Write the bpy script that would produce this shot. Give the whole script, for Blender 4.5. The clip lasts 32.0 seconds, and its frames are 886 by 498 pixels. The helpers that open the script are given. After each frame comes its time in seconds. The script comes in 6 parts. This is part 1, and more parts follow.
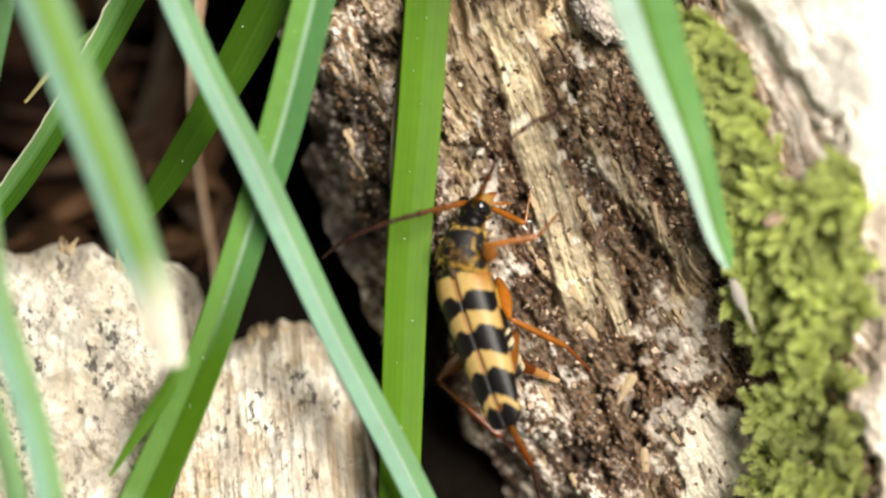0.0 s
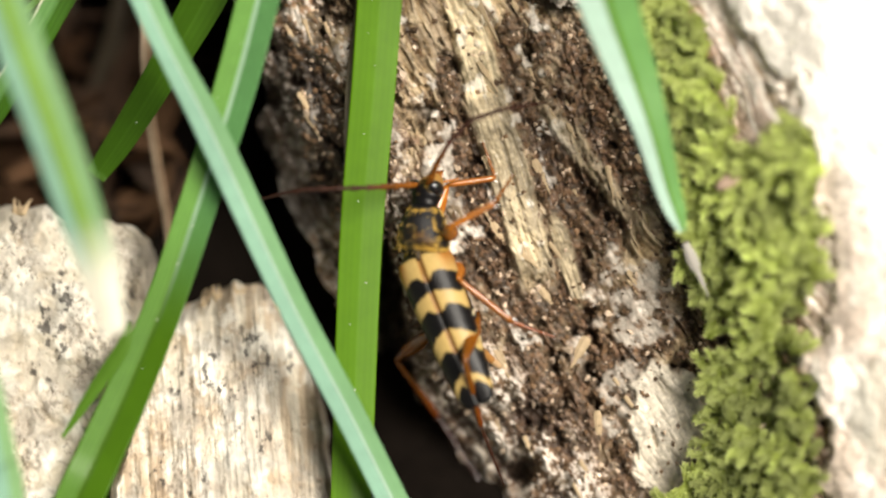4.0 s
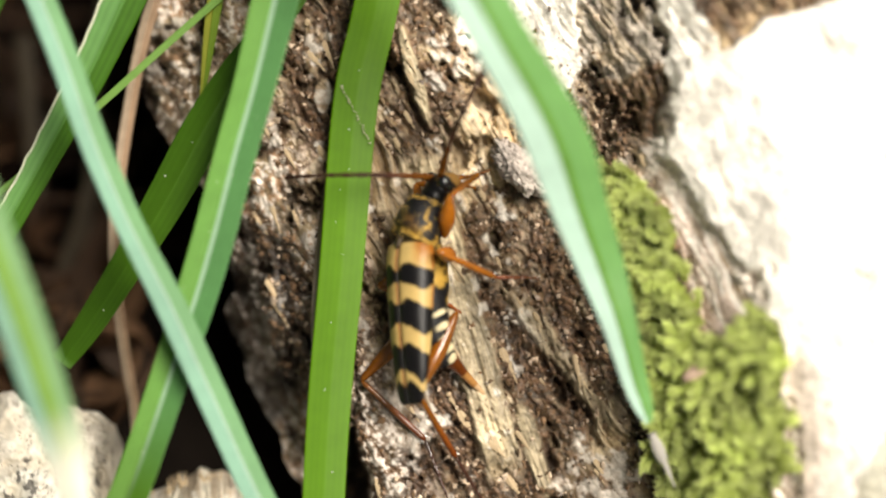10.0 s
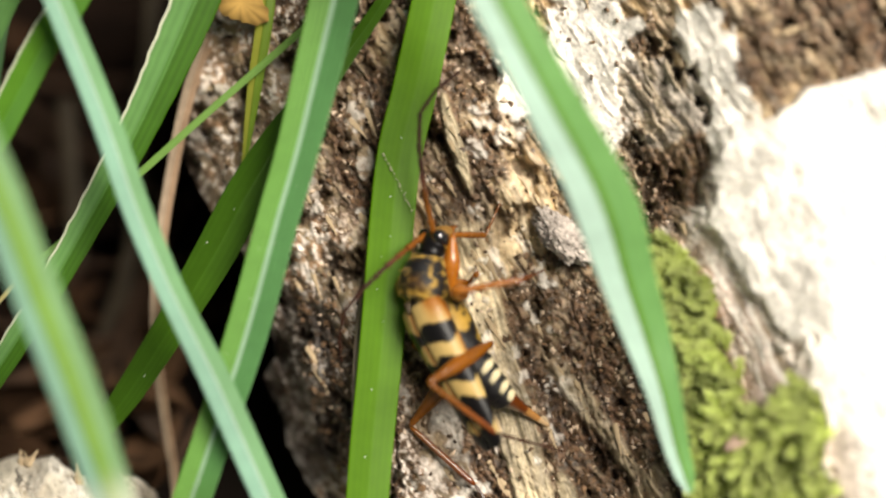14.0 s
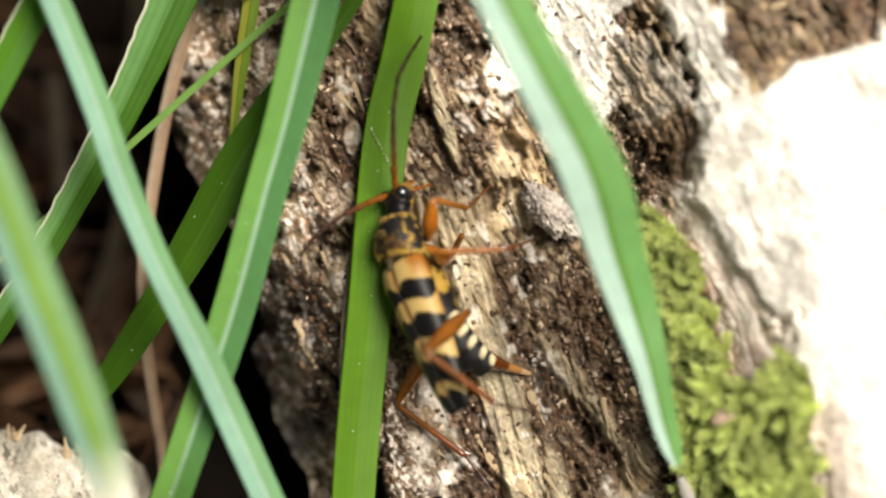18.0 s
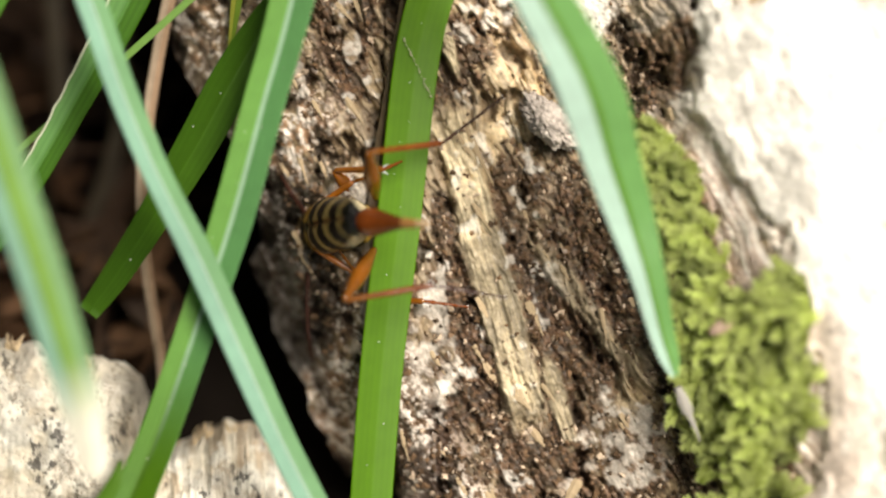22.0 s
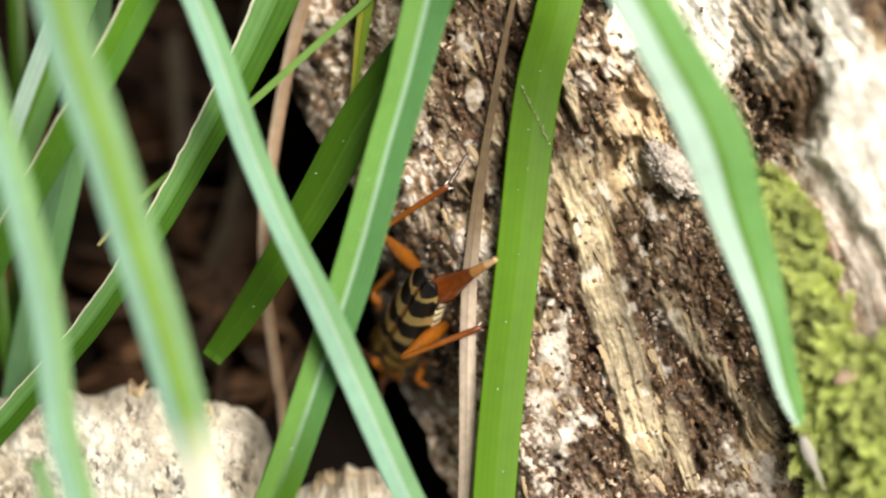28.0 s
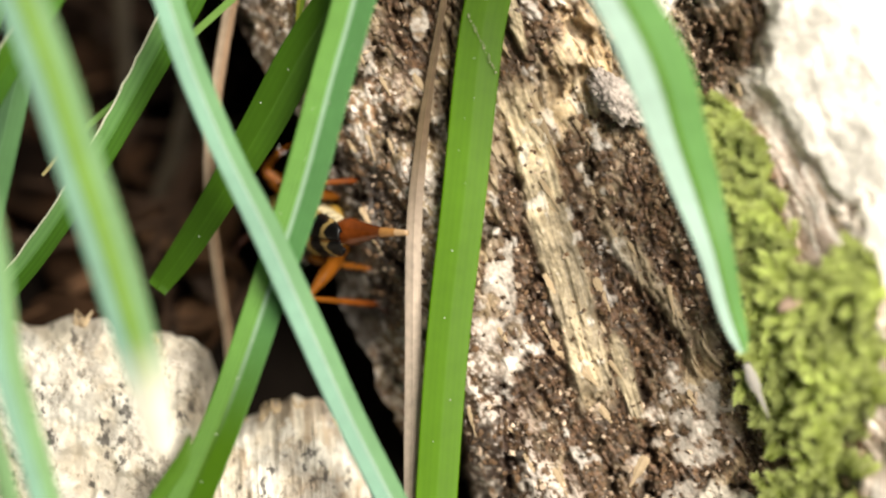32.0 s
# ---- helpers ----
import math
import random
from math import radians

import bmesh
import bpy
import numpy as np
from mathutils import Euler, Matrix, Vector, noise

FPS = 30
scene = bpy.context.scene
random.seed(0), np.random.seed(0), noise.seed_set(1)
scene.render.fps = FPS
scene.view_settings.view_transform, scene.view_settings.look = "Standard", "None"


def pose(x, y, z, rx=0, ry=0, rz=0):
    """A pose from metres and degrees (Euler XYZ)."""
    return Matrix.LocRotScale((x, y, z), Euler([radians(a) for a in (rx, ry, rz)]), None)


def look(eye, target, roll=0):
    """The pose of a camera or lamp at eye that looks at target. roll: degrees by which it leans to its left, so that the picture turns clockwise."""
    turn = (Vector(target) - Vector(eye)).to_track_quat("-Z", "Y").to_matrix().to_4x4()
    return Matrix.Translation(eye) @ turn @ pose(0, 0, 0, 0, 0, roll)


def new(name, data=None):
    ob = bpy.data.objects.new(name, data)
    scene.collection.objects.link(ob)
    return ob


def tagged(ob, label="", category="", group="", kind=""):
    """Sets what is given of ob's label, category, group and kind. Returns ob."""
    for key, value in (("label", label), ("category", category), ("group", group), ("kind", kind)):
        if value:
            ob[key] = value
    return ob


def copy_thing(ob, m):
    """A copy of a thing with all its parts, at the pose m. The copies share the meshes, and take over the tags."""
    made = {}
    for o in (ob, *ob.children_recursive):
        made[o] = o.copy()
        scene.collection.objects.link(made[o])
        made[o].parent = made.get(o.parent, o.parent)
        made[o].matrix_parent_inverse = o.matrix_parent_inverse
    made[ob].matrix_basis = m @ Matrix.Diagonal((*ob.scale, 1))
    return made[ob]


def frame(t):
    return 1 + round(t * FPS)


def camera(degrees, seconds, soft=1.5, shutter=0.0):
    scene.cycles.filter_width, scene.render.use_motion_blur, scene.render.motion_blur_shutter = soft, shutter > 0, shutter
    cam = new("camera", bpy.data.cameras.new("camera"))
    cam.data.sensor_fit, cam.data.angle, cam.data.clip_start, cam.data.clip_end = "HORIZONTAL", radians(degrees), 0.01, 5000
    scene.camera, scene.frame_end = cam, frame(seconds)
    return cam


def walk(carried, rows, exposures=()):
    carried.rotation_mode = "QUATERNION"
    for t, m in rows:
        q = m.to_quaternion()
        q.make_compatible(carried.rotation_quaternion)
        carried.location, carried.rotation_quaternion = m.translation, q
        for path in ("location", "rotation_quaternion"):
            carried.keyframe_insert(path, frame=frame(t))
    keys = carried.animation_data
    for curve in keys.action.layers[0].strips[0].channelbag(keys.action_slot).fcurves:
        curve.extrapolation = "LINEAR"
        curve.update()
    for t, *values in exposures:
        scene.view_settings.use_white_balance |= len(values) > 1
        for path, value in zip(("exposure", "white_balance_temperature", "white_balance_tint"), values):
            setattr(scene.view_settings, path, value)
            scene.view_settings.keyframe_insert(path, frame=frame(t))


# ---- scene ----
# ---------------------------------------------------------------- camera
# Plan: u right, v up and n towards the lens, in millimetres, on the face of
# the log; the whole plan leans back by LEAN degrees over the level ground.
MM = 0.001
LEAN = 55.0
RISE = 0.016
REACH = 185.3          # lens to log face, mm
AX = Vector((1, 0, 0))
AV = Vector((0, math.sin(radians(LEAN)), math.cos(radians(LEAN))))
AN = Vector((0, -math.cos(radians(LEAN)), math.sin(radians(LEAN))))
PLAN = Matrix((AX, AV, AN)).transposed().to_4x4()
PLAN.translation = Vector((0, 0, RISE))
EYE_U, EYE_V = 0.6, 8.0


def at(u, v, n=0.0):
    """World place of a plan point in mm."""
    return PLAN @ Vector((u * MM, v * MM, n * MM))


def eye_row(t, u, v, turn):
    """Camera pose that centres plan point (u, v)."""
    eu, ev = EYE_U + 0.2 * (u - EYE_U), EYE_V + 0.2 * (v - EYE_V)
    yaw = math.atan2(u - eu, REACH)
    tilt = math.atan2(v - ev, math.hypot(u - eu, REACH))
    m = Matrix.Translation((eu * MM, ev * MM, REACH * MM)) @ Matrix.Rotation(-yaw, 4, "Y") \
        @ Matrix.Rotation(tilt, 4, "X") @ Matrix.Rotation(radians(-turn), 4, "Z")
    return t, PLAN @ m


cam = camera(20.0, 32.0, soft=2.3)
cam.data.dof.use_dof = True
cam.data.dof.focus_distance = 0.1838
cam.data.dof.aperture_fstop = 8.6
walk(cam, [eye_row(*r) for r in (
    (0, 0.00, 0.00, -0.00), (0.5, -1.32, -0.07, -0.02), (1, -0.72, -0.12, -0.06), (1.5, 1.26, -0.26, -0.10), (2, 1.65, -0.03, -0.12),
    (2.5, 1.22, -0.35, -0.13), (3, 2.09, -0.49, -0.16), (3.5, 3.12, -0.97, -0.19), (4, 3.40, -2.76, -0.21), (4.5, 2.91, -4.53, -0.21),
    (6.5, 2.13, -2.42, -0.23), (7, 2.08, -1.29, -0.25), (7.5, 4.93, 0.45, -0.27), (8, 6.69, 2.64, -0.29), (8.5, 5.20, 4.44, -0.31),
    (9, 4.94, 7.21, -0.33), (9.5, 5.73, 9.39, -0.38), (10, 5.75, 11.15, -0.45), (10.5, 4.50, 13.31, -0.51), (11, 3.07, 14.88, -0.58),
    (11.5, 3.23, 14.33, -0.63), (12, 4.48, 14.45, -0.68), (12.5, 4.45, 14.85, -0.68), (13, 2.72, 15.97, -0.69), (13.5, 2.37, 16.52, -0.71),
    (14, 2.67, 16.09, -0.72), (14.5, 4.03, 16.35, -0.73), (15, 4.02, 14.73, -0.72), (15.5, 3.51, 12.96, -0.71), (17.5, 2.92, 14.92, -0.72),
    (18, 3.60, 14.22, -0.74), (18.5, 5.01, 14.81, -0.75), (19, 4.69, 14.87, -0.76), (19.5, 4.07, 15.01, -0.77), (20, 4.24, 15.31, -0.77),
    (20.5, 5.55, 15.80, -0.79), (21, 5.31, 14.33, -0.81), (21.5, 3.95, 9.61, -0.84), (22, 3.80, 7.62, -0.88), (22.5, 2.61, 8.36, -0.91),
    (23, 0.11, 9.71, -0.93), (23.5, -0.88, 10.10, -0.93), (24, -1.30, 13.46, -0.93), (24.5, -4.31, 15.50, -0.94), (25, -7.15, 16.18, -0.95),
    (25.5, -7.68, 16.46, -0.96), (27.5, -7.12, 15.74, -0.99), (28, -5.25, 10.97, -1.00), (28.5, -4.60, 8.23, -0.98), (29, -5.13, 6.63, -0.95),
    (29.5, -5.02, 5.37, -0.93), (30, -3.51, 4.58, -0.91), (30.5, -2.49, 5.65, -0.90), (31, -3.20, 6.49, -0.89), (31.5, -2.77, 6.11, -0.88),
    (32, -1.14, 5.81, -0.88))],
     exposures=((0, 0.78), (4.5, 0.76), (7, 0.80), (10, 0.83), (13, 0.75), (18, 0.70), (21, 0.70), (23, 0.77), (25, 0.96), (27.5, 0.92), (28.5, 0.83), (32, 0.83)))

# ---------------------------------------------------------------- light
world = bpy.data.worlds.new("sky")
scene.world = world
world.use_nodes = True
wn = world.node_tree.nodes
sky = wn.new("ShaderNodeTexSky")
sky.sky_type = "NISHITA"
sky.sun_disc = False
sky.sun_elevation = radians(63.5)
sky.sun_rotation = radians(124)
haze = wn.new("ShaderNodeVectorMath")          # warm light from the wood around
haze.operation = "MULTIPLY"
haze.inputs[1].default_value = (1.30, 1.0, 0.60)
world.node_tree.links.new(sky.outputs[0], haze.inputs[0])
world.node_tree.links.new(haze.outputs[0], wn["Background"].inputs[0])
wn["Background"].inputs[1].default_value = 0.030
sun_lamp = bpy.data.lights.new("sun", "SUN")
sun_lamp.energy = 4.15
sun_lamp.angle = radians(30)
sun_lamp.color = (1.0, 0.93, 0.82)
sun = new("sun", sun_lamp)
sun.matrix_basis = look((0.36, -0.24, 0.87), (0, 0, 0))


# ---------------------------------------------------------------- noise and mesh helpers
def lattice(ix, iy, iz, seed):
    h = (ix.astype(np.int64) * 374761393 + iy.astype(np.int64) * 668265263 + iz.astype(np.int64) * 2147483647 + seed * 974634777) & 0xFFFFFFFF
    h = ((h ^ (h >> 13)) * 1274126177) & 0xFFFFFFFF
    return ((h ^ (h >> 16)) & 0xFFFFFF) / float(0xFFFFFF)


def vnoise(x, y, seed=0):
    """Smooth value noise, 0 to 1."""
    x, y = np.asarray(x, float), np.asarray(y, float)
    ix, iy = np.floor(x), np.floor(y)
    fx, fy = x - ix, y - iy
    fx, fy = fx * fx * (3 - 2 * fx), fy * fy * (3 - 2 * fy)
    z = np.zeros_like(ix)
    a, b = lattice(ix, iy, z, seed), lattice(ix + 1, iy, z, seed)
    c, d = lattice(ix, iy + 1, z, seed), lattice(ix + 1, iy + 1, z, seed)
    return (a * (1 - fx) + b * fx) * (1 - fy) + (c * (1 - fx) + d * fx) * fy


def fbm(x, y, seed=0, octaves=4, gain=0.5):
    total, amp, norm = 0.0, 1.0, 0.0
    for k in range(octaves):
        total = total + amp * vnoise(x * 2 ** k + 17.3 * k, y * 2 ** k - 9.1 * k, seed + k)
        norm += amp
        amp *= gain
    return total / norm


def ramp(x, lo, hi):
    t = np.clip((x - lo) / (hi - lo), 0, 1)
    return t * t * (3 - 2 * t)


def mix(a, b, t):
    return a + (b - a) * t[..., None]


def mesh_of(name, verts, faces, tint=None, smooth=True):
    me = bpy.data.meshes.new(name)
    me.from_pydata([tuple(v) for v in verts], [], [tuple(f) for f in faces])
    if tint is not None:
        layer = me.attributes.new("tint", "FLOAT_COLOR", "POINT")
        rgba = np.ones((len(verts), 4), np.float32)
        rgba[:, :3] = np.asarray(tint).reshape(-1, 3)
        layer.data.foreach_set("color", rgba.ravel())
    me.polygons.foreach_set("use_smooth", [smooth] * len(me.polygons))
    me.update()
    return me


def grid_faces(rows, cols, wrap=False):
    f = []
    for i in range(rows - 1):
        for j in range(cols if wrap else cols - 1):
            k = (j + 1) % cols
            f.append((i * cols + j, i * cols + k, (i + 1) * cols + k, (i + 1) * cols + j))
    return f


def part(name, data, material, parent=None, label=""):
    if isinstance(data, bmesh.types.BMesh):
        me = bpy.data.meshes.new(name)
        data.to_mesh(me)
        data.free()
    else:
        me = data
    if material and not me.materials:
        me.materials.append(material)
    ob = new(name, me)
    if parent:
        ob.parent = parent
    if label:
        ob["label"] = label
    return ob


def plan_xyz(u, v, n):
    """World places of arrays of plan points; u and v are laid out on the log face and moved along the eye's line of
    sight to height n, to fit the camera's view.
    """
    k = (REACH - n) / REACH
    u, v = EYE_U + (u - EYE_U) * k, EYE_V + (v - EYE_V) * k
    p = np.stack([u, v, n], -1) * MM
    return p @ np.array([AX, AV, AN]) + np.array([0, 0, RISE])


# ---------------------------------------------------------------- materials
def material(name, rough=0.6, tint=None, attr=False, spec=0.4, bump=0.0, bump_scale=3000.0, speck=0.25, speck_scale=2500.0,
             translucent=0.0, coat=0.0, stretch=(1, 1, 1), metal=0.0, glint=0.0):
    """Noise-varied surface: colour from the vertex tint or a constant, two scales of variation, fine relief."""
    m = bpy.data.materials.new(name)
    m.use_nodes = True
    nt = m.node_tree
    n, l = nt.nodes, nt.links
    bsdf = n["Principled BSDF"]
    out = n["Material Output"]
    bsdf.inputs["Roughness"].default_value = rough
    bsdf.inputs["Specular IOR Level"].default_value = spec
    bsdf.inputs["Metallic"].default_value = metal
    bsdf.inputs["Coat Weight"].default_value = coat
    bsdf.inputs["Coat Roughness"].default_value = 0.15
    tc = n.new("ShaderNodeTexCoord")
    mp = n.new("ShaderNodeMapping")
    mp.inputs["Scale"].default_value = stretch
    l.new(tc.outputs["Object"], mp.inputs[0])
    if attr:
        src = n.new("ShaderNodeAttribute")
        src.attribute_name = "tint"
        col = src.outputs["Color"]
    else:
        src = n.new("ShaderNodeRGB")
        src.outputs[0].default_value = (*tint, 1)
        col = src.outputs[0]
    fine = n.new("ShaderNodeTexNoise")
    fine.inputs["Scale"].default_value = speck_scale
    fine.inputs["Detail"].default_value = 4
    coarse = n.new("ShaderNodeTexNoise")
    coarse.inputs["Scale"].default_value = speck_scale / 6
    coarse.inputs["Detail"].default_value = 3
    for t in (fine, coarse):
        l.new(mp.outputs[0], t.inputs["Vector"])
    add = n.new("ShaderNodeMath")
    add.operation = "ADD"
    l.new(fine.outputs["Fac"], add.inputs[0])
    l.new(coarse.outputs["Fac"], add.inputs[1])
    rng = n.new("ShaderNodeMapRange")
    rng.inputs["From Min"].default_value, rng.inputs["From Max"].default_value = 0.6, 1.4
    rng.inputs["To Min"].default_value, rng.inputs["To Max"].default_value = 1 - speck, 1 + speck
    l.new(add.outputs[0], rng.inputs[0])
    mul = n.new("ShaderNodeVectorMath")
    mul.operation = "SCALE"
    l.new(col, mul.inputs[0])
    l.new(rng.outputs[0], mul.inputs["Scale"])
    l.new(mul.outputs[0], bsdf.inputs["Base Color"])
    if glint:
        r2 = n.new("ShaderNodeMapRange")
        r2.inputs["From Min"].default_value, r2.inputs["From Max"].default_value = 0.4, 0.65
        r2.inputs["To Min"].default_value, r2.inputs["To Max"].default_value = rough, glint
        l.new(fine.outputs["Fac"], r2.inputs[0])
        l.new(r2.outputs[0], bsdf.inputs["Roughness"])
    if bump:
        b = n.new("ShaderNodeBump")
        b.inputs["Strength"].default_value = 0.7
        b.inputs["Distance"].default_value = bump
        bt = n.new("ShaderNodeTexNoise")
        bt.inputs["Scale"].default_value = bump_scale
        bt.inputs["Detail"].default_value = 5
        l.new(mp.outputs[0], bt.inputs["Vector"])
        l.new(bt.outputs["Fac"], b.inputs["Height"])
        l.new(b.outputs[0], bsdf.inputs["Normal"])
    if translucent:
        tr = n.new("ShaderNodeBsdfTranslucent")
        l.new(mul.outputs[0], tr.inputs["Color"])
        mx = n.new("ShaderNodeMixShader")
        mx.inputs[0].default_value = translucent
        l.new(bsdf.outputs[0], mx.inputs[1])
        l.new(tr.outputs[0], mx.inputs[2])
        l.new(mx.outputs[0], out.inputs[0])
    return m


WOOD = material("rotten_wood", 0.75, attr=True, spec=0.45, bump=0.00009, bump_scale=5200, speck=0.5, speck_scale=2600, glint=0.3)
CHUNK = material("bleached_wood", 0.85, attr=True, spec=0.25, bump=0.00004, bump_scale=2600, speck=0.22, speck_scale=1400)
GRASS = material("grass", 0.42, attr=True, spec=0.32, bump=0.00001, bump_scale=2500, speck=0.10, speck_scale=900, translucent=0.35)
DRY = material("dry_grass", 0.7, attr=True, spec=0.3, bump=0.00003, bump_scale=2500, speck=0.3, speck_scale=1500, translucent=0.15)
MOSS = material("moss", 0.6, attr=True, spec=0.3, speck=0.2, speck_scale=800, translucent=0.5)
# soil tint is near-black to stand for the shade behind the grass
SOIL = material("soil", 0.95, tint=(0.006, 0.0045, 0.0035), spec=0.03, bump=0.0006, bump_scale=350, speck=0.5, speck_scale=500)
LITTER = material("leaf_litter", 0.9, attr=True, spec=0.06, bump=0.00004, bump_scale=900, speck=0.4, speck_scale=500, translucent=0.12)

# ---------------------------------------------------------------- ground
bm = bmesh.new()
for lo, hi, step in ((-0.3, 0.3, 0.006),):
    c = int(round((hi - lo) / step)) + 1
    vs = [[bm.verts.new((lo + i * step, lo + j * step, 0.0015 * (noise.noise((i * 0.35, j * 0.35, 0)) - 0.6)
           if 0 < i < c - 1 and 0 < j < c - 1 else 0)) for i in range(c)] for j in range(c)]
    for j in range(c - 1):
        for i in range(c - 1):
            bm.faces.new((vs[j][i], vs[j][i + 1], vs[j + 1][i + 1], vs[j + 1][i]))
rim = [bm.verts.new((x, y, 0)) for x, y in ((-80, -80), (80, -80), (80, 80), (-80, 80))]
edges = [[vs[0][i] for i in range(c)], [vs[j][-1] for j in range(c)], [vs[-1][c - 1 - i] for i in range(c)], [vs[c - 1 - j][0] for j in range(c)]]
for k in range(4):
    for a, b in zip(edges[k][:-1], edges[k][1:]):
        bm.faces.new((rim[k], b, a))
    bm.faces.new((rim[k], rim[(k + 1) % 4], edges[k][-1]))
bmesh.ops.recalc_face_normals(bm, faces=bm.faces)
ground = tagged(part("ground", bm, SOIL), "forest soil under leaf litter, shade put into its dark colour", "ground", kind="structure")


# ---------------------------------------------------------------- wood
GU, GV = 0.475, -0.88     # direction of the grain


def edge_u(v):
    """Left rim of the log, mm."""
    pts = ((-32, 12.0), (-26, 9.5), (-20.4, 6.6), (-15.8, 3.5), (-11.6, -0.4), (-8.3, -3.9), (-3.7, -5.6), (1.3, -8.3), (6.3, -10.0),
           (10, -10.0), (15, -11.8), (18.8, -14.8), (23.8, -16.6), (28.8, -16.8), (34, -16.4), (50, -16))
    return np.interp(v, [p[0] for p in pts], [p[1] for p in pts])


def log_height(u, v):
    """Broad shape of the log face, mm towards the lens."""
    d = np.maximum(u - edge_u(v), 0)
    h = -(10.0 - 4.5 * ramp(v, 2, 14) - 3.0 * ramp(-v, -1, 3)) * np.maximum(1 - d / 9.0, 0) ** 2.0
    h = h + 11.0 * ramp(u + 0.2 * v, 13.5, 35) - 0.03 * np.maximum(u - 34, 0) ** 1.5
    return h


def sheet_mesh(name, U, V, N, tint, back):
    """A closed lump: a relief face over the grid U, V with depth N, and a skirt that runs back from its rim to depth `back`."""
    rows, cols = U.shape
    front = plan_xyz(U, V, N).reshape(-1, 3)
    idx = np.arange(rows * cols).reshape(rows, cols)
    rim = np.concatenate([idx[0, :], idx[1:, -1], idx[-1, -2::-1], idx[-2:0, 0][::-1][::-1]])
    bu, bv = U.reshape(-1)[rim], V.reshape(-1)[rim]
    cu, cv = bu.mean(), bv.mean()
    ring = plan_xyz(cu + (bu - cu) * 0.97, cv + (bv - cv) * 0.97, np.full(len(rim), back))
    hub = plan_xyz(np.array([cu]), np.array([cv]), np.array([back]))
    verts = np.concatenate([front, ring, hub])
    q = np.stack([idx[:-1, :-1], idx[1:, :-1], idx[1:, 1:], idx[:-1, 1:]], -1).reshape(-1, 4)
    r0 = len(front)
    k = np.arange(len(rim))
    k2 = (k + 1) % len(rim)
    s = np.stack([rim[k], rim[k2], r0 + k2, r0 + k], -1)
    t = np.stack([r0 + k, r0 + k2, np.full(len(rim), len(verts) - 1)], -1)
    me = bpy.data.meshes.new(name)
    me.vertices.add(len(verts))
    me.vertices.foreach_set("co", verts.astype(np.float32).ravel())
    quads = np.concatenate([q, s])
    me.loops.add(len(quads) * 4 + len(t) * 3)
    me.loops.foreach_set("vertex_index", np.concatenate([quads.ravel(), t.ravel()]).astype(np.int32))
    me.polygons.add(len(quads) + len(t))
    starts = np.concatenate([np.arange(len(quads)) * 4, len(quads) * 4 + np.arange(len(t)) * 3])
    me.polygons.foreach_set("loop_start", starts.astype(np.int32))
    me.polygons.foreach_set("use_smooth", np.ones(len(starts), bool))
    me.update(calc_edges=True)
    me.validate()
    rgba = np.ones((len(verts), 4), np.float32)
    rgba[:r0, :3] = tint.reshape(-1, 3)
    rgba[r0:, :3] = (0.08, 0.05, 0.035)
    me.attributes.new("tint", "FLOAT_COLOR", "POINT").data.foreach_set("color", rgba.ravel())
    return me


def blotch(u, v, cu, cv, ru, rv, wob):
    """1 inside a ragged patch, 0 outside."""
    r = np.sqrt(((u - cu) / ru) ** 2 + ((v - cv) / rv) ** 2)
    return ramp(-(r + wob), -1.12, -0.92)


PALE_RIM = ((-26, 32.5), (-19, 31.3), (-15, 31.3), (-10.8, 29.8), (-6.6, 31.7), (-1.6, 31.2), (3.8, 29.4), (10, 28.6), (15.9, 23.3),
            (18.4, 21.1), (20.8, 22.1), (25.4, 23.0), (26.3, 26.9), (28.4, 29.0), (30, 35.7), (34, 38.5), (45, 40))


def pale_mask(u, v):
    """The thick bleached crust on the sunny side of the log."""
    rim = np.interp(v, [p[0] for p in PALE_RIM], [p[1] for p in PALE_RIM])
    rag = 2.2 * (fbm(u * 0.5, v * 0.5, 71, 4) - 0.5)
    return ramp(u - rim + rag * 2, -0.7, 0.9)


MOSS_RIMS = ((-25, 18, 30.5), (-18.3, 22.8, 31.5), (-13, 23.2, 30.3), (-8.3, 22.3, 29.8), (-4.5, 21.7, 31.5), (-0.4, 21.1, 31.7), (3, 20.5, 30.2),
             (4.5, 20.4, 25.4), (5.9, 20.0, 25.0), (10, 19.0, 23.6), (14.2, 17.5, 22.8), (16.5, 17.6, 20.2), (17.4, 18.2, 19.0))


def moss_mask(u, v):
    """Where moss covers the log."""
    rag = 1.6 * (fbm(u * 0.5, v * 0.5, 81, 3) - 0.5)
    lo = np.interp(v, [p[0] for p in MOSS_RIMS], [p[1] for p in MOSS_RIMS])
    hi = np.interp(v, [p[0] for p in MOSS_RIMS], [p[2] for p in MOSS_RIMS])
    m = ramp(u - lo + rag, -0.3, 0.5) * ramp(hi - u + rag, -0.3, 0.5) * ramp(18.0 - v + rag, 0, 0.6)
    lobe = blotch(u, v, 29.6, 3.6, 1.7, 2.6, rag * 0.3)
    bare = np.maximum(blotch(u, v, 30.2, -9.0, 2.4, 1.6, rag * 0.4), blotch(u, v, 24.0, -9.5, 1.4, 1.2, rag * 0.4))
    return np.clip(np.maximum(m, lobe) - 0.9 * bare, 0, 1)


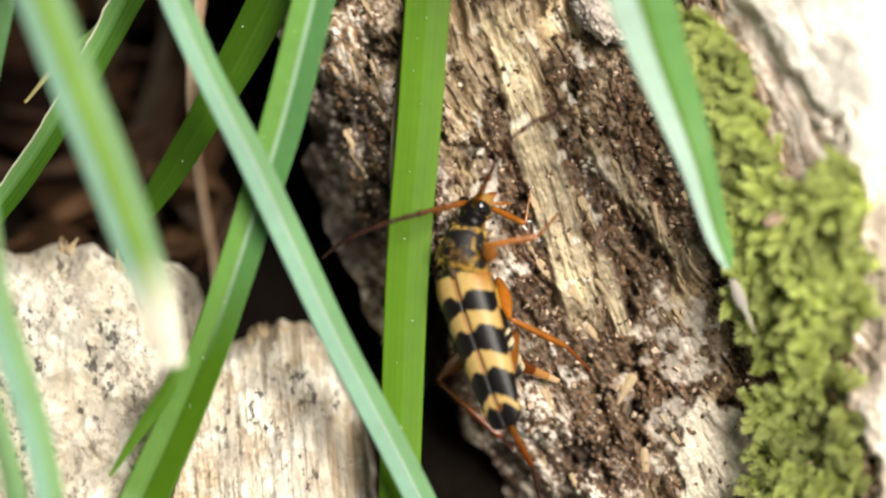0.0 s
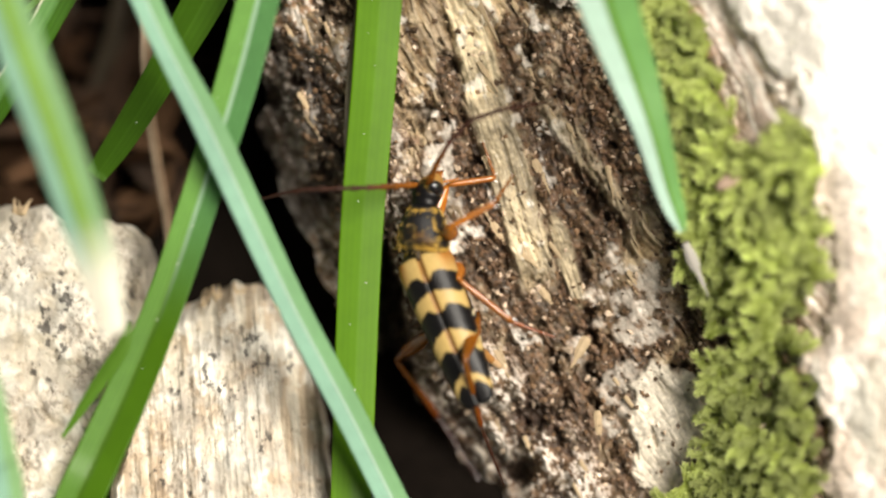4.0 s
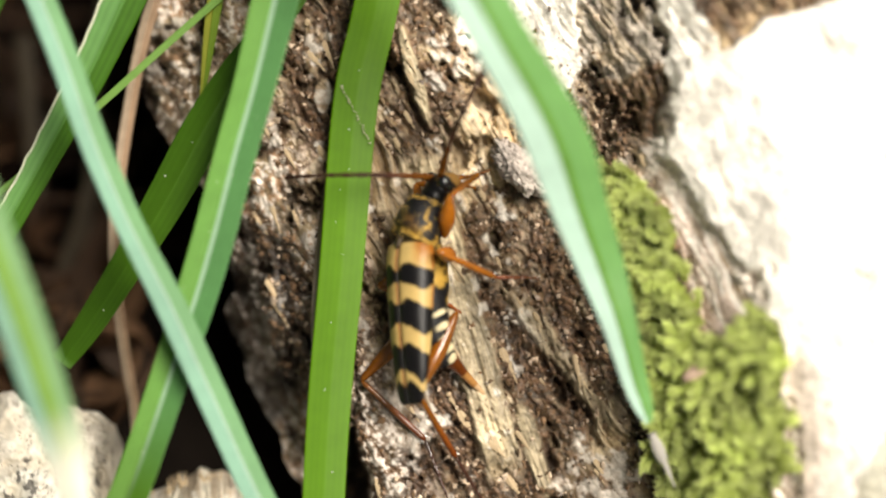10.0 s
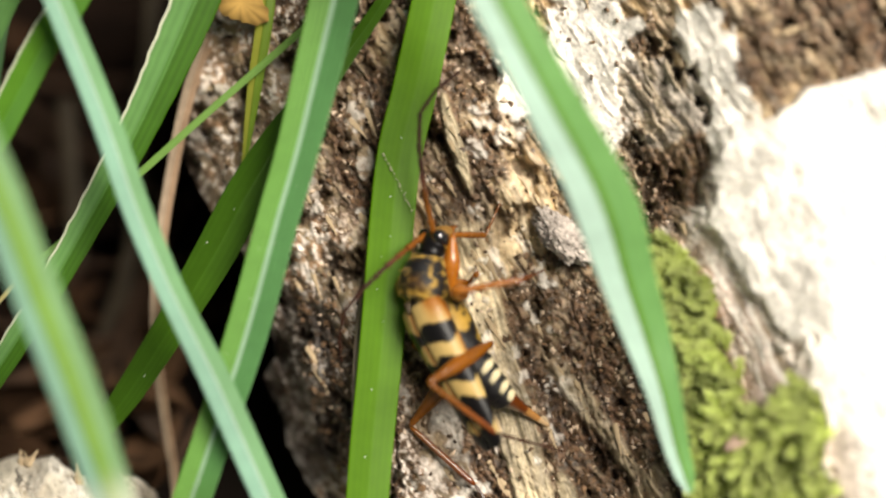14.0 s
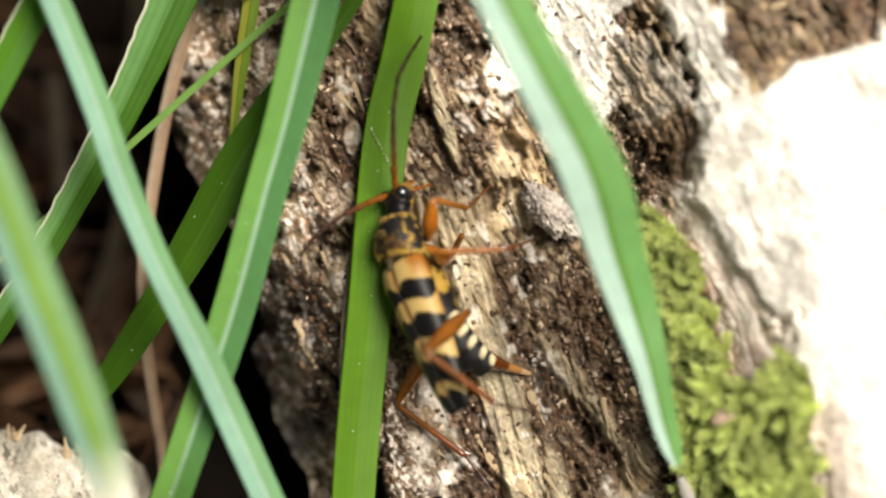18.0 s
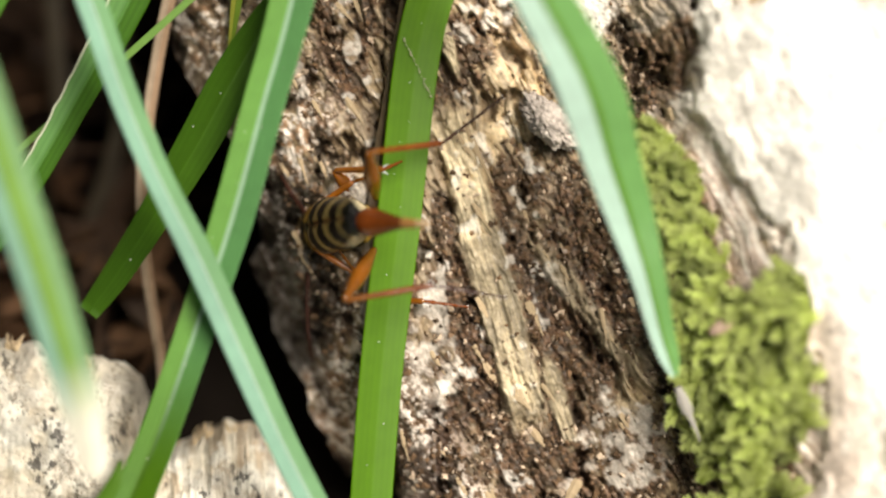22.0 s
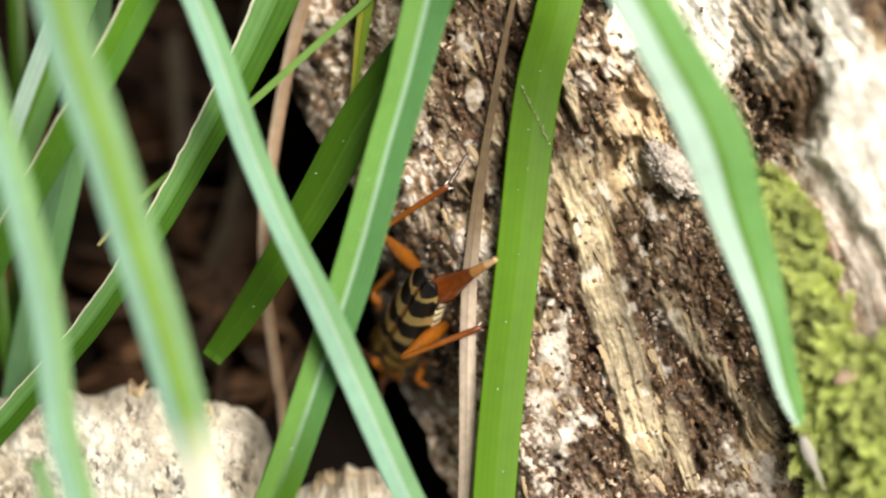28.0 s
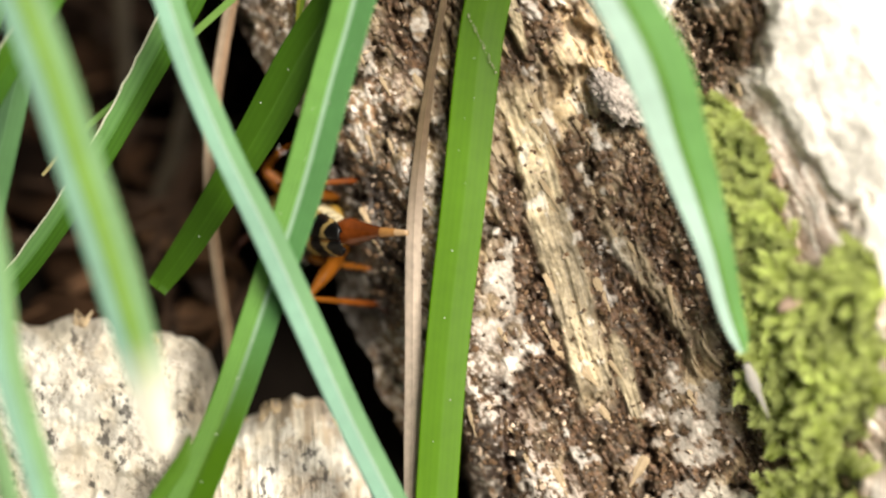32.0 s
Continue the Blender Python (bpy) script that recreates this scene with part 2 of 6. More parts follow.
def log_detail(u, v):
    """Height and colour of the log face."""
    a, c = u * GU + v * GV, u * -GV + v * GU
    wave = 1.3 * (fbm(u * 0.16, v * 0.16, 5, 3) - 0.5)
    c2 = c + wave * 2.2
    fib = 0.6 * fbm(c2 * 0.85, a * 0.10, 11, 4) + 0.4 * fbm(c2 * 1.9, a * 0.22, 12, 3)
    thin = fbm(c2 * 6.5, a * 0.45, 21, 3)
    crumb = fbm(u * 0.95, v * 0.95, 31, 5, 0.62)
    clod = fbm(c2 * 0.55, a * 0.33, 33, 4, 0.55)
    grit = fbm(u * 3.4, v * 3.4, 41, 4, 0.6)
    broad = fbm(u * 0.22 + 3, v * 0.15 + 7, 51, 3)
    wob = 0.9 * (fbm(u * 0.7, v * 0.7, 61, 4) - 0.5)
    # browner wood in ragged patches, with the face's light gradient painted in towards the bottom
    dim_brown = 0.75 * ramp(-v, -1, 8) * ramp(18 - u, 0, 4)
    for cu, cv, ru, rv in ((9.0, 5.0, 6.0, 6.5), (4.0, -5.0, 5.0, 6.0), (12.5, -8.0, 6.5, 6.0), (8.0, -17.0, 6.0, 5.0), (16.0, 2.0, 4.5, 6.0), (18.0, -17.0, 5.0, 5.0), (20.0, 9.0, 3.0, 4.0)):
        dim_brown = np.maximum(dim_brown, blotch(u, v, cu, cv, ru, rv, 1.2 * wob))
    brown = ramp(0.55 * broad + 0.35 * crumb + 0.35 * fib + 0.05 * dim_brown - 0.05 * ramp(v, 8, 18), 0.52, 0.70)
    for cu, cv, ru, rv in ((18.8, 22.0, 4.3, 5.2), (20.0, 18.0, 3.4, 3.2), (30.0, 31.8, 6.6, 4.6), (34, 30.5, 5, 4), (13.2, 14.5, 2.4, 5.5),
                           (9.0, -12.5, 4.0, 3.0), (12.0, -8.5, 4.0, 4.0), (8.0, -14.5, 4.5, 5.0), (14.0, -13.5, 3.0, 4.0), (12.0, 7.0, 3.6, 5.2), (15.5, 3.0, 2.8, 5.0), (18.0, 5.5, 2.2, 5.0), (13.0, 1.0, 2.4, 3.4), (8.4, 12.0, 1.6, 3.4), (9.4, 8.5, 1.7, 3.4), (10.6, 4.5, 1.7, 3.2), (7.0, -3.5, 2.2, 3.0), (3.8, 8.5, 1.0, 3.4), (14.0, -2.0, 2.6, 3.6), (11.6, 12.5, 2.2, 3.4), (4.6, 6.0, 1.5, 3.0), (4.0, 30.0, 3.0, 4.2), (16.5, 31.5, 2.6, 2.6)):
        brown = np.maximum(brown, 0.95 * blotch(u, v, cu, cv, ru, rv, wob))
    streak = np.zeros_like(u)
    for cu, cv, ru, rv in ((3.5, 24.0, 0.6, 4.0), (12.5, -3.5, 0.8, 4.0)):
        du, dv = u - cu, v - cv
        ca, cc = du * 0.30 - dv * 0.954, du * 0.954 + dv * 0.30
        streak = np.maximum(streak, ramp(-np.sqrt((ca / rv) ** 2 + (cc / ru) ** 2) - 0.5 * wob, -1.15, -0.75))
    ridge = u - 4.3 - 0.285 * (16.7 - v) + 0.7 * wob
    streak = np.maximum(streak, ramp(-np.abs(ridge) / (1.65 + 0.6 * (broad - 0.5)), -1.1, -0.75) * ramp(v, -7, -3) * ramp(-v, -20, -15))
    ashy = u - 11.24 - 0.74 * (7.69 - v) + 0.9 * wob
    streak = np.maximum(streak, 0.75 * ramp(-np.abs(ashy) / (1.0 + 0.9 * (broad - 0.4)), -1.1, -0.6) * ramp(v, -3, 0) * ramp(-v, -9.5, -6.5))
    grain = fbm((u * 0.954 + v * 0.30) * 4.5, (u * 0.30 - v * 0.954) * 0.18, 37, 3)
    brown = brown * (1 - 0.95 * streak)
    white = np.zeros_like(u)
    for cu, cv, ru, rv in ((18.0, -6.2, 3.6, 3.2), (13.0, 31.5, 3.6, 6.5), (15.0, 25.5, 2.2, 4.5), (-7.2, 19.5, 0.7, 1.5), (2.8, -1.5, 2.0, 4.2),
                           (3.0, 3.5, 1.2, 3.6), (-8.6, 27.5, 1.8, 1.6), (17.0, -14.0, 2.0, 3.0), (19, 16.8, 2.2, 1.3), (23.9, 25.6, 1.9, 2.6), (21.9, 30.2, 2.0, 4.4), (12.6, 24.0, 1.6, 4.0),
                           (13.4, -10.6, 0.8, 1.6), (21.5, 17.0, 3.2, 2.8), (8.0, 28.5, 1.5, 3.6), (2.4, -9.5, 1.2, 4.2), (-4.0, 25.5, 0.7, 2.0), (-3.2, 22.5, 0.6, 1.4), (-6.6, -2.6, 0.8, 1.0)):
        white = np.maximum(white, blotch(u, v, cu, cv, ru, rv, 1.3 * wob))
    pale = pale_mask(u, v)
    white = white * (1 - 0.9 * np.maximum(blotch(u, v, 18.7, 22.3, 3.5, 4.3, wob), blotch(u, v, 18.9, 27.6, 2.9, 3.4, 1.2 * wob)))
    white = np.maximum(white, pale)
    strip = ramp(u - 0.36 * (14 - v), 21.8, 23.2) * (1 - pale) * ramp(18 - v, 0, 3)
    dots = ramp(0.7 * vnoise(a * 0.55 + 5 + wob, c * 0.9 + wob, 91) + 0.45 * fbm(u * 1.7, v * 1.7, 93, 3), 0.76, 0.85) * ramp(14 - u, 0, 4)
    fibre = np.array((0.215, 0.148, 0.075))
    straw = np.array((0.365, 0.28, 0.17))
    dark = np.array((0.032, 0.018, 0.011))
    rust = np.array((0.145, 0.080, 0.045))
    chalk = np.array((0.88, 0.83, 0.75))
    grey = np.array((0.34, 0.28, 0.22))
    shape = u.shape + (3,)
    col = mix(np.broadcast_to(fibre, shape), np.broadcast_to(straw, shape), ramp(fib, 0.42, 0.62))
    col = mix(col, np.broadcast_to(grey, shape), 0.5 * ramp(fbm(c2 * 0.9, a * 0.2, 101, 3), 0.5, 0.7))
    col = mix(col, np.array((0.545, 0.45, 0.295)) * (0.58 + 0.52 * ramp(grain, 0.30, 0.60))[..., None], streak)
    # light gradient in the colour: lower wood dimmed, upper right brightened
    col = col * (1.14 - 0.46 * dim_brown + 0.62 * ramp(v, 6, 14) * ramp(u, 3, 8) + 0.2 * ramp(v, 14, 24) * ramp(u, 2, 7))[..., None]
    ash = blotch(u, v, 18.9, 27.6, 2.9, 3.4, 1.2 * wob)
    col = mix(col, np.array((0.40, 0.355, 0.305)) * (0.6 + 0.8 * crumb)[..., None], 0.9 * ash)
    flake = fbm(c2 * 2.4, a * 0.50, 151, 3)
    off = (1 - ramp(-(u - edge_u(v)), -11.5, -6.5)) * (1 - strip)
    chip = (1 - 0.6 * ramp(-v, 2, 8)) * ramp(flake, 0.54, 0.64) * (1 - 0.6 * white) * (1 - pale) * (1 - 0.8 * streak) * off
    slit = ramp(-flake, -0.39, -0.31) * ramp(broad, 0.38, 0.56) * (1 - pale) * (1 - 0.9 * white) * (1 - streak) * off
    col = mix(col, np.array((0.50, 0.40, 0.27)) * (0.7 + 0.6 * thin)[..., None], 0.70 * chip)
    col = mix(col, np.broadcast_to(dark, shape), 0.5 * slit)
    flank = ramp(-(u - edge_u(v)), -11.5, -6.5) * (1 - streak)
    slab = blotch(u, v, 20.3, -15.8, 3.3, 4.6, 1.1 * wob) * (1 - pale)
    even = np.maximum(np.maximum(white, pale), np.maximum(0.9 * strip, slab))
    crack = np.maximum(ramp(-thin, -0.40, -0.30) * 0.40, 0.7 * ramp(-fib, -0.42, -0.34))
    col = mix(col, np.broadcast_to(dark, shape), crack * (1 - 0.97 * streak) * (1 - 0.97 * even))
    soil = mix(np.broadcast_to(dark, shape), np.broadcast_to(rust, shape), ramp(grit, 0.40, 0.66))
    col = mix(col, soil, brown * (1 - 0.8 * ash) * (0.50 + 0.42 * ramp(crumb, 0.3, 0.5)))
    col = mix(col, np.broadcast_to(np.array((0.60, 0.475, 0.40)), shape), strip * 0.92 * ramp(fib, 0.22, 0.42))
    veil = pale * ramp(fbm(u * 0.35 + 9, v * 0.22, 141, 4), 0.40, 0.60) * ramp(-(u + 0.36 * (v - 14)), -36, -25) * ramp(-v, -12, -4)
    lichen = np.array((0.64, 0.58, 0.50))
    # sunlit upper right: strong light painted in, the same white patches go brighter
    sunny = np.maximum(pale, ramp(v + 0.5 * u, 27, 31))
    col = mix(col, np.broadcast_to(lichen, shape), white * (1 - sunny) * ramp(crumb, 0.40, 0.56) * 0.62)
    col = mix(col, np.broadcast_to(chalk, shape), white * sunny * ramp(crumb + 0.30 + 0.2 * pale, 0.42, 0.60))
    col = mix(col, np.broadcast_to(np.array((0.50, 0.385, 0.30)), shape), 0.75 * veil)
    col = mix(col, np.broadcast_to(chalk, shape), np.maximum(0.5 * dots, 0.75 * strip * ramp(thin, 0.45, 0.6)))
    # two grey-green patches on the far right of the crust
    grey_patch = np.maximum(blotch(u, v, 39.3, -7.5, 2.6, 5.5, 1.4 * wob), 0.6 * blotch(u, v, 36.5, -15.0, 3.0, 4.0, 1.4 * wob))
    col = mix(col, np.array((0.30, 0.29, 0.22)) * (0.6 + 0.8 * crumb)[..., None], 0.85 * grey_patch)
    col = mix(col, np.array((0.62, 0.56, 0.46)) * (0.8 + 0.4 * crumb)[..., None], 0.92 * slab)
    # the rounded flank: clods of pinkish-tan wood with hollows between them
    # patches of the flank painted lighter, as where light catches it
    lit_flank = np.maximum(np.maximum(blotch(u, v, -7.5, 17.0, 5.0, 6.5, wob), blotch(u, v, -10.0, 27.0, 7.0, 7.0, wob)), 0.7 * blotch(u, v, -5.5, -4.0, 2.4, 4.0, wob))
    tan = np.array((0.160, 0.096, 0.054)) * (1 + 1.2 * lit_flank)[..., None]
    # shade of the flank and its hollows put into the clod colours
    col = mix(col, np.broadcast_to(np.array((0.060, 0.036, 0.025)), shape), flank * (0.85 - 0.45 * lit_flank) * ramp(-clod, -0.54, -0.44))
    col = mix(col, tan, flank * 0.85 * ramp(crumb * 0.5 + clod * 0.5, 0.50, 0.60))
    col = mix(col, np.broadcast_to(np.array((0.76, 0.68, 0.60)), shape), flank * 0.9 * ramp(0.6 * grit + 0.4 * clod, 0.545, 0.585))
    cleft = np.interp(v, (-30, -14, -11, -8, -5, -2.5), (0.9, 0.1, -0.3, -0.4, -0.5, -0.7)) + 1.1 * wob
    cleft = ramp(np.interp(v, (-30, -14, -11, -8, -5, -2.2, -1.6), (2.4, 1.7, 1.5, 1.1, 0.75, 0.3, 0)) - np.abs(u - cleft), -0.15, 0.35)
    # middle of the flank darkened in colour, in place of shade
    flank_shade = flank * ramp(v, -4, 0) * ramp(-v, -17, -11) * ramp(-u, 3.0, 5.5)
    col = col * (1 - 0.75 * flank_shade)[..., None]
    # holes and the cleft also darkened in colour, adding to their shade
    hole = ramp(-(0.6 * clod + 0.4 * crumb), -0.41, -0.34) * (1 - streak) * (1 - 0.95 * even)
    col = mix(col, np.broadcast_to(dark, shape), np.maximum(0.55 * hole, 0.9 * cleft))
    h = log_height(u, v)
    h = h - 7.5 * cleft - 1.3 * hole + 1.5 * flank * (clod - 0.5) + 1.3 * (clod - 0.5) * (1 - 0.7 * even)
    h = h + (1.0 * (fib - 0.5) * (1 - 0.5 * brown) * (1 - 0.6 * streak) + 0.26 * (thin - 0.5) * (1 - brown)) * (1 - 0.85 * even) + (0.9 * (crumb - 0.5) + 0.45 * (grit - 0.5)) * (0.30 + 0.8 * brown) * (1 - 0.7 * even)
    h = h + streak * (0.55 + 0.5 * (grain - 0.5) + 0.4 * fib) + 0.15 * white * (1 - pale) + 0.5 * slab + pale * (0.25 + 1.1 * (fbm(u * 0.25, v * 0.25, 111, 4) - 0.5))
    h = h + 1.4 * (broad - 0.5) + 0.2 * dots - 0.55 * ramp(-fbm(c2 * 0.8, a * 0.12, 121, 3), -0.40, -0.30) * (1 - 0.95 * even) * (1 - streak)
    h = h + 0.40 * chip * (1 - 0.5 * brown) - 0.35 * slit
    mossy = moss_mask(u, v)
    # dark bed: shade between the moss shoots put into the colour
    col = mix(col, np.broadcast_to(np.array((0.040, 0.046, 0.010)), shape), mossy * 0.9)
    h = h + 1.1 * mossy + 0.7 * pale
    return h, col


rows, cols = 640, 600
vv = np.linspace(40, -27, rows)[:, None] * np.ones((1, cols))
left = edge_u(vv) + 1.6 * (fbm(vv * 0.6, vv * 0 + 2.0, 131, 4) - 0.5)
ss = np.linspace(0, 1, cols)[None, :] ** 1.05
uu = left + (44 - left) * ss
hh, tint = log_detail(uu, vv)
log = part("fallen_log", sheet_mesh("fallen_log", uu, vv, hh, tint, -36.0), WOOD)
tagged(log, "weathered rotting log with crumbling brown wood and bleached fibres", "log")


# ---------------------------------------------------------------- bleached wood chunks at the foot of the log
def chunk(name, top, right, left, u0, foot, seed, depth0, slope, woody, label):
    rows, cols = 260, 300
    s = np.linspace(0, 1, cols)[None, :] * np.ones((rows, 1))
    t = np.linspace(0, 1, rows)[:, None] * np.ones((1, cols))
    tu, tv = [p[0] for p in top], [p[1] for p in top]
    u1 = tu[-1]
    u = u0 + (u1 - u0) * s
    vt = np.interp(u, tu, tv) + 1.3 * (fbm(u * 0.55, u * 0 + seed, seed, 4) - 0.5) + 0.9 * woody * ramp(vnoise(u * 2.2, u * 0, seed + 3), 0.75, 0.95)
    v = vt + (foot - vt) * t
    u = u + right * t * s + left * t * (1 - s) + 0.5 * (fbm(v * 0.8, u * 0.2, seed + 9, 3) - 0.5)
    fib = fbm(u * 1.4 + 0.1 * v, v * 0.14, seed + 1, 4)
    crust = fbm(u * 0.5, v * 0.5, seed + 2, 5, 0.55)
    pit = fbm((u + 0.6 * v) * 1.5 + 2 * crust, (v - 0.6 * u) * 1.3 + 2 * fib, seed + 4, 5, 0.6)
    n = depth0 + slope * (np.interp(u, tu, tv) - v) - 3.0 * np.maximum(1 - t * 14, 0) ** 2 - 4.0 * np.maximum(1 - s * 30, 0) ** 2 - 5.0 * np.maximum(1 - (1 - s) * 16, 0) ** 2
    n = n + (2.8 - 2.0 * woody) * (crust - 0.5) + woody * 0.8 * (fib - 0.5) + 0.22 * (pit - 0.5)
    sh = u.shape + (3,)
    c1, c2, c3, c4 = np.array((0.58, 0.525, 0.43)), np.array((0.38, 0.28, 0.185)), np.array((0.11, 0.085, 0.06)), np.array((0.76, 0.73, 0.655))
    stain = fbm(u * 0.42 + 4, v * 0.34, seed + 6, 5, 0.6)
    col = mix(np.broadcast_to(c1, sh), np.broadcast_to(c2, sh), woody * ramp(fib, 0.44, 0.66) + (1 - woody) * 0.35 * ramp(crust, 0.5, 0.7))
    col = mix(col, np.broadcast_to(c4, sh), ramp(crust, 0.45, 0.6) * 0.8)
    col = mix(col, np.broadcast_to(c2, sh), ramp(stain, 0.50, 0.62) * (0.25 + 0.35 * woody))
    col = mix(col, np.broadcast_to(c3, sh), ramp(-pit, -0.40, -0.30) * 0.5 * ramp(stain, 0.38, 0.55) + ramp(stain, 0.62, 0.72) * ramp(pit, 0.5, 0.6) * 0.6)
    # soft grey mottle painted in place of the shading of small hollows
    col = mix(col, np.broadcast_to(np.array((0.36, 0.335, 0.295)), sh), 0.55 * ramp(fbm(u * 0.30 + 11, v * 0.30, seed + 31, 4, 0.55), 0.50, 0.62))
    vein = np.abs(fbm(u * 1.5 + 7 + 0.8 * pit, v * 1.2, seed + 21, 4, 0.6) - 0.5)
    split = ramp(-vein, -0.030, -0.008) * ramp(fbm(u * 0.5, v * 0.5, seed + 23, 3), 0.38, 0.56) * (1 - 0.6 * woody)
    lines_ = fbm(u * 4.2 + 0.3 * v, v * 0.35, seed + 25, 3)
    n = n - 0.25 * split + woody * (0.35 * (lines_ - 0.5) + 0.4 * (fib - 0.5))
    col = mix(col, np.broadcast_to(c3, sh), 0.7 * split)
    col = col * (1 + 0.42 * woody * (ramp(lines_, 0.36, 0.64) - 0.5))[..., None]
    spot = ramp(fbm(u * 1.9 + 3, v * 1.5, seed + 12, 4, 0.6), 0.60, 0.66) * ramp(fbm(u * 0.35, v * 0.35, seed + 15, 2), 0.50, 0.66)
    col = mix(col, np.broadcast_to(np.array((0.045, 0.04, 0.038)), sh), 0.85 * spot)
    ob = part(name, sheet_mesh(name, u, v, n, col, -26.0), CHUNK)
    return tagged(ob, label, "wood chunk")


crusty_chunk = chunk("wood_chunk", ((-48, -2), (-40, -1.2), (-32.7, -0.4), (-28.5, 0.4), (-26, 0.7), (-23.5, -0.8), (-20.2, -1.0), (-18.3, -1.6), (-17.6, -4)),
      -6.5, 0.0, -48, -30, 201, -1.5, 0.27, 0.05, "pale crusty lump of bleached dead wood on the soil")
broken_chunk = chunk("wood_chunk", ((-16.6, -7.6), (-15.6, -6.9), (-13.9, -6.2), (-12.2, -5.4), (-9.8, -5.6), (-8.5, -7.5), (-6.8, -10.8), (-5.4, -14.5)),
      2.2, -7.2, -17.1, -31, 231, -3.0, 0.5, 0.7, "broken end of bleached wood with upright grain and splintered rim")


# ---------------------------------------------------------------- grass
def smooth_line(pts, step):
    """Catmull-Rom curve through rows of numbers, at even parameter steps."""
    p = np.array([pts[0], *pts, pts[-1]], float)
    p[0], p[-1] = 2 * p[1] - p[2], 2 * p[-2] - p[-3]
    out = []
    for i in range(1, len(p) - 2):
        seg = np.linalg.norm((p[i + 1] - p[i])[:2])
        for t in np.linspace(0, 1, max(3, int(seg / step)), endpoint=False):
            out.append(0.5 * (2 * p[i] + (p[i + 1] - p[i - 1]) * t + (2 * p[i - 1] - 5 * p[i] + 4 * p[i + 1] - p[i + 2]) * t ** 2
                              + (3 * p[i] - p[i - 1] - 3 * p[i + 1] + p[i + 2]) * t ** 3))
    out.append(p[-2])
    return np.array(out)


def to_ground(pts):
    """Adds the foot of a blade where it meets the ground."""
    (u0, v0, n0, w0), (u1, v1, n1, w1) = pts[-2], pts[-1]
    n2 = n1 - 1.0
    v2 = -(RISE * 1000 + math.sin(radians(LEAN)) * n2) / math.cos(radians(LEAN)) - 2.0
    if v2 > v1 - 1:
        v2 = v1 - 2
    k = min((v2 - v1) / (v1 - v0 - 1e-6), 4.0)
    return [*pts, (u1 + (u1 - u0) * k, v2, n2, w1 * 0.8)]


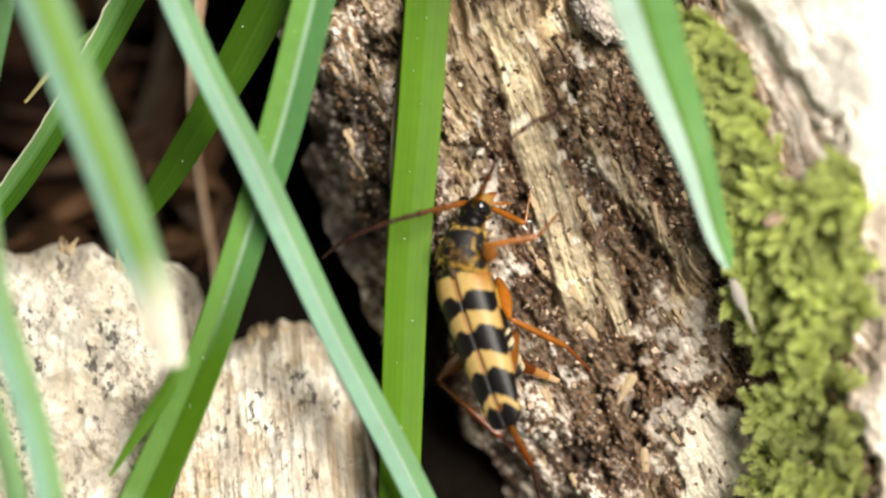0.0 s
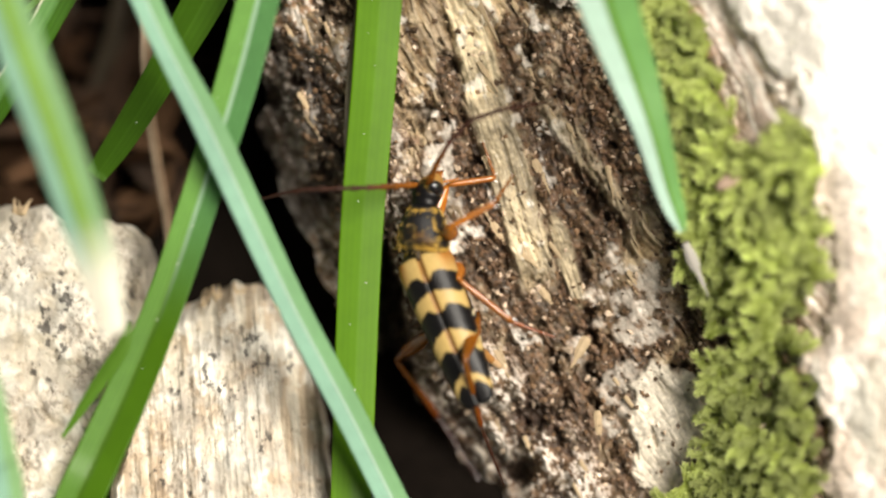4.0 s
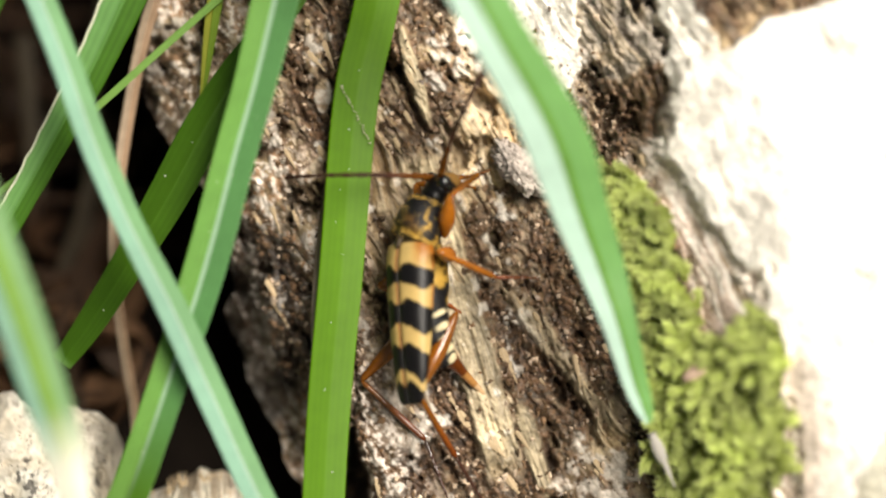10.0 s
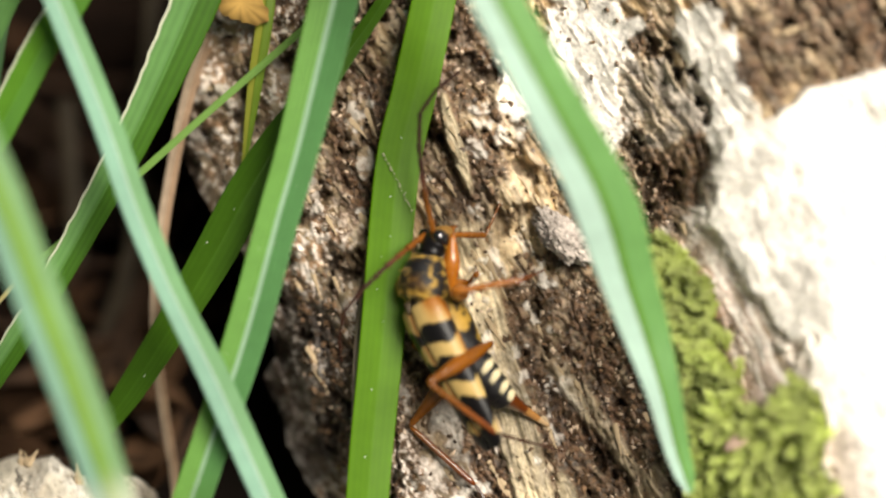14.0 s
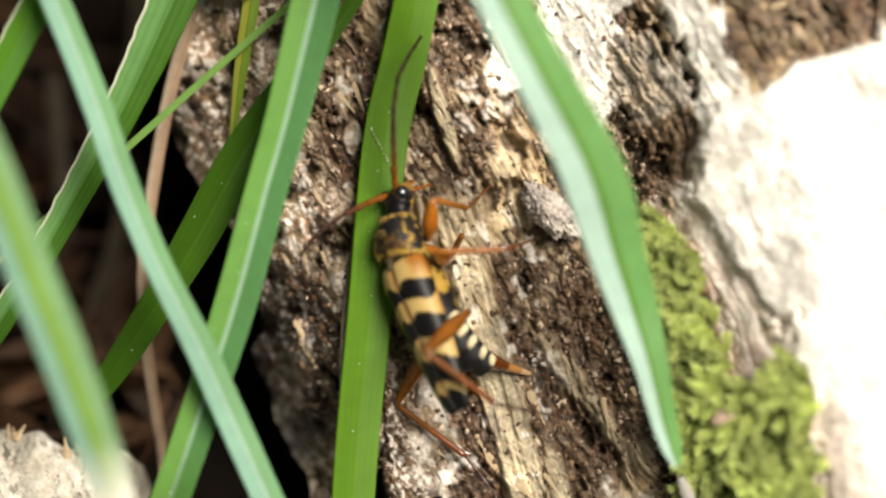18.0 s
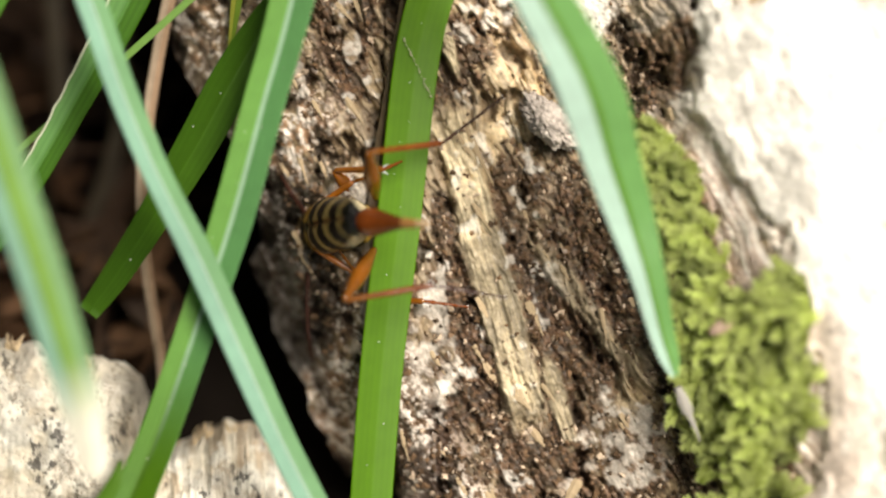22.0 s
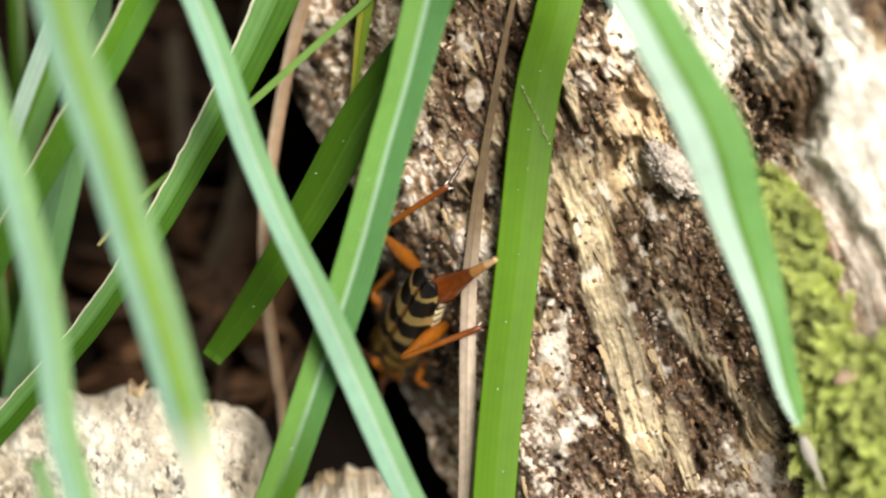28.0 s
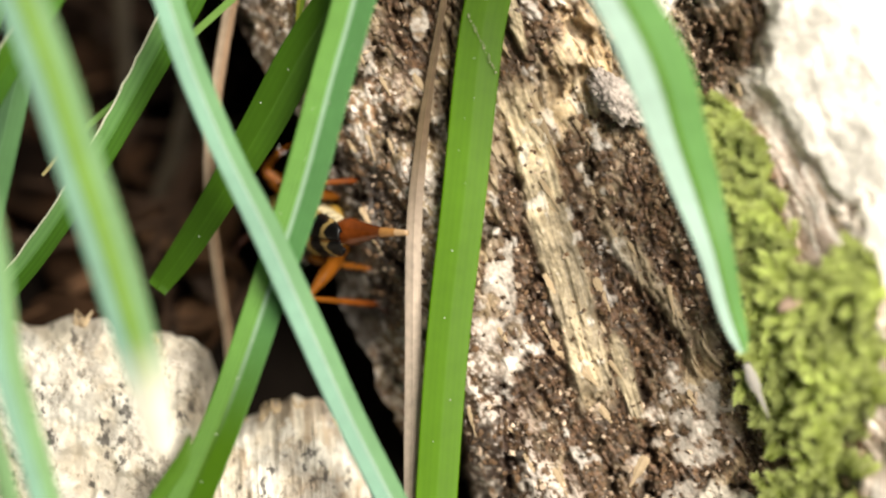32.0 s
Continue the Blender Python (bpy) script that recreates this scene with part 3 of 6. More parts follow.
def grass_blade(pts, col, col2=None, mid=None, fold=0.25, tilt=0.0, veins=9, mat=None, name="grass_blade", label="", seed=0, rag=0.0, midw=0.16,
                root=True, category="grass blade", tip=None, lower=None, lines=0.035, fading=(0.93, 0.975), keel=True):
    """A blade along plan points (u, v, n, width), with a folded, ribbed section and some thickness. col, col2: the
    halves; mid: the midrib, or painted sheen and fold shade; lower: colour below the sheen.
    """
    if root:
        pts = to_ground(list(pts))
    line = smooth_line(pts, 0.7)
    u, v, n, w = line.T
    tu, tv = np.gradient(u), np.gradient(v)
    ln = np.hypot(tu, tv) + 1e-9
    su, sv = tv / ln, -tu / ln              # across the blade
    flip = np.where(su < 0, -1, 1)
    su, sv = su * flip, sv * flip
    K = 25
    s = np.linspace(-1, 1, K)
    cosT, sinT = math.cos(radians(tilt)), math.sin(radians(tilt))
    rim = 1 + rag * (np.random.RandomState(seed).rand(len(u), 2) - 0.5) * np.array((1.0, 0.3))
    half = w[:, None] / 2 * np.where(s[None, :] < 0, rim[:, :1], rim[:, 1:])
    ridge = 0.005 * np.cos(s * math.pi * veins)[None, :]
    lift = -fold * np.abs(s)[None, :] * half + ridge * np.minimum(1, w[:, None])
    wave = 0.05 * (vnoise(np.arange(len(u)) * 0.15, np.zeros(len(u)), seed + 5) - 0.5)[:, None]
    off = s[None, :] * half
    U = u[:, None] + su[:, None] * off * cosT
    V = v[:, None] + sv[:, None] * off * cosT
    N = n[:, None] + lift + off * sinT + wave
    thick = 0.13
    top = plan_xyz(U, V, N)
    low = plan_xyz(U, V, N - thick * np.sqrt(np.clip(1 - s[None, :] ** 2 * 0.9, 0.05, 1)))
    ring = np.concatenate([top, low[:, ::-1]], 1)
    c1, c2 = np.array(col), np.array(col2 or col)
    c3 = np.array(mid or col)
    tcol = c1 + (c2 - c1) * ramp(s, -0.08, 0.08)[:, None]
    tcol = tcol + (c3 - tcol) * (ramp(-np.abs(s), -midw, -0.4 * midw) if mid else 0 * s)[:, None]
    tcol = tcol * (1 + lines * np.cos(s * math.pi * veins * 2 + 0.5) + 0.04 * np.sin(s * 23 + seed))[:, None]
    age = 1 + 0.22 * (fbm(np.arange(len(u)) * 0.06, np.zeros(len(u)), seed + 8, 3) - 0.5)
    tint = age[:, None, None] * tcol[None]
    if lower:
        turn = ramp(np.linspace(0, 1, len(u)), 0.46, 0.62)[:, None] * (0.6 + 0.4 * ramp(s, -0.25, -0.1))[None, :]
        tint = mix(tint, np.broadcast_to(np.array(lower), tint.shape), turn)
    if rag:
        tint = mix(tint, np.broadcast_to(np.array((0.85, 0.85, 0.68)), tint.shape), ramp(-s, 0.87, 0.935)[None, :] * np.ones((len(u), 1)))
    if tip:
        fade = ramp(np.linspace(0, 1, len(u)), *fading)[:, None] * np.ones((1, K))
        tint = mix(tint, np.broadcast_to(np.array(tip), tint.shape), fade)
    tint = np.concatenate([tint, tint[:, ::-1]], 1)
    m, r = ring.shape[:2]
    verts = ring.reshape(-1, 3)
    faces = grid_faces(m, r, wrap=True)
    faces += [tuple(range(r)), tuple(range((m - 1) * r, m * r))[::-1]]
    ob = part(name, mesh_of(name, verts, faces, tint.reshape(-1, 3)), mat or GRASS)
    if keel and w.max() > 1.0:
        # the keel: a narrow raised rib along the middle
        rw = 0.045 * w
        ks = np.array((-1.0, -0.5, 0.0, 0.5, 1.0))
        kh = np.array((-0.012, -0.002, 0.001, -0.002, -0.012))
        KU = u[:, None] + su[:, None] * ks[None, :] * rw[:, None] * cosT
        KV = v[:, None] + sv[:, None] * ks[None, :] * rw[:, None] * cosT
        KN = n[:, None] + 0.010 + kh[None, :] + wave + ks[None, :] * rw[:, None] * sinT - fold * np.abs(ks)[None, :] * rw[:, None] * (1 if fold > 0 else 0) + (np.abs(ks)[None, :] * rw[:, None] * -fold if fold < 0 else 0)
        rib = plan_xyz(KU, KV, KN)
        rc = c3 if mid else (c1 + c2) / 2 * 1.08
        rt = np.broadcast_to(rc, rib.shape) * age[:, None, None]
        if lower:
            rt = mix(rt, np.broadcast_to(np.array(lower) * 0.8, rt.shape), turn[:, -1:] * np.ones((1, 5)))
        if tip:
            rt = mix(rt, np.broadcast_to(np.array(tip), rt.shape), fade[:, :5])
        part("midrib", mesh_of("midrib", rib.reshape(-1, 3), grid_faces(len(u), 5, wrap=True), rt.reshape(-1, 3), smooth=False), mat or GRASS, ob)
    return tagged(ob, label, category, group="grass round the log" if category == "grass blade" else "dry stems round the log")


def mp(x, y, n, w):
    """Plan row from pixel positions in the camera's view: 24 to the millimetre, from the upper left."""
    return (x - 784) / 24, (441 - y) / 24, n, w / 24


LEAF = (0.108, 0.250, 0.004)
# leaf green with the shade already put into it
SHADED_GREEN = (0.048, 0.120, 0.006)
# the sky's sheen on the blades, put into their base colour
SKY_SHEEN = (0.345, 0.585, 0.445)
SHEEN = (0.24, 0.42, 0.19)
upright = grass_blade([mp(842, -560, 4, 66), mp(833, -440, 3.4, 76), mp(825, -381, 3.2, 78), mp(795, -230, 3.0, 80), mp(765, -81, 2.8, 80), mp(742, 219, 2.6, 78),
                       mp(720, 501, 2.6, 76), mp(706, 882, 3.0, 72), mp(701, 1000, 3.2, 70)], LEAF, fold=0.05, veins=13, seed=1, lines=0.03, keel=False,
                      label="broad fresh green grass blade standing upright before the log")
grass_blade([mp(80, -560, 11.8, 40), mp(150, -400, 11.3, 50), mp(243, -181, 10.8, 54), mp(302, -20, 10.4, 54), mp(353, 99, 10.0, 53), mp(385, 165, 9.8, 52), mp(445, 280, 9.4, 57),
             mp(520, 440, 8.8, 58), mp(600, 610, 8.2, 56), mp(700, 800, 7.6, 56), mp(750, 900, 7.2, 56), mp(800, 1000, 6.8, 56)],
            SKY_SHEEN, (0.21, 0.40, 0.20), mid=(0.46, 0.63, 0.52), midw=0.10, lines=0.08, fold=0.45, tilt=-18, seed=2, label="narrow grass blade with painted blue-green sheen leaning across the others")
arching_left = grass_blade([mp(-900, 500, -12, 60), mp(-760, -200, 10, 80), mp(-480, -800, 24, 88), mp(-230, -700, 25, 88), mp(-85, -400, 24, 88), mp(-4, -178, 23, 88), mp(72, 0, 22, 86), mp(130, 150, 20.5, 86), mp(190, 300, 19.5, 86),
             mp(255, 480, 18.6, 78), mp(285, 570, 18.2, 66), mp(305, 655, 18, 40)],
            SKY_SHEEN, SHEEN, mid=(0.25, 0.44, 0.06), midw=0.40, fold=0.18, tilt=10, seed=3, tip=(0.90, 0.87, 0.76), root=False, label="arching grass blade with painted pale blue-green sheen and a bleached broken tip")
# pale upper stripes are painted sheen; lower drops to green without it
folded = grass_blade([mp(690, -560, 8, 70), mp(648, -381, 7.5, 88), mp(591, -131, 7, 78), mp(556, 0, 6.6, 76), mp(505, 200, 6.2, 76), mp(443, 400, 6, 70), mp(376, 600, 6, 70),
             mp(315, 750, 6.4, 78), mp(255, 882, 7, 84), mp(210, 980, 7.5, 84)], (0.150, 0.335, 0.065), (0.120, 0.295, 0.100), mid=(0.34, 0.52, 0.35), midw=0.14, lines=0.30, veins=7, lower=(0.072, 0.170, 0.006), fold=-0.22, tilt=12, seed=4,
            label="long folded green grass blade with a paler half")
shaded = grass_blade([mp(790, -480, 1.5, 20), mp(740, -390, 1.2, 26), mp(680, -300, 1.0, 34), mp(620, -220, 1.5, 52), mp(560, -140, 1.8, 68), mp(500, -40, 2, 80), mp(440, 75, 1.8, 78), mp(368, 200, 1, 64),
             mp(300, 310, 0, 54), mp(250, 380, -1, 40)], SHADED_GREEN, fold=0.1, tilt=20, seed=5, root=False, label="dark green grass blade in the shade of the log, cut short")
# lit left half and shaded right half painted by the two colours
grass_blade([mp(470, -560, 4, 80), mp(398, -370, 4, 86), mp(308, -161, 3.6, 68), mp(225, 0, 3.2, 58), mp(142, 152, 3, 50), mp(32, 322, 2.6, 48), mp(-100, 480, 2, 48), mp(-190, 600, 1.5, 48)],
            (0.145, 0.315, 0.090), (0.050, 0.145, 0.007), lines=0.12, fold=0.25, tilt=-8, seed=6, rag=0.11, label="slanting green grass blade with a pale toothed rim")
grass_blade([mp(660, -395, 2.0, 12), mp(593, -331, 1.5, 13), mp(438, -191, 1, 13), mp(313, -76, 0.6, 13), mp(198, 29, 0, 12), mp(108, 109, -0.4, 10), mp(45, 182, -0.8, 4)],
            (0.21, 0.38, 0.09), fold=0.5, seed=7, root=False, tip=(0.50, 0.44, 0.20), fading=(0.84, 0.95), veins=3, label="thin green grass stalk crossing behind the blades")
grass_blade([(-9.43, 40.78, 2.0, 1.4), (-10.33, 36.78, 1.6, 1.35), (-10.77, 32.58, 1.2, 1.25), (-11.45, 27.54, 0.4, 1.05), (-12.12, 22.01, -0.6, 0.35)], (0.34, 0.36, 0.05), (0.16, 0.26, 0.02), mid=(0.15, 0.24, 0.02), fold=0.3, seed=8, root=False, veins=3,
            label="thin yellowing grass blade hanging against the log")
grass_blade([mp(260, -520, 8, 58), mp(182, -378, 7.6, 60), mp(132, -298, 7.4, 60), mp(52, -138, 7, 58), mp(-18, -18, 6.6, 54), mp(-78, 92, 6.2, 52), mp(-168, 262, 5.6, 52), mp(-260, 430, 5, 52)],
            (0.10, 0.25, 0.02), (0.07, 0.20, 0.015), fold=0.3, seed=9, rag=0.08, label="slanting green grass blade with a pale toothed rim")
grass_blade([mp(60, -540, -2, 66), mp(47, -378, -2, 66), mp(32, -278, -2, 66), mp(12, -78, -2.5, 64), mp(-28, 122, -3, 62), mp(-68, 322, -4, 62), mp(-98, 504, -5, 62)],
            (0.15, 0.30, 0.14), (0.12, 0.27, 0.10), fold=0.25, tilt=8, seed=10, label="broad pale green grass blade behind the front ones")
grass_blade([mp(-125, -540, -8, 30), mp(-118, -378, -8, 32), mp(-103, -178, -8, 30), mp(-98, 22, -8, 28), mp(-96, 200, -8, 26)], SHADED_GREEN, fold=0.2, seed=11, veins=4, label="thin dark green grass blade in the shade")
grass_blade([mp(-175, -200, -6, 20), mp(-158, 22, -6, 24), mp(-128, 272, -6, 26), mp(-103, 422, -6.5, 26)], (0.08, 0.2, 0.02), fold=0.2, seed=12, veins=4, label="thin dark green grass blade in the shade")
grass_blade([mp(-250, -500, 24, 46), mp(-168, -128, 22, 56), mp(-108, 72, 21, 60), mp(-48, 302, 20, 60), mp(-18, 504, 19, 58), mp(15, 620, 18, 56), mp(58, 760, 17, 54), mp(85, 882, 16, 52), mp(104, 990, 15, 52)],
            SKY_SHEEN, SHEEN, fold=0.4, tilt=-10, seed=13, label="grass blade with painted pale blue-green sheen standing near the lens")
grass_blade([mp(-60, 560, 17, 26), mp(-10, 740, 16, 36), mp(25, 882, 15, 40), mp(45, 990, 14, 40)], SHEEN, fold=0.4, seed=14, label="grass blade with painted pale green sheen low at the front")
# bright half, dark stripe and darker half paint the fold's light and shade
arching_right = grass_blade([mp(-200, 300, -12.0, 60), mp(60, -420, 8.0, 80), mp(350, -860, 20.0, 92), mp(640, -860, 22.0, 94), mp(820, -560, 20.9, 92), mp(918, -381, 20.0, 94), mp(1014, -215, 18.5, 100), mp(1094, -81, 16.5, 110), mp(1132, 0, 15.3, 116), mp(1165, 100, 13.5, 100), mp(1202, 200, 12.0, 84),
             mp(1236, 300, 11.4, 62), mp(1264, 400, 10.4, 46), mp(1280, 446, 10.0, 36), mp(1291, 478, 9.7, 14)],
            (0.62, 0.83, 0.72), (0.20, 0.43, 0.13), mid=(0.14, 0.32, 0.03), midw=0.16, fold=0.10, tilt=2, seed=15, root=False, label="arching grass blade with painted pale blue-green sheen whose tip rests on the moss")
grass_blade([mp(312, 640, 7.6, 6), mp(300, 684, 7.6, 24), mp(255, 752, 7.2, 24), mp(192, 846, 6.6, 6)], (0.10, 0.22, 0.02), fold=0.3, seed=16, root=False, veins=3, label="small torn green grass tip on the bleached wood")
grass_blade([mp(445, -400, -3, 24), mp(432, -338, -3, 24), mp(392, -208, -3.4, 24), mp(362, -48, -4, 22), mp(342, 122, -4.6, 22), mp(347, 262, -5.4, 20), mp(372, 422, -7, 18), mp(382, 480, -8, 18)],
            (0.46, 0.35, 0.25), (0.28, 0.185, 0.115), fold=0.5, veins=3, seed=17, mat=DRY, name="dry_stem", label="withered brown grass stem beside the log", category="dry stem")
withered = grass_blade([mp(822, -520, 1.4, 8), mp(802, -378, 1.3, 9), mp(767, -228, 1.2, 10), mp(737, -48, 1.2, 14), mp(726, 28, 1.1, 17), mp(717, 100, 1.0, 22), mp(705, 263, 1.0, 28), mp(707, 513, 1.0, 30), mp(708, 663, 1.2, 30), mp(712, 900, 1.4, 28)],
            (0.20, 0.145, 0.085), (0.14, 0.095, 0.055), fold=0.5, veins=3, seed=18, mat=DRY, name="dry_stem", tip=(0.50, 0.41, 0.33), fading=(0.36, 0.52), label="withered brown grass stem close to the log face", category="dry stem")


# ---------------------------------------------------------------- the beetle
SHELL = material("beetle_shell", 0.38, attr=True, spec=0.22, bump=0.00002, bump_scale=9000, speck=0.14, speck_scale=7000)
LIMB = material("beetle_limb", 0.24, attr=True, spec=0.55, bump=0.00002, bump_scale=7000, speck=0.32, speck_scale=2600, translucent=0.06, coat=0.3)
EYE = material("beetle_eye", 0.12, tint=(0.006, 0.005, 0.006), spec=0.8, speck=0.1, coat=0.5)
FEELER = material("beetle_feeler", 0.6, attr=True, spec=0.2, bump=0.00001, bump_scale=9000, speck=0.2, speck_scale=5000)
HAIR = material("beetle_down", 0.5, attr=True, spec=0.3, bump=0.00005, bump_scale=12000, speck=0.35, speck_scale=9000)
BLACK, YELLOW, AMBER = np.array((0.005, 0.0045, 0.005)), np.array((0.45, 0.315, 0.115)), np.array((0.33, 0.105, 0.008))
GOLD, RED, BROWN = np.array((0.50, 0.30, 0.05)), np.array((0.36, 0.085, 0.012)), np.array((0.085, 0.030, 0.018))
CREAM = np.array((0.50, 0.43, 0.27))


def tube(name, sections, ring=20, colour=None, power=2.0):
    """A closed body through sections (x, half width, top, bottom), in mm, along +x; colour(x, angle, y, z) gives the tint."""
    verts, tints = [], []
    for x, w, top, bot in sections:
        zc, h = (top + bot) / 2, (top - bot) / 2
        for k in range(ring):
            a = 2 * math.pi * k / ring
            cy, cz = math.sin(a), math.cos(a)
            y = w * math.copysign(abs(cy) ** (2 / power), cy)
            z = zc + h * math.copysign(abs(cz) ** (2 / power), cz)
            verts.append((x * MM, y * MM, z * MM))
            tints.append(colour(x, a if a <= math.pi else a - 2 * math.pi, y, z))
    m = len(sections)
    faces = grid_faces(m, ring, wrap=True) + [tuple(range(ring)), tuple(range((m - 1) * ring, m * ring))[::-1]]
    me = mesh_of(name, verts, faces, np.array(tints))
    bm = bmesh.new()
    bm.from_mesh(me)
    bmesh.ops.recalc_face_normals(bm, faces=bm.faces)
    bm.to_mesh(me)
    bm.free()
    return me


def fine_sections(rows, count):
    p = np.array(rows, float)
    x = np.linspace(p[0, 0], p[-1, 0], count)
    order = np.argsort(p[:, 0])
    return [(xx, *[float(np.interp(xx, p[order, 0], p[order, k])) for k in (1, 2, 3)]) for xx in x]


def elytron(side):
    """One wing case: a thin arched shell from the suture to the flank, banded black and yellow."""
    S, A = 120, 26
    s = np.linspace(0, 1, S)
    w = np.interp(s, (0, 0.03, 0.10, 0.3, 0.55, 0.8, 0.93, 0.98, 1), (1.35, 1.92, 2.10, 1.98, 1.80, 1.54, 1.30, 1.08, 0.7))
    top = np.interp(s, (0, 0.04, 0.15, 0.5, 0.85, 1), (0.75, 1.15, 1.40, 1.30, 0.95, 0.55))
    low = np.interp(s, (0, 0.1, 0.6, 1), (-0.35, -0.45, -0.2, 0.2))
    a = np.linspace(0, 1, A)
    outer = np.zeros((S, A, 3))
    y = np.sin(a * math.pi / 2 * 1.06)
    z = np.cos(a * math.pi / 2) ** 0.9
    outer[:, :, 0] = (-11.9 * s)[:, None]
    outer[:, :, 1] = side * (0.03 + w[:, None] * y[None, :])
    outer[:, :, 2] = low[:, None] + (top - low)[:, None] * z[None, :] - 0.10 * np.exp(-(a / 0.06) ** 2)[None, :]
    inner = outer.copy()
    inner[:, :, 1] = side * (0.03 + (w[:, None] - 0.14) * np.maximum(y[None, :], 0))
    inner[:, :, 2] -= 0.15
    ring = np.concatenate([outer, inner[:, ::-1]], 1)
    ss, aa = np.meshgrid(s, a, indexing="ij")
    q = ss + 0.030 * np.sin(aa * 5.2 + 0.6) + 0.03 * (aa - 0.5) * np.where(ss < 0.4, 1.2, -0.4) + 0.012 * (vnoise(ss * 40, aa * 12, 7) - 0.5)
    black = np.zeros_like(q)
    pinch = 0.028 * ramp(-aa, -0.22, -0.04) + 0.02 * ramp(aa, 0.75, 1.0)
    for lo, hi in ((0.170, 0.300), (0.387, 0.563), (0.662, 0.845), (0.888, 1.2)):
        black = np.maximum(black, ramp(q, lo + pinch - 0.008, lo + pinch + 0.008) * (1 - ramp(q, hi - pinch - 0.008, hi - pinch + 0.008)))
    base = mix(np.broadcast_to(YELLOW, q.shape + (3,)), np.broadcast_to(AMBER * 0.8, q.shape + (3,)),
               np.clip(0.95 * ramp(-ss, -0.24, -0.03) * ramp(aa, 0.28, 0.6) + 0.75 * ramp(aa, 0.86, 0.98) * (ss < 0.45), 0, 1))
    base = mix(base, np.broadcast_to(AMBER * 0.5, q.shape + (3,)), 0.8 * ramp(-aa, -0.09, -0.03))
    tint = mix(base, np.broadcast_to(BLACK, q.shape + (3,)), np.maximum(black, ramp(-ss, -0.034, -0.018)))
    tint = np.concatenate([tint, 0.6 * tint[:, ::-1]], 1)
    faces = grid_faces(S, 2 * A, wrap=True) + [tuple(range(2 * A)), tuple(range((S - 1) * 2 * A, S * 2 * A))[::-1]]
    me = mesh_of("elytron", ring.reshape(-1, 3) * MM, faces, tint.reshape(-1, 3))
    b = bmesh.new()
    b.from_mesh(me)
    bmesh.ops.recalc_face_normals(b, faces=b.faces)
    b.to_mesh(me)
    b.free()
    return me


def limb(name, length, r0, r1, col0, col1, bulge=0.0, spur=0.0, joints=1, curve=0.0):
    """A leg or feeler piece along +x with swelling, joints and a curve."""
    n = 12 * joints + 6
    rows = []
    for i in range(n + 1):
        t = i / n
        r = r0 + (r1 - r0) * t + bulge * math.sin(math.pi * min(1, t * 1.05)) ** 1.5
        if joints > 1:
            k = (t * joints) % 1.0
            r *= 0.72 + 0.38 * k ** 1.5 if t < 0.999 else 1.0
        if i in (0, n):
            r *= 0.55
        rows.append((length * t, r, r + curve * math.sin(math.pi * t), -r + curve * math.sin(math.pi * t)))
    me = tube(name, rows, 10, lambda x, a, y, z: col0 + (col1 - col0) * float(ramp(np.array(x / length), 0.1, 1.0)))
    if spur:
        b = bmesh.new()
        b.from_mesh(me)
        for sy in (-1, 1):
            base = Vector((length * 0.96, sy * r1 * 0.7, -r1 * 0.4)) * MM
            tip = base + Vector((spur * 0.8, sy * spur * 0.35, -spur * 0.4)) * MM
            ring3 = [b.verts.new(base + Vector(o) * r1 * 0.35 * MM) for o in ((0, 1, 0), (0, -0.5, 0.87), (0, -0.5, -0.87))]
            end = b.verts.new(tip)
            for k in range(3):
                b.faces.new((ring3[k], ring3[(k + 1) % 3], end))
        b.to_mesh(me)
        b.free()
    return me


beetle = new("longhorn_beetle")
tagged(beetle, "longhorn beetle with black and yellow banded wing cases and orange legs", "beetle")
for side in (1, -1):
    part("elytron", elytron(side), SHELL, beetle, "yellow wing case with black bands")


def thorax_tint(x, a, y, z):
    """Black underside of the middle body with patches of golden down."""
    f = float(ramp(vnoise(np.array(x * 2.1 + 9), np.array(abs(a) * 4.2), 3), 0.52, 0.64))
    return BLACK + (GOLD * 0.7 - BLACK) * f


part("thorax", tube("thorax", fine_sections([(0.9, 1.0, 0.3, -1.6), (0.2, 1.6, 0.5, -2.3), (-1.2, 1.85, 0.6, -3.1), (-3.4, 1.85, 0.65, -3.2), (-5.2, 1.7, 0.6, -3.0),
                                             (-6.4, 1.2, 0.4, -1.9), (-6.8, 0.5, 0.0, -1.0)], 44), 30, thorax_tint), HAIR, beetle, "black flanks with patches of golden down")
SEGMENTS = []            # rings of the abdomen, each pushed a little into the one before
for k, (wide, deep) in enumerate(((1.85, 1.60), (1.75, 1.52), (1.58, 1.38), (1.36, 1.18), (1.12, 0.98))):
    rows = [(0.5, wide * 0.75, deep * 0.75, -deep * 0.75), (0.1, wide * 0.97, deep * 0.97, -deep * 0.97), (-0.8, wide * 1.02, deep * 1.02, -deep * 1.02), (-1.7, wide, deep, -deep),
            (-2.15, wide * 0.93, deep * 0.93, -deep * 0.93), (-2.3, wide * 0.7, deep * 0.7, -deep * 0.7)]
    SEGMENTS.append(part("abdomen_ring", tube("abdomen_ring", fine_sections(rows, 22), 26,
                                              lambda x, a, y, z: CREAM * 1.2 if -2.2 < x < -1.72 + 0.10 * math.sin(a * 3) and abs(a) > 1.15 else BLACK * 1.4), HAIR, beetle, "black ring of the abdomen with a cream rim"))
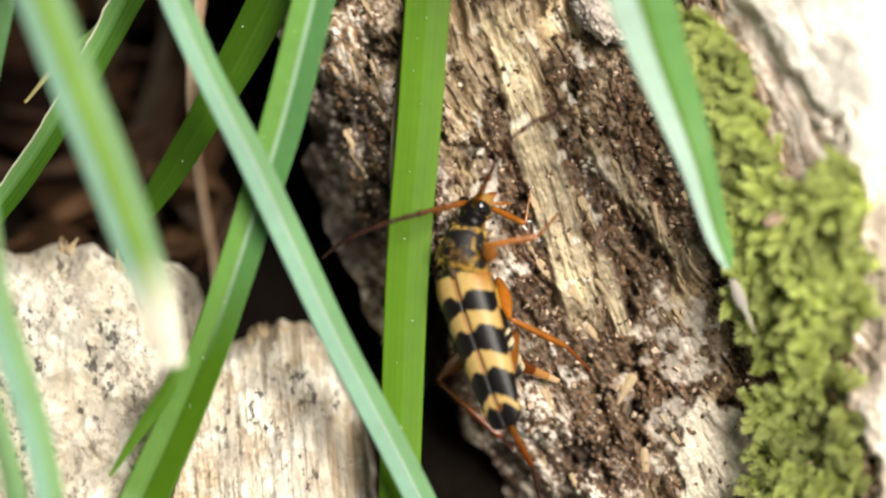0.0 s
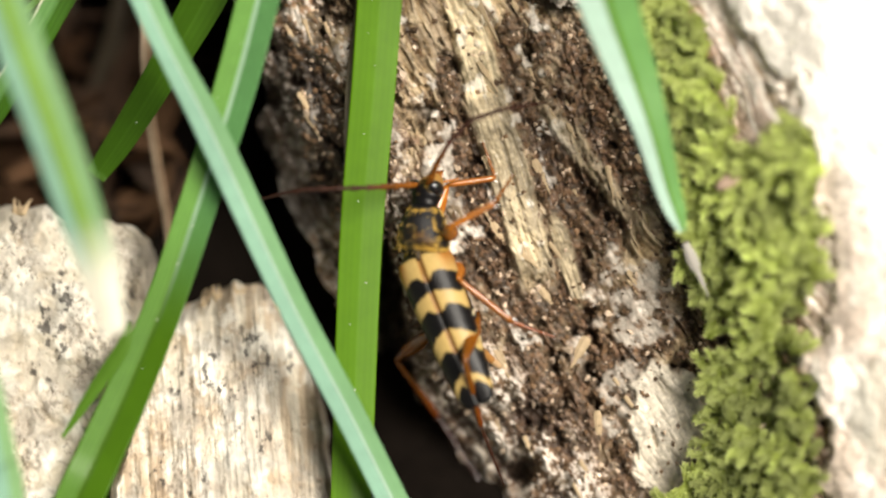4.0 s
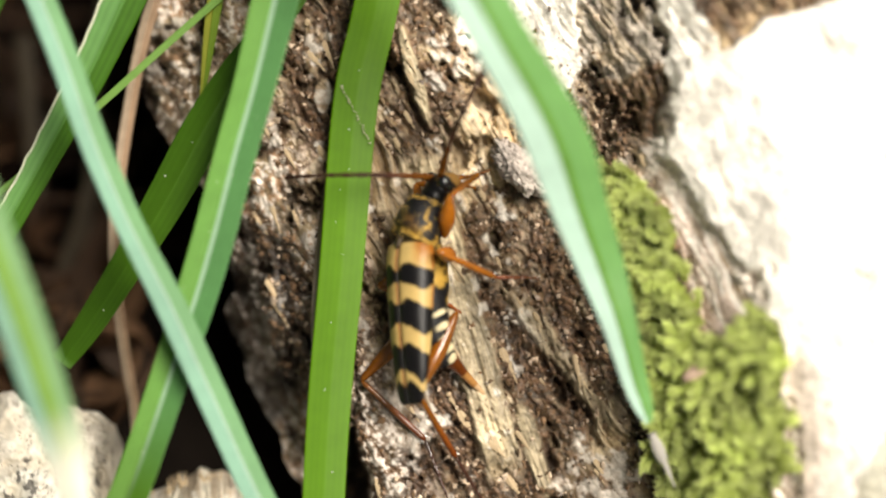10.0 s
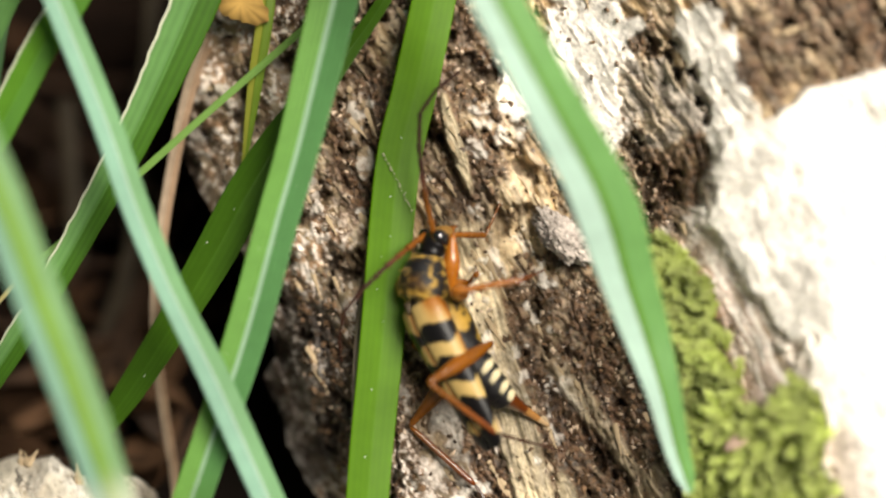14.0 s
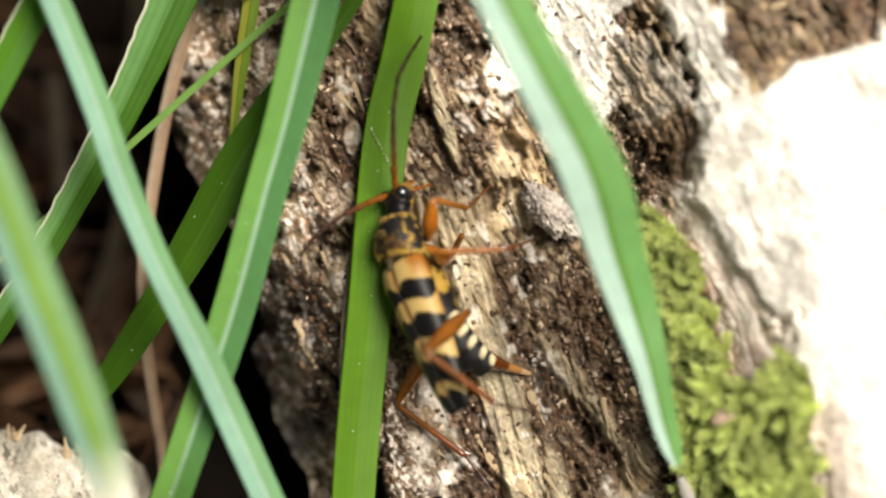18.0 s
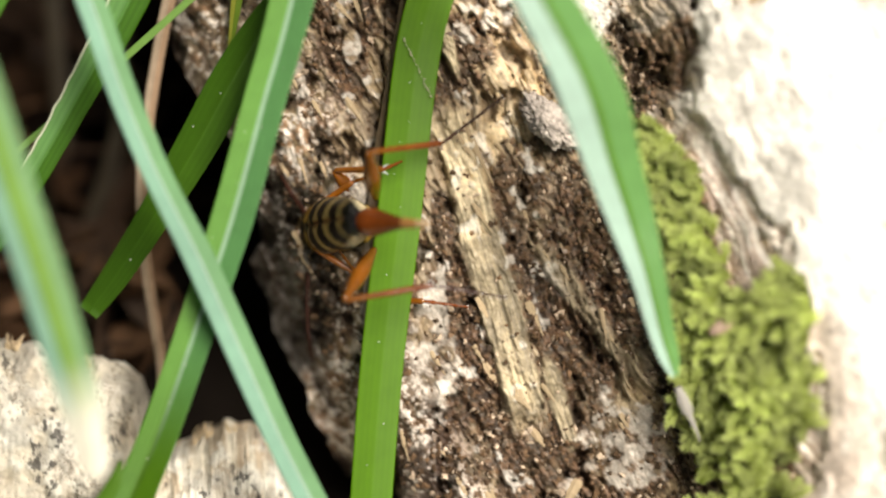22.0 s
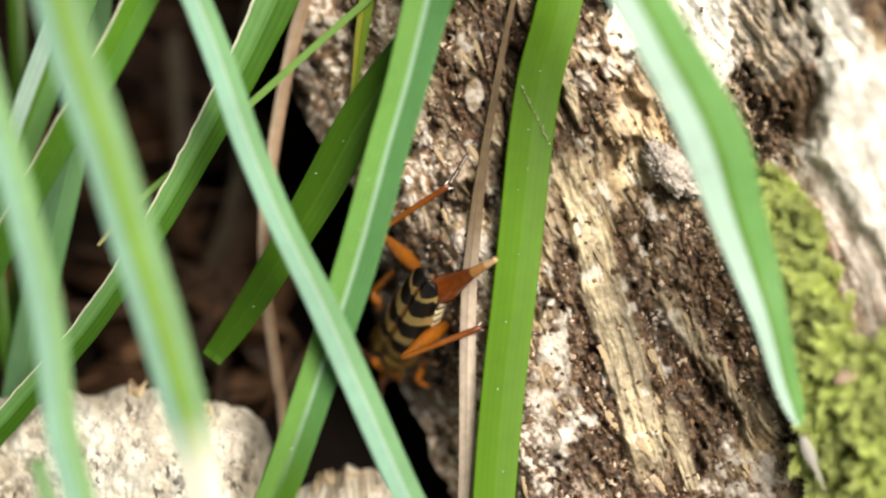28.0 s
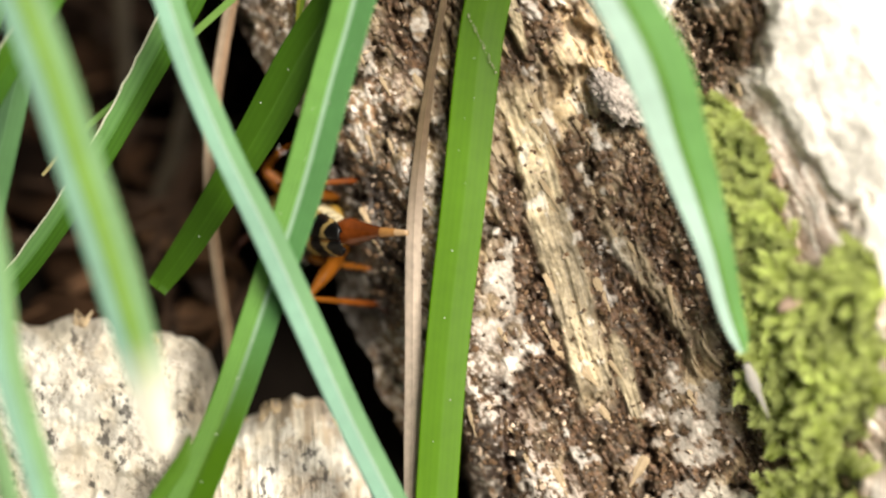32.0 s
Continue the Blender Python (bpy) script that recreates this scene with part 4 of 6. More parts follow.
tail = part("abdomen_tip", tube("abdomen_tip", fine_sections([(0.6, 0.9, 0.8, -0.8), (0, 1.05, 0.92, -0.92), (-0.6, 1.06, 0.90, -0.90), (-1.2, 0.90, 0.78, -0.78), (-2.2, 0.66, 0.55, -0.55), (-3.3, 0.42, 0.37, -0.37), (-5.0, 0.29, 0.25, -0.25), (-6.0, 0.20, 0.16, -0.16)], 34), 18,
                                lambda x, a, y, z: (np.array((0.165, 0.040, 0.007)) + (RED * 0.28 - np.array((0.165, 0.040, 0.007))) * float(ramp(np.array(-x), 0.2, 2.6))) if x > -3.4 else np.array((0.36, 0.17, 0.05)) if x > -4.9 else np.array((0.50, 0.33, 0.18))), LIMB, beetle,
            "orange-red tapered end of the abdomen")


def pronotum_tint(x, a, y, z):
    """Black down with golden rims, a broad golden-orange bloom on each shoulder (hair colour with its sheen painted in)
    and curls of gold on the flanks.
    """
    b = abs(a)
    wob = float(vnoise(np.array(x * 2.1 + 5), np.array(a * 2.4), 9)) - 0.5
    back = float(ramp(np.array(-abs(x - 0.30 - 0.25 * wob)), -0.26, -0.12)) * (1 if 0.2 < b < 1.9 else 0.25)
    front = float(ramp(np.array(-abs(x - 3.1 - 0.3 * wob)), -0.16, -0.07)) * (0.35 + 0.65 * float(vnoise(np.array(x * 2), np.array(a * 5.0), 19) > 0.4))
    flank = float(ramp(np.array(-abs(b - 1.25 - 0.5 * wob - 0.10 * (x - 1.5))), -0.16, -0.07)) * (1 if 0.5 < x < 2.6 else 0)
    low = float(ramp(np.array(-abs(b - 1.95 - 0.5 * wob)), -0.16, -0.06)) * (1 if (x * 0.9 + wob) % 1 > 0.35 else 0.1)
    bloom = float(ramp(np.array(-math.hypot((b - 0.62) / 0.52, (x - 0.75) / 0.85) - 0.5 * wob), -1.0, -0.45))
    bloom *= 0.15 + 0.55 * float(ramp(fbm(np.array(x * 3.2 + 2), np.array(a * 7.0), 27, 3), 0.38, 0.58))
    f = max(back, front * 0.9, flank, low)
    col = BLACK * 1.3 + (np.array((0.46, 0.22, 0.03)) - BLACK) * bloom * 0.28
    return col + (GOLD * 0.8 - col) * f * (0.40 + 0.6 * float(ramp(fbm(np.array(x * 4 + 1), np.array(a * 6.0), 23, 3), 0.40, 0.56)))


pronotum = part("pronotum", tube("pronotum", fine_sections([(-0.15, 1.55, 0.6, -1.5), (0.15, 1.98, 1.05, -1.9), (0.8, 2.0, 1.5, -2.05), (1.7, 1.80, 1.58, -1.95), (2.5, 1.50, 1.40, -1.75),
                                                            (3.05, 1.25, 1.12, -1.45), (3.3, 1.2, 0.98, -1.3), (3.45, 0.85, 0.6, -0.9)], 60), 48, pronotum_tint), HAIR, beetle, "black shield behind the head with golden downy rims")
rs = np.random.RandomState(3)
verts, faces, tints = [], [], []
for q in rs.permutation(len(pronotum.data.vertices))[:2100]:
    vert = pronotum.data.vertices[int(q)]
    gold = float(pronotum.data.attributes["tint"].data[int(q)].color[0])
    if rs.rand() > 0.04 + gold * 1.9 or vert.co.x < 0:
        continue
    p, nrm = np.array(vert.co), np.array(vert.normal)
    way = nrm * 0.45 + np.array((-0.8, 0, 0)) + rs.normal(0, 0.28, 3)
    way = way / np.linalg.norm(way) * rs.uniform(0.25, 0.55) * MM
    across = np.cross(way, nrm)
    across = across / (np.linalg.norm(across) + 1e-12) * 0.022 * MM
    k = len(verts)
    verts += [p + across, p - across, p + nrm * 0.03 * MM, p + way]
    faces += [(k, k + 1, k + 3), (k + 1, k + 2, k + 3), (k + 2, k, k + 3)]
    tints += [np.array((0.52, 0.33, 0.07)) * rs.uniform(0.5, 1.3)] * 4
down = part("down", mesh_of("down", verts, faces, np.array(tints), smooth=False), HAIR, pronotum, "short golden hairs")
down["kind"] = "stuff"
part("scutellum", tube("scutellum", [(0.2, 0.28, 1.18, 0.6), (-0.15, 0.32, 1.30, 0.8), (-0.55, 0.15, 1.33, 0.9), (-0.7, 0.04, 1.32, 1.0)], 12, lambda x, a, y, z: BLACK * 2 + GOLD * 0.06), HAIR, beetle, "small dark scutellum")


def head_tint(x, a, y, z):
    if x < 0.75:
        return BLACK
    f = float(ramp(vnoise(np.array(x * 3.1 + 4), np.array(abs(a) * 2.2), 13), 0.5, 0.6))
    return BLACK + (GOLD - BLACK) * (f if x < 1.5 else 0.35 * f) if x < 2.2 else np.array((0.30, 0.16, 0.04))


head = part("head", tube("head", fine_sections([(-0.2, 0.7, 0.55, -0.75), (0.25, 1.0, 0.74, -0.9), (0.6, 0.98, 0.76, -0.92), (1.0, 1.15, 0.86, -1.0), (1.6, 1.18, 0.80, -1.1), (2.3, 0.85, 0.48, -1.2),
                                                (2.8, 0.52, 0.05, -1.15), (3.05, 0.3, -0.3, -1.0)], 36), 28, head_tint), SHELL, beetle, "black head with yellow marks")
for side in (1, -1):
    bm = bmesh.new()
    bmesh.ops.create_uvsphere(bm, u_segments=20, v_segments=14, radius=0.66 * MM)
    bmesh.ops.transform(bm, matrix=Matrix.Translation((1.62 * MM, side * 0.90 * MM, 0.14 * MM)) @ Matrix.Rotation(radians(20), 4, "Y") @ Matrix.Diagonal((0.9, 0.72, 1.12, 1)), verts=bm.verts)
    for f in bm.faces:
        f.smooth = True
    part("eye", bm, EYE, head, "glossy black compound eye")
    me = limb("mandible", 0.9, 0.20, 0.06, AMBER, BROWN, curve=0.1)
    ob = part("mandible", me, LIMB, head)
    ob.matrix_basis = Matrix.Translation((2.75 * MM, side * 0.3 * MM, -0.75 * MM)) @ Matrix.Rotation(radians(35), 4, "Y") @ Matrix.Rotation(radians(-side * 15), 4, "Z")
    me = limb("palp", 1.3, 0.12, 0.13, AMBER, AMBER * 0.9, joints=3)
    ob = part("palp", me, LIMB, head, "orange feeler of the mouth")
    ob.matrix_basis = Matrix.Translation((2.5 * MM, side * 0.42 * MM, -0.95 * MM)) @ Matrix.Rotation(radians(60), 4, "Y") @ Matrix.Rotation(radians(side * 35), 4, "Z")

# short neck: the head drawn in along the body
head.data.transform(Matrix.Diagonal((0.90, 1.02, 1.02, 1)))
for ob in head.children:
    if ob.name.startswith("eye"):
        ob.data.transform(Matrix.Diagonal((0.90, 1.04, 1.04, 1)))
    else:
        ob.matrix_basis = Matrix.Translation((-0.25 * MM, 0, 0)) @ ob.matrix_basis

LEGS = {  # hip place, thigh, shank and foot lengths in mm
    "fore": ((1.3, 1.15, -1.85), 4.0, 3.6, 2.8),
    "middle": ((-1.2, 1.55, -3.0), 3.9, 5.0, 3.2),
    "hind": ((-5.2, 1.75, -2.9), 6.6, 6.4, 5.6),
}
leg_parts, feeler_parts = {}, {}
for pair, (hip, lf, lt, la) in LEGS.items():
    shade = {"fore": AMBER * 1.1, "middle": AMBER, "hind": AMBER * 0.55}[pair]
    end = {"fore": AMBER * 0.8, "middle": AMBER * 0.7, "hind": RED * 0.42}[pair]
    foot = {"fore": AMBER * 0.6, "middle": RED * 0.6, "hind": BROWN * 0.55}[pair]
    for side in (1, -1):
        leg_parts[pair, side] = (
            part("femur", limb("femur", lf, 0.26, 0.27, shade, shade, bulge=0.36), LIMB, beetle, "orange thigh"),
            part("tibia", limb("tibia", lt, 0.19, 0.24, shade * 0.95, end, bulge=0.03, spur=0.6), LIMB, beetle, "orange to red shank with spurs"),
            part("tarsus", limb("tarsus", la, 0.17, 0.09, foot, foot * 0.8, joints=4, spur=0.35), LIMB, beetle, "jointed foot"))
REACH_OF_FEELER = 2.25
for side in (1, -1):
    feeler_parts[side] = []
    for k in range(6):
        c0, c1 = (AMBER * 0.6, AMBER * 0.4) if k == 0 else (AMBER * 0.35, BROWN * 0.7) if k == 1 else (BROWN * 0.45, BROWN * 0.3)
        r0, r1 = 0.27 - 0.026 * k, 0.25 - 0.028 * k
        name = ("antenna_base", "antenna_joint", "antenna_joint", "antenna_joint", "antenna_joint", "antenna_tip")[k]
        text = ("orange base of the antenna", "brown joint of the antenna", "", "", "", "dark tip of the antenna")[k]
        feeler_parts[side].append(part(name, limb(name, REACH_OF_FEELER, r0, r1, c0, c1, joints=2, curve=0.03), FEELER, beetle, text))


# ---------------------------------------------------------------- loose wood on the log
def log_face(u, v):
    return float(log_detail(np.array([[u]]), np.array([[v]]))[0][0, 0])


def set_on_log(ob, u, v, n, turn, lean=0.0, roll=0.0):
    """Lays a child of the log on its face: +x of the mesh along the picture angle turn."""
    m = Matrix.Translation(slid(u, v, n)) @ Matrix.Rotation(radians(turn), 4, "Z") @ Matrix.Rotation(radians(-lean), 4, "Y") @ Matrix.Rotation(radians(roll), 4, "X")
    m.translation = m.translation * MM
    ob.matrix_basis = PLAN @ m


def slid(u, v, n):
    """Plan point moved along the eye's line of sight to its height, to fit the camera's view."""
    k = (REACH - n) / REACH
    return Vector((EYE_U + (u - EYE_U) * k, EYE_V + (v - EYE_V) * k, n))


rnd = random.Random(11)
SPLINT = material("splinter", 0.8, tint=(0.44, 0.335, 0.21), spec=0.25, bump=0.00005, bump_scale=3000, speck=0.45, speck_scale=2200, stretch=(0.25, 1, 1))
splinters = []
for k in range(8):
    n_seg, w = 9, 1.0
    vs, fs = [], []
    for i in range(n_seg + 1):
        t = i / n_seg
        half = (0.5 + 0.5 * math.sin(math.pi * min(1, t * 1.3 + 0.12))) * (1 - 0.75 * t ** 3) * (0.8 + 0.4 * rnd.random())
        zc = 0.25 * math.sin(t * 2.4 + k) * 0.6
        for y, z in ((-half, zc), (-half * 0.3, zc + 0.55 * half), (half * 0.5, zc + 0.4 * half * rnd.uniform(0.5, 1.3)), (half, zc - 0.1), (0, zc - 0.4)):
            vs.append(((t - 0.5) * 1.0 * MM, y * 0.11 * MM, z * 0.13 * MM))
    fs = grid_faces(n_seg + 1, 5, wrap=True) + [(0, 1, 2, 3, 4), tuple(range(n_seg * 5, n_seg * 5 + 5))[::-1]]
    me = mesh_of("splinter", vs, fs, smooth=False)
    me.materials.append(SPLINT)
    splinters.append(me)
placed = [(13.5, -10.4, 2.6, -118, 2.4), (7.8, -2.0, 3.2, -62, 1.6), (10.7, 2.6, 2.8, -65, 1.4), (15.0, -16.2, 3.0, -85, 1.6), (9.8, -3.6, 2.0, -40, 1.6), (28.9, 33.0, 2.4, 20, 1.3),
          (20.6, 17.6, 1.5, -70, 1.2), (11.2, -6.4, 2.2, -55, 1.5), (6.3, 14.6, 5.0, -62, 1.3), (13.8, -3.0, 4.2, -66, 1.3)]
for k in range(110):
    v = rnd.uniform(-22, 36)
    u = float(edge_u(v)) + rnd.uniform(3, 30)
    if u > 19 and v < 18:
        continue
    placed.append((u, v, rnd.uniform(0.7, 2.8), -61 + rnd.gauss(0, 9), rnd.uniform(0.6, 1.2)))
for u, v, length, turn, fat in placed:
    ob = part("splinter", rnd.choice(splinters), None, log)
    set_on_log(ob, u, v, log_face(u, v) + 0.05, turn, rnd.uniform(-3, 7), rnd.uniform(-30, 30))
    ob.scale = (length, fat * 1.6 + 0.2 * length, fat * 1.5)

sliver_mesh = splinters[2].copy()
sliver_mesh.materials.clear()
sliver = part("wood_sliver", sliver_mesh, material("sliver", 0.8, tint=(0.34, 0.32, 0.29), spec=0.25, bump=0.00003, bump_scale=3000, speck=0.3, speck_scale=1500))
set_on_log(sliver, 22.2, -4.3, log_face(22.2, -4.3) + 3.0, -66, -3)
sliver.scale = (4.2, 3.4, 2.0)
tagged(sliver, "pale dry sliver of wood at the edge of the moss", "wood sliver")

# frayed splinters along the broken rims of the chunks
for chunk_ob, rim_line, depth, many in ((crusty_chunk, ((-34, -0.9), (-30.5, -0.2), (-27, 0.2), (-23.5, -1.2), (-20.2, -1.6), (-18.6, -2.6)), -3.2, 9),
                                        (broken_chunk, ((-16.0, -7.8), (-14.8, -7.0), (-13.0, -6.2), (-11.0, -5.9), (-9.4, -6.4), (-8.0, -8.6), (-6.6, -11.6)), -4.6, 16)):
    for k in range(many):
        u = rnd.uniform(rim_line[0][0], rim_line[-1][0])
        v = float(np.interp(u, [p[0] for p in rim_line], [p[1] for p in rim_line]))
        length, fat = rnd.uniform(0.7, 1.9), rnd.uniform(1.0, 2.4)
        ob = part("splinter", rnd.choice(splinters), None, chunk_ob)
        set_on_log(ob, u, v + 0.1 * length, depth + rnd.uniform(-0.6, 0.8), 90 + rnd.gauss(8, 22), rnd.uniform(-8, 8), rnd.uniform(-40, 40))
        ob.scale = (length, fat * 1.5, fat * 1.5)

# soft brown crumbs that lie in the rotten hollows
CRUMB = material("wood_debris", 0.55, attr=True, spec=0.6, speck=0.4, speck_scale=3000, bump=0.00004, bump_scale=6000, glint=0.18)
rs = np.random.RandomState(5)
N = 17000
cv = rs.uniform(-24, 37, N)
cu = edge_u(cv) + 2.5 + rs.rand(N) * 32
keep = (pale_mask(cu, cv) < 0.2) & (cu < 40)
cu, cv = cu[keep], cv[keep]
ch, ccol = log_detail(cu[:, None], cv[:, None])
ch, dark_wood = ch[:, 0], ccol[:, 0].mean(1)
keep = rs.rand(len(cu)) < np.where(dark_wood < 0.16, 0.85, 0.10)
cu, cv, ch = cu[keep], cv[keep], ch[keep]
octa = np.array(((1, 0, 0), (-1, 0, 0), (0, 1, 0), (0, -1, 0), (0, 0, 1), (0, 0, -1)), float)
tri = np.array(((0, 2, 4), (2, 1, 4), (1, 3, 4), (3, 0, 4), (2, 0, 5), (1, 2, 5), (3, 1, 5), (0, 3, 5)))
verts, faces, tints = [], [], []
for k in range(len(cu)):
    size = 0.07 + 0.24 * rs.rand() ** 2
    body = octa * size * rs.uniform(0.45, 1.3, (1, 3)) + rs.normal(0, 0.25 * size, (6, 3))
    a = rs.rand() * 6.28
    c, s = math.cos(a), math.sin(a)
    body = body @ np.array(((c, s, 0), (-s, c, 0), (0, 0, 1)))
    p = body + np.array((cu[k], cv[k], ch[k] + 0.4 * size))
    verts.append(p)
    faces.append(tri + 6 * k)
    base = np.array((0.125, 0.076, 0.042)) * rs.uniform(0.35, 1.6) if rs.rand() < 0.80 else np.array((0.54, 0.42, 0.31)) * rs.uniform(0.7, 1.35)
    tints.append(np.tile(base, (6, 1)))
verts = np.concatenate(verts)
crumbs = part("wood_debris", mesh_of("wood_debris", plan_xyz(verts[:, 0], verts[:, 1], verts[:, 2]), np.concatenate(faces).tolist(), np.concatenate(tints), smooth=False), CRUMB, log, "dark brown crumbs of rotten wood")
crumbs["kind"] = "stuff"

# ---------------------------------------------------------------- moss
rs = np.random.RandomState(8)
verts, faces, tints = [], [], []


def leaflet(p, way, up, length, width, c0, c1):
    """A small pointed, keeled moss leaf."""
    side = np.cross(way, up)
    side /= np.linalg.norm(side) + 1e-9
    up2 = np.cross(side, way)
    k = 5 * len(verts)
    rowsv = [p, p + way * length * 0.4 + side * width * 0.5 + up2 * length * 0.10, p + way * length * 0.45 + up2 * length * -0.02,
             p + way * length * 0.4 - side * width * 0.5 + up2 * length * 0.10, p + way * length - up2 * length * 0.22]
    verts.append(np.array(rowsv))
    faces.extend([(k, k + 1, k + 2), (k, k + 2, k + 3), (k + 1, k + 4, k + 2), (k + 2, k + 4, k + 3)])
    tints.append(np.array([c0, (c0 + c1) / 2, c0, (c0 + c1) / 2, c1]))


# feathery shoots that overlap like shingles, low ones first
shoots = []
for trial in range(14000):
    u, v = rs.uniform(16, 33), rs.uniform(-26, 18.3)
    m = float(moss_mask(np.array(u), np.array(v)))
    thin = float(ramp(np.array(u + 0.35 * v), 19.5, 23.5) * ramp(np.array(-v), 4.0, 8.0))
    if rs.rand() > m * (1 - 0.60 * thin) or u > 31.0 or any(abs(u - q[0]) < 0.34 and abs(v - q[1]) < 0.40 for q in shoots[-400:]):
        continue
    shoots.append((u, v, thin))
    if len(shoots) > 1500:
        break
for u, v, thin in shoots:
    swell = float(fbm(np.array(u * 0.33), np.array(v * 0.33), 57, 3))
    h = float(log_height(np.array(u), np.array(v))) + 1.5 + 4.2 * (swell - 0.42) + rs.rand() * 0.5
    lead = 175 if v > 3 else -150 if rs.rand() < 0.45 else 55
    ang = radians(rs.normal(lead, 36))
    way = np.array((math.cos(ang), math.sin(ang), rs.uniform(0.5, 1.1)))
    way /= np.linalg.norm(way)
    steps = rs.randint(7, 12)
    p = np.array((u, v, h)) - way * 0.5
    # shoots in hollows and low down are darker: shade in their colour
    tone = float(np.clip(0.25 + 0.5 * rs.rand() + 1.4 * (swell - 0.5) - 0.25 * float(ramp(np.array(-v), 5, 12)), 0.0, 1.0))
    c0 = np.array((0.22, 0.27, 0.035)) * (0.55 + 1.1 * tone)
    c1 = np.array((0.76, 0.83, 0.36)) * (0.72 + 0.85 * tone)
    for k in range(steps):
        f = k / steps
        way = way + np.array((0, -0.02, -0.13)) + rs.normal(0, 0.07, 3)
        way /= np.linalg.norm(way)
        p = p + way * 0.18
        acr = np.cross(way, (0, 0, 1.0))
        acr /= np.linalg.norm(acr) + 1e-9
        wide = math.sin(math.pi * (0.18 + 0.72 * f)) ** 0.7
        for sgn in (-1, 0, 1):
            lw = way * 0.75 + acr * sgn * rs.uniform(0.4, 0.85) + rs.normal(0, 0.12, 3) + np.array((0, 0, 0.30 if sgn else 0.55))
            lw /= np.linalg.norm(lw)
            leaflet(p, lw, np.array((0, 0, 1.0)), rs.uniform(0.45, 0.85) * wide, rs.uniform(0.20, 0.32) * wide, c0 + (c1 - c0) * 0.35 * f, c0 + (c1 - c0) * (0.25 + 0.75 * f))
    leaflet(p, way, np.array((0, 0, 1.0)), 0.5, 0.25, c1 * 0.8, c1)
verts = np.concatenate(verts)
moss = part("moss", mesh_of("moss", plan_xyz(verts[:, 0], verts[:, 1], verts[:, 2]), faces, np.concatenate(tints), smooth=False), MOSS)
tagged(moss, "feathery yellow-green moss growing along the log", "moss", kind="stuff")

# ---------------------------------------------------------------- small scraps on the log
bm = bmesh.new()
bmesh.ops.create_icosphere(bm, subdivisions=5, radius=1.0)
for q in bm.verts:
    d = q.co.copy()
    q.co = Vector((d.x * 1.9, d.y * 0.95, d.z * 0.85)) * (1 + 0.22 * noise.fractal(d * 2.2, 0.8, 2.0, 4) + 0.20 * noise.fractal(d * 14.0, 0.5, 2.0, 4)) * MM
for f in bm.faces:
    f.smooth = True
nub = part("wood_nub", bm, material("nub", 0.9, tint=(0.48, 0.42, 0.375), spec=0.1, bump=0.0002, bump_scale=4200, speck=0.75, speck_scale=3600))
set_on_log(nub, 11.5, 17.1, log_face(11.5, 17.1) + 0.9, -44, 12)
nub.scale = (1.35, 1.3, 1.2)
tagged(nub, "fuzzy grey-brown knob of frayed wood on the log", "wood knob")

bm = bmesh.new()
bmesh.ops.create_uvsphere(bm, u_segments=16, v_segments=10, radius=1.0)
for q in bm.verts:
    q.co = Vector((q.co.x * 1.0 * (1 - 0.2 * q.co.x), q.co.y * 0.5, q.co.z * 0.42)) * MM
for f in bm.faces:
    f.smooth = True
seed = part("seed", bm, material("seed", 0.6, tint=(0.50, 0.36, 0.27), bump=0.00004, bump_scale=4000, speck=0.3, speck_scale=1500))
set_on_log(seed, 24.6, 2.3, log_face(24.6, 2.3) + 2.2, 35, 10)
tagged(seed, "small pinkish-brown husk caught in the moss", "seed husk")


def scrap(name, outline, col, mat, turn, place, label, cat, bend=0.25):
    """A small bent flake with a ragged rim and thickness."""
    vs, fs = [], []
    for z in (0.0, -0.12):
        vs.append((0, 0, z * MM))
        for x, y in outline:
            vs.append((x * MM, y * MM, (z + bend * (x * x * 0.15 - y * 0.2)) * MM))
    n = len(outline)
    for k in range(n):
        a, b = 1 + k, 1 + (k + 1) % n
        fs += [(0, a, b), (n + 1, n + 1 + b, n + 1 + a), (a, n + 1 + a, n + 1 + b, b)]
    ob = part(name, mesh_of(name, vs, fs, np.array(([col] + [tuple(c * (0.35 + 0.5 * abs(math.sin(2.3 * k))) for c in col) for k in range(n)]) * 2)), mat)
    set_on_log(ob, *place, turn)
    return tagged(ob, label, cat)


ragged = [(2.0 * math.cos(a) * (1 + 0.22 * math.sin(2 * a + 1) + 0.06 * math.sin(11 * a)), 1.5 * math.sin(a) * (1 + 0.12 * math.cos(3 * a) + 0.08 * math.sin(13 * a))) for a in [k * math.pi / 18 for k in range(36)]]
scrap("leaf_scrap", ragged, (0.50, 0.31, 0.09), LITTER, -40, (-12.5, 34.2, 1.5), "torn yellow-orange scrap of dead leaf on the log", "leaf scrap")

# ---------------------------------------------------------------- dead leaves and twigs on the soil
rnd = random.Random(23)


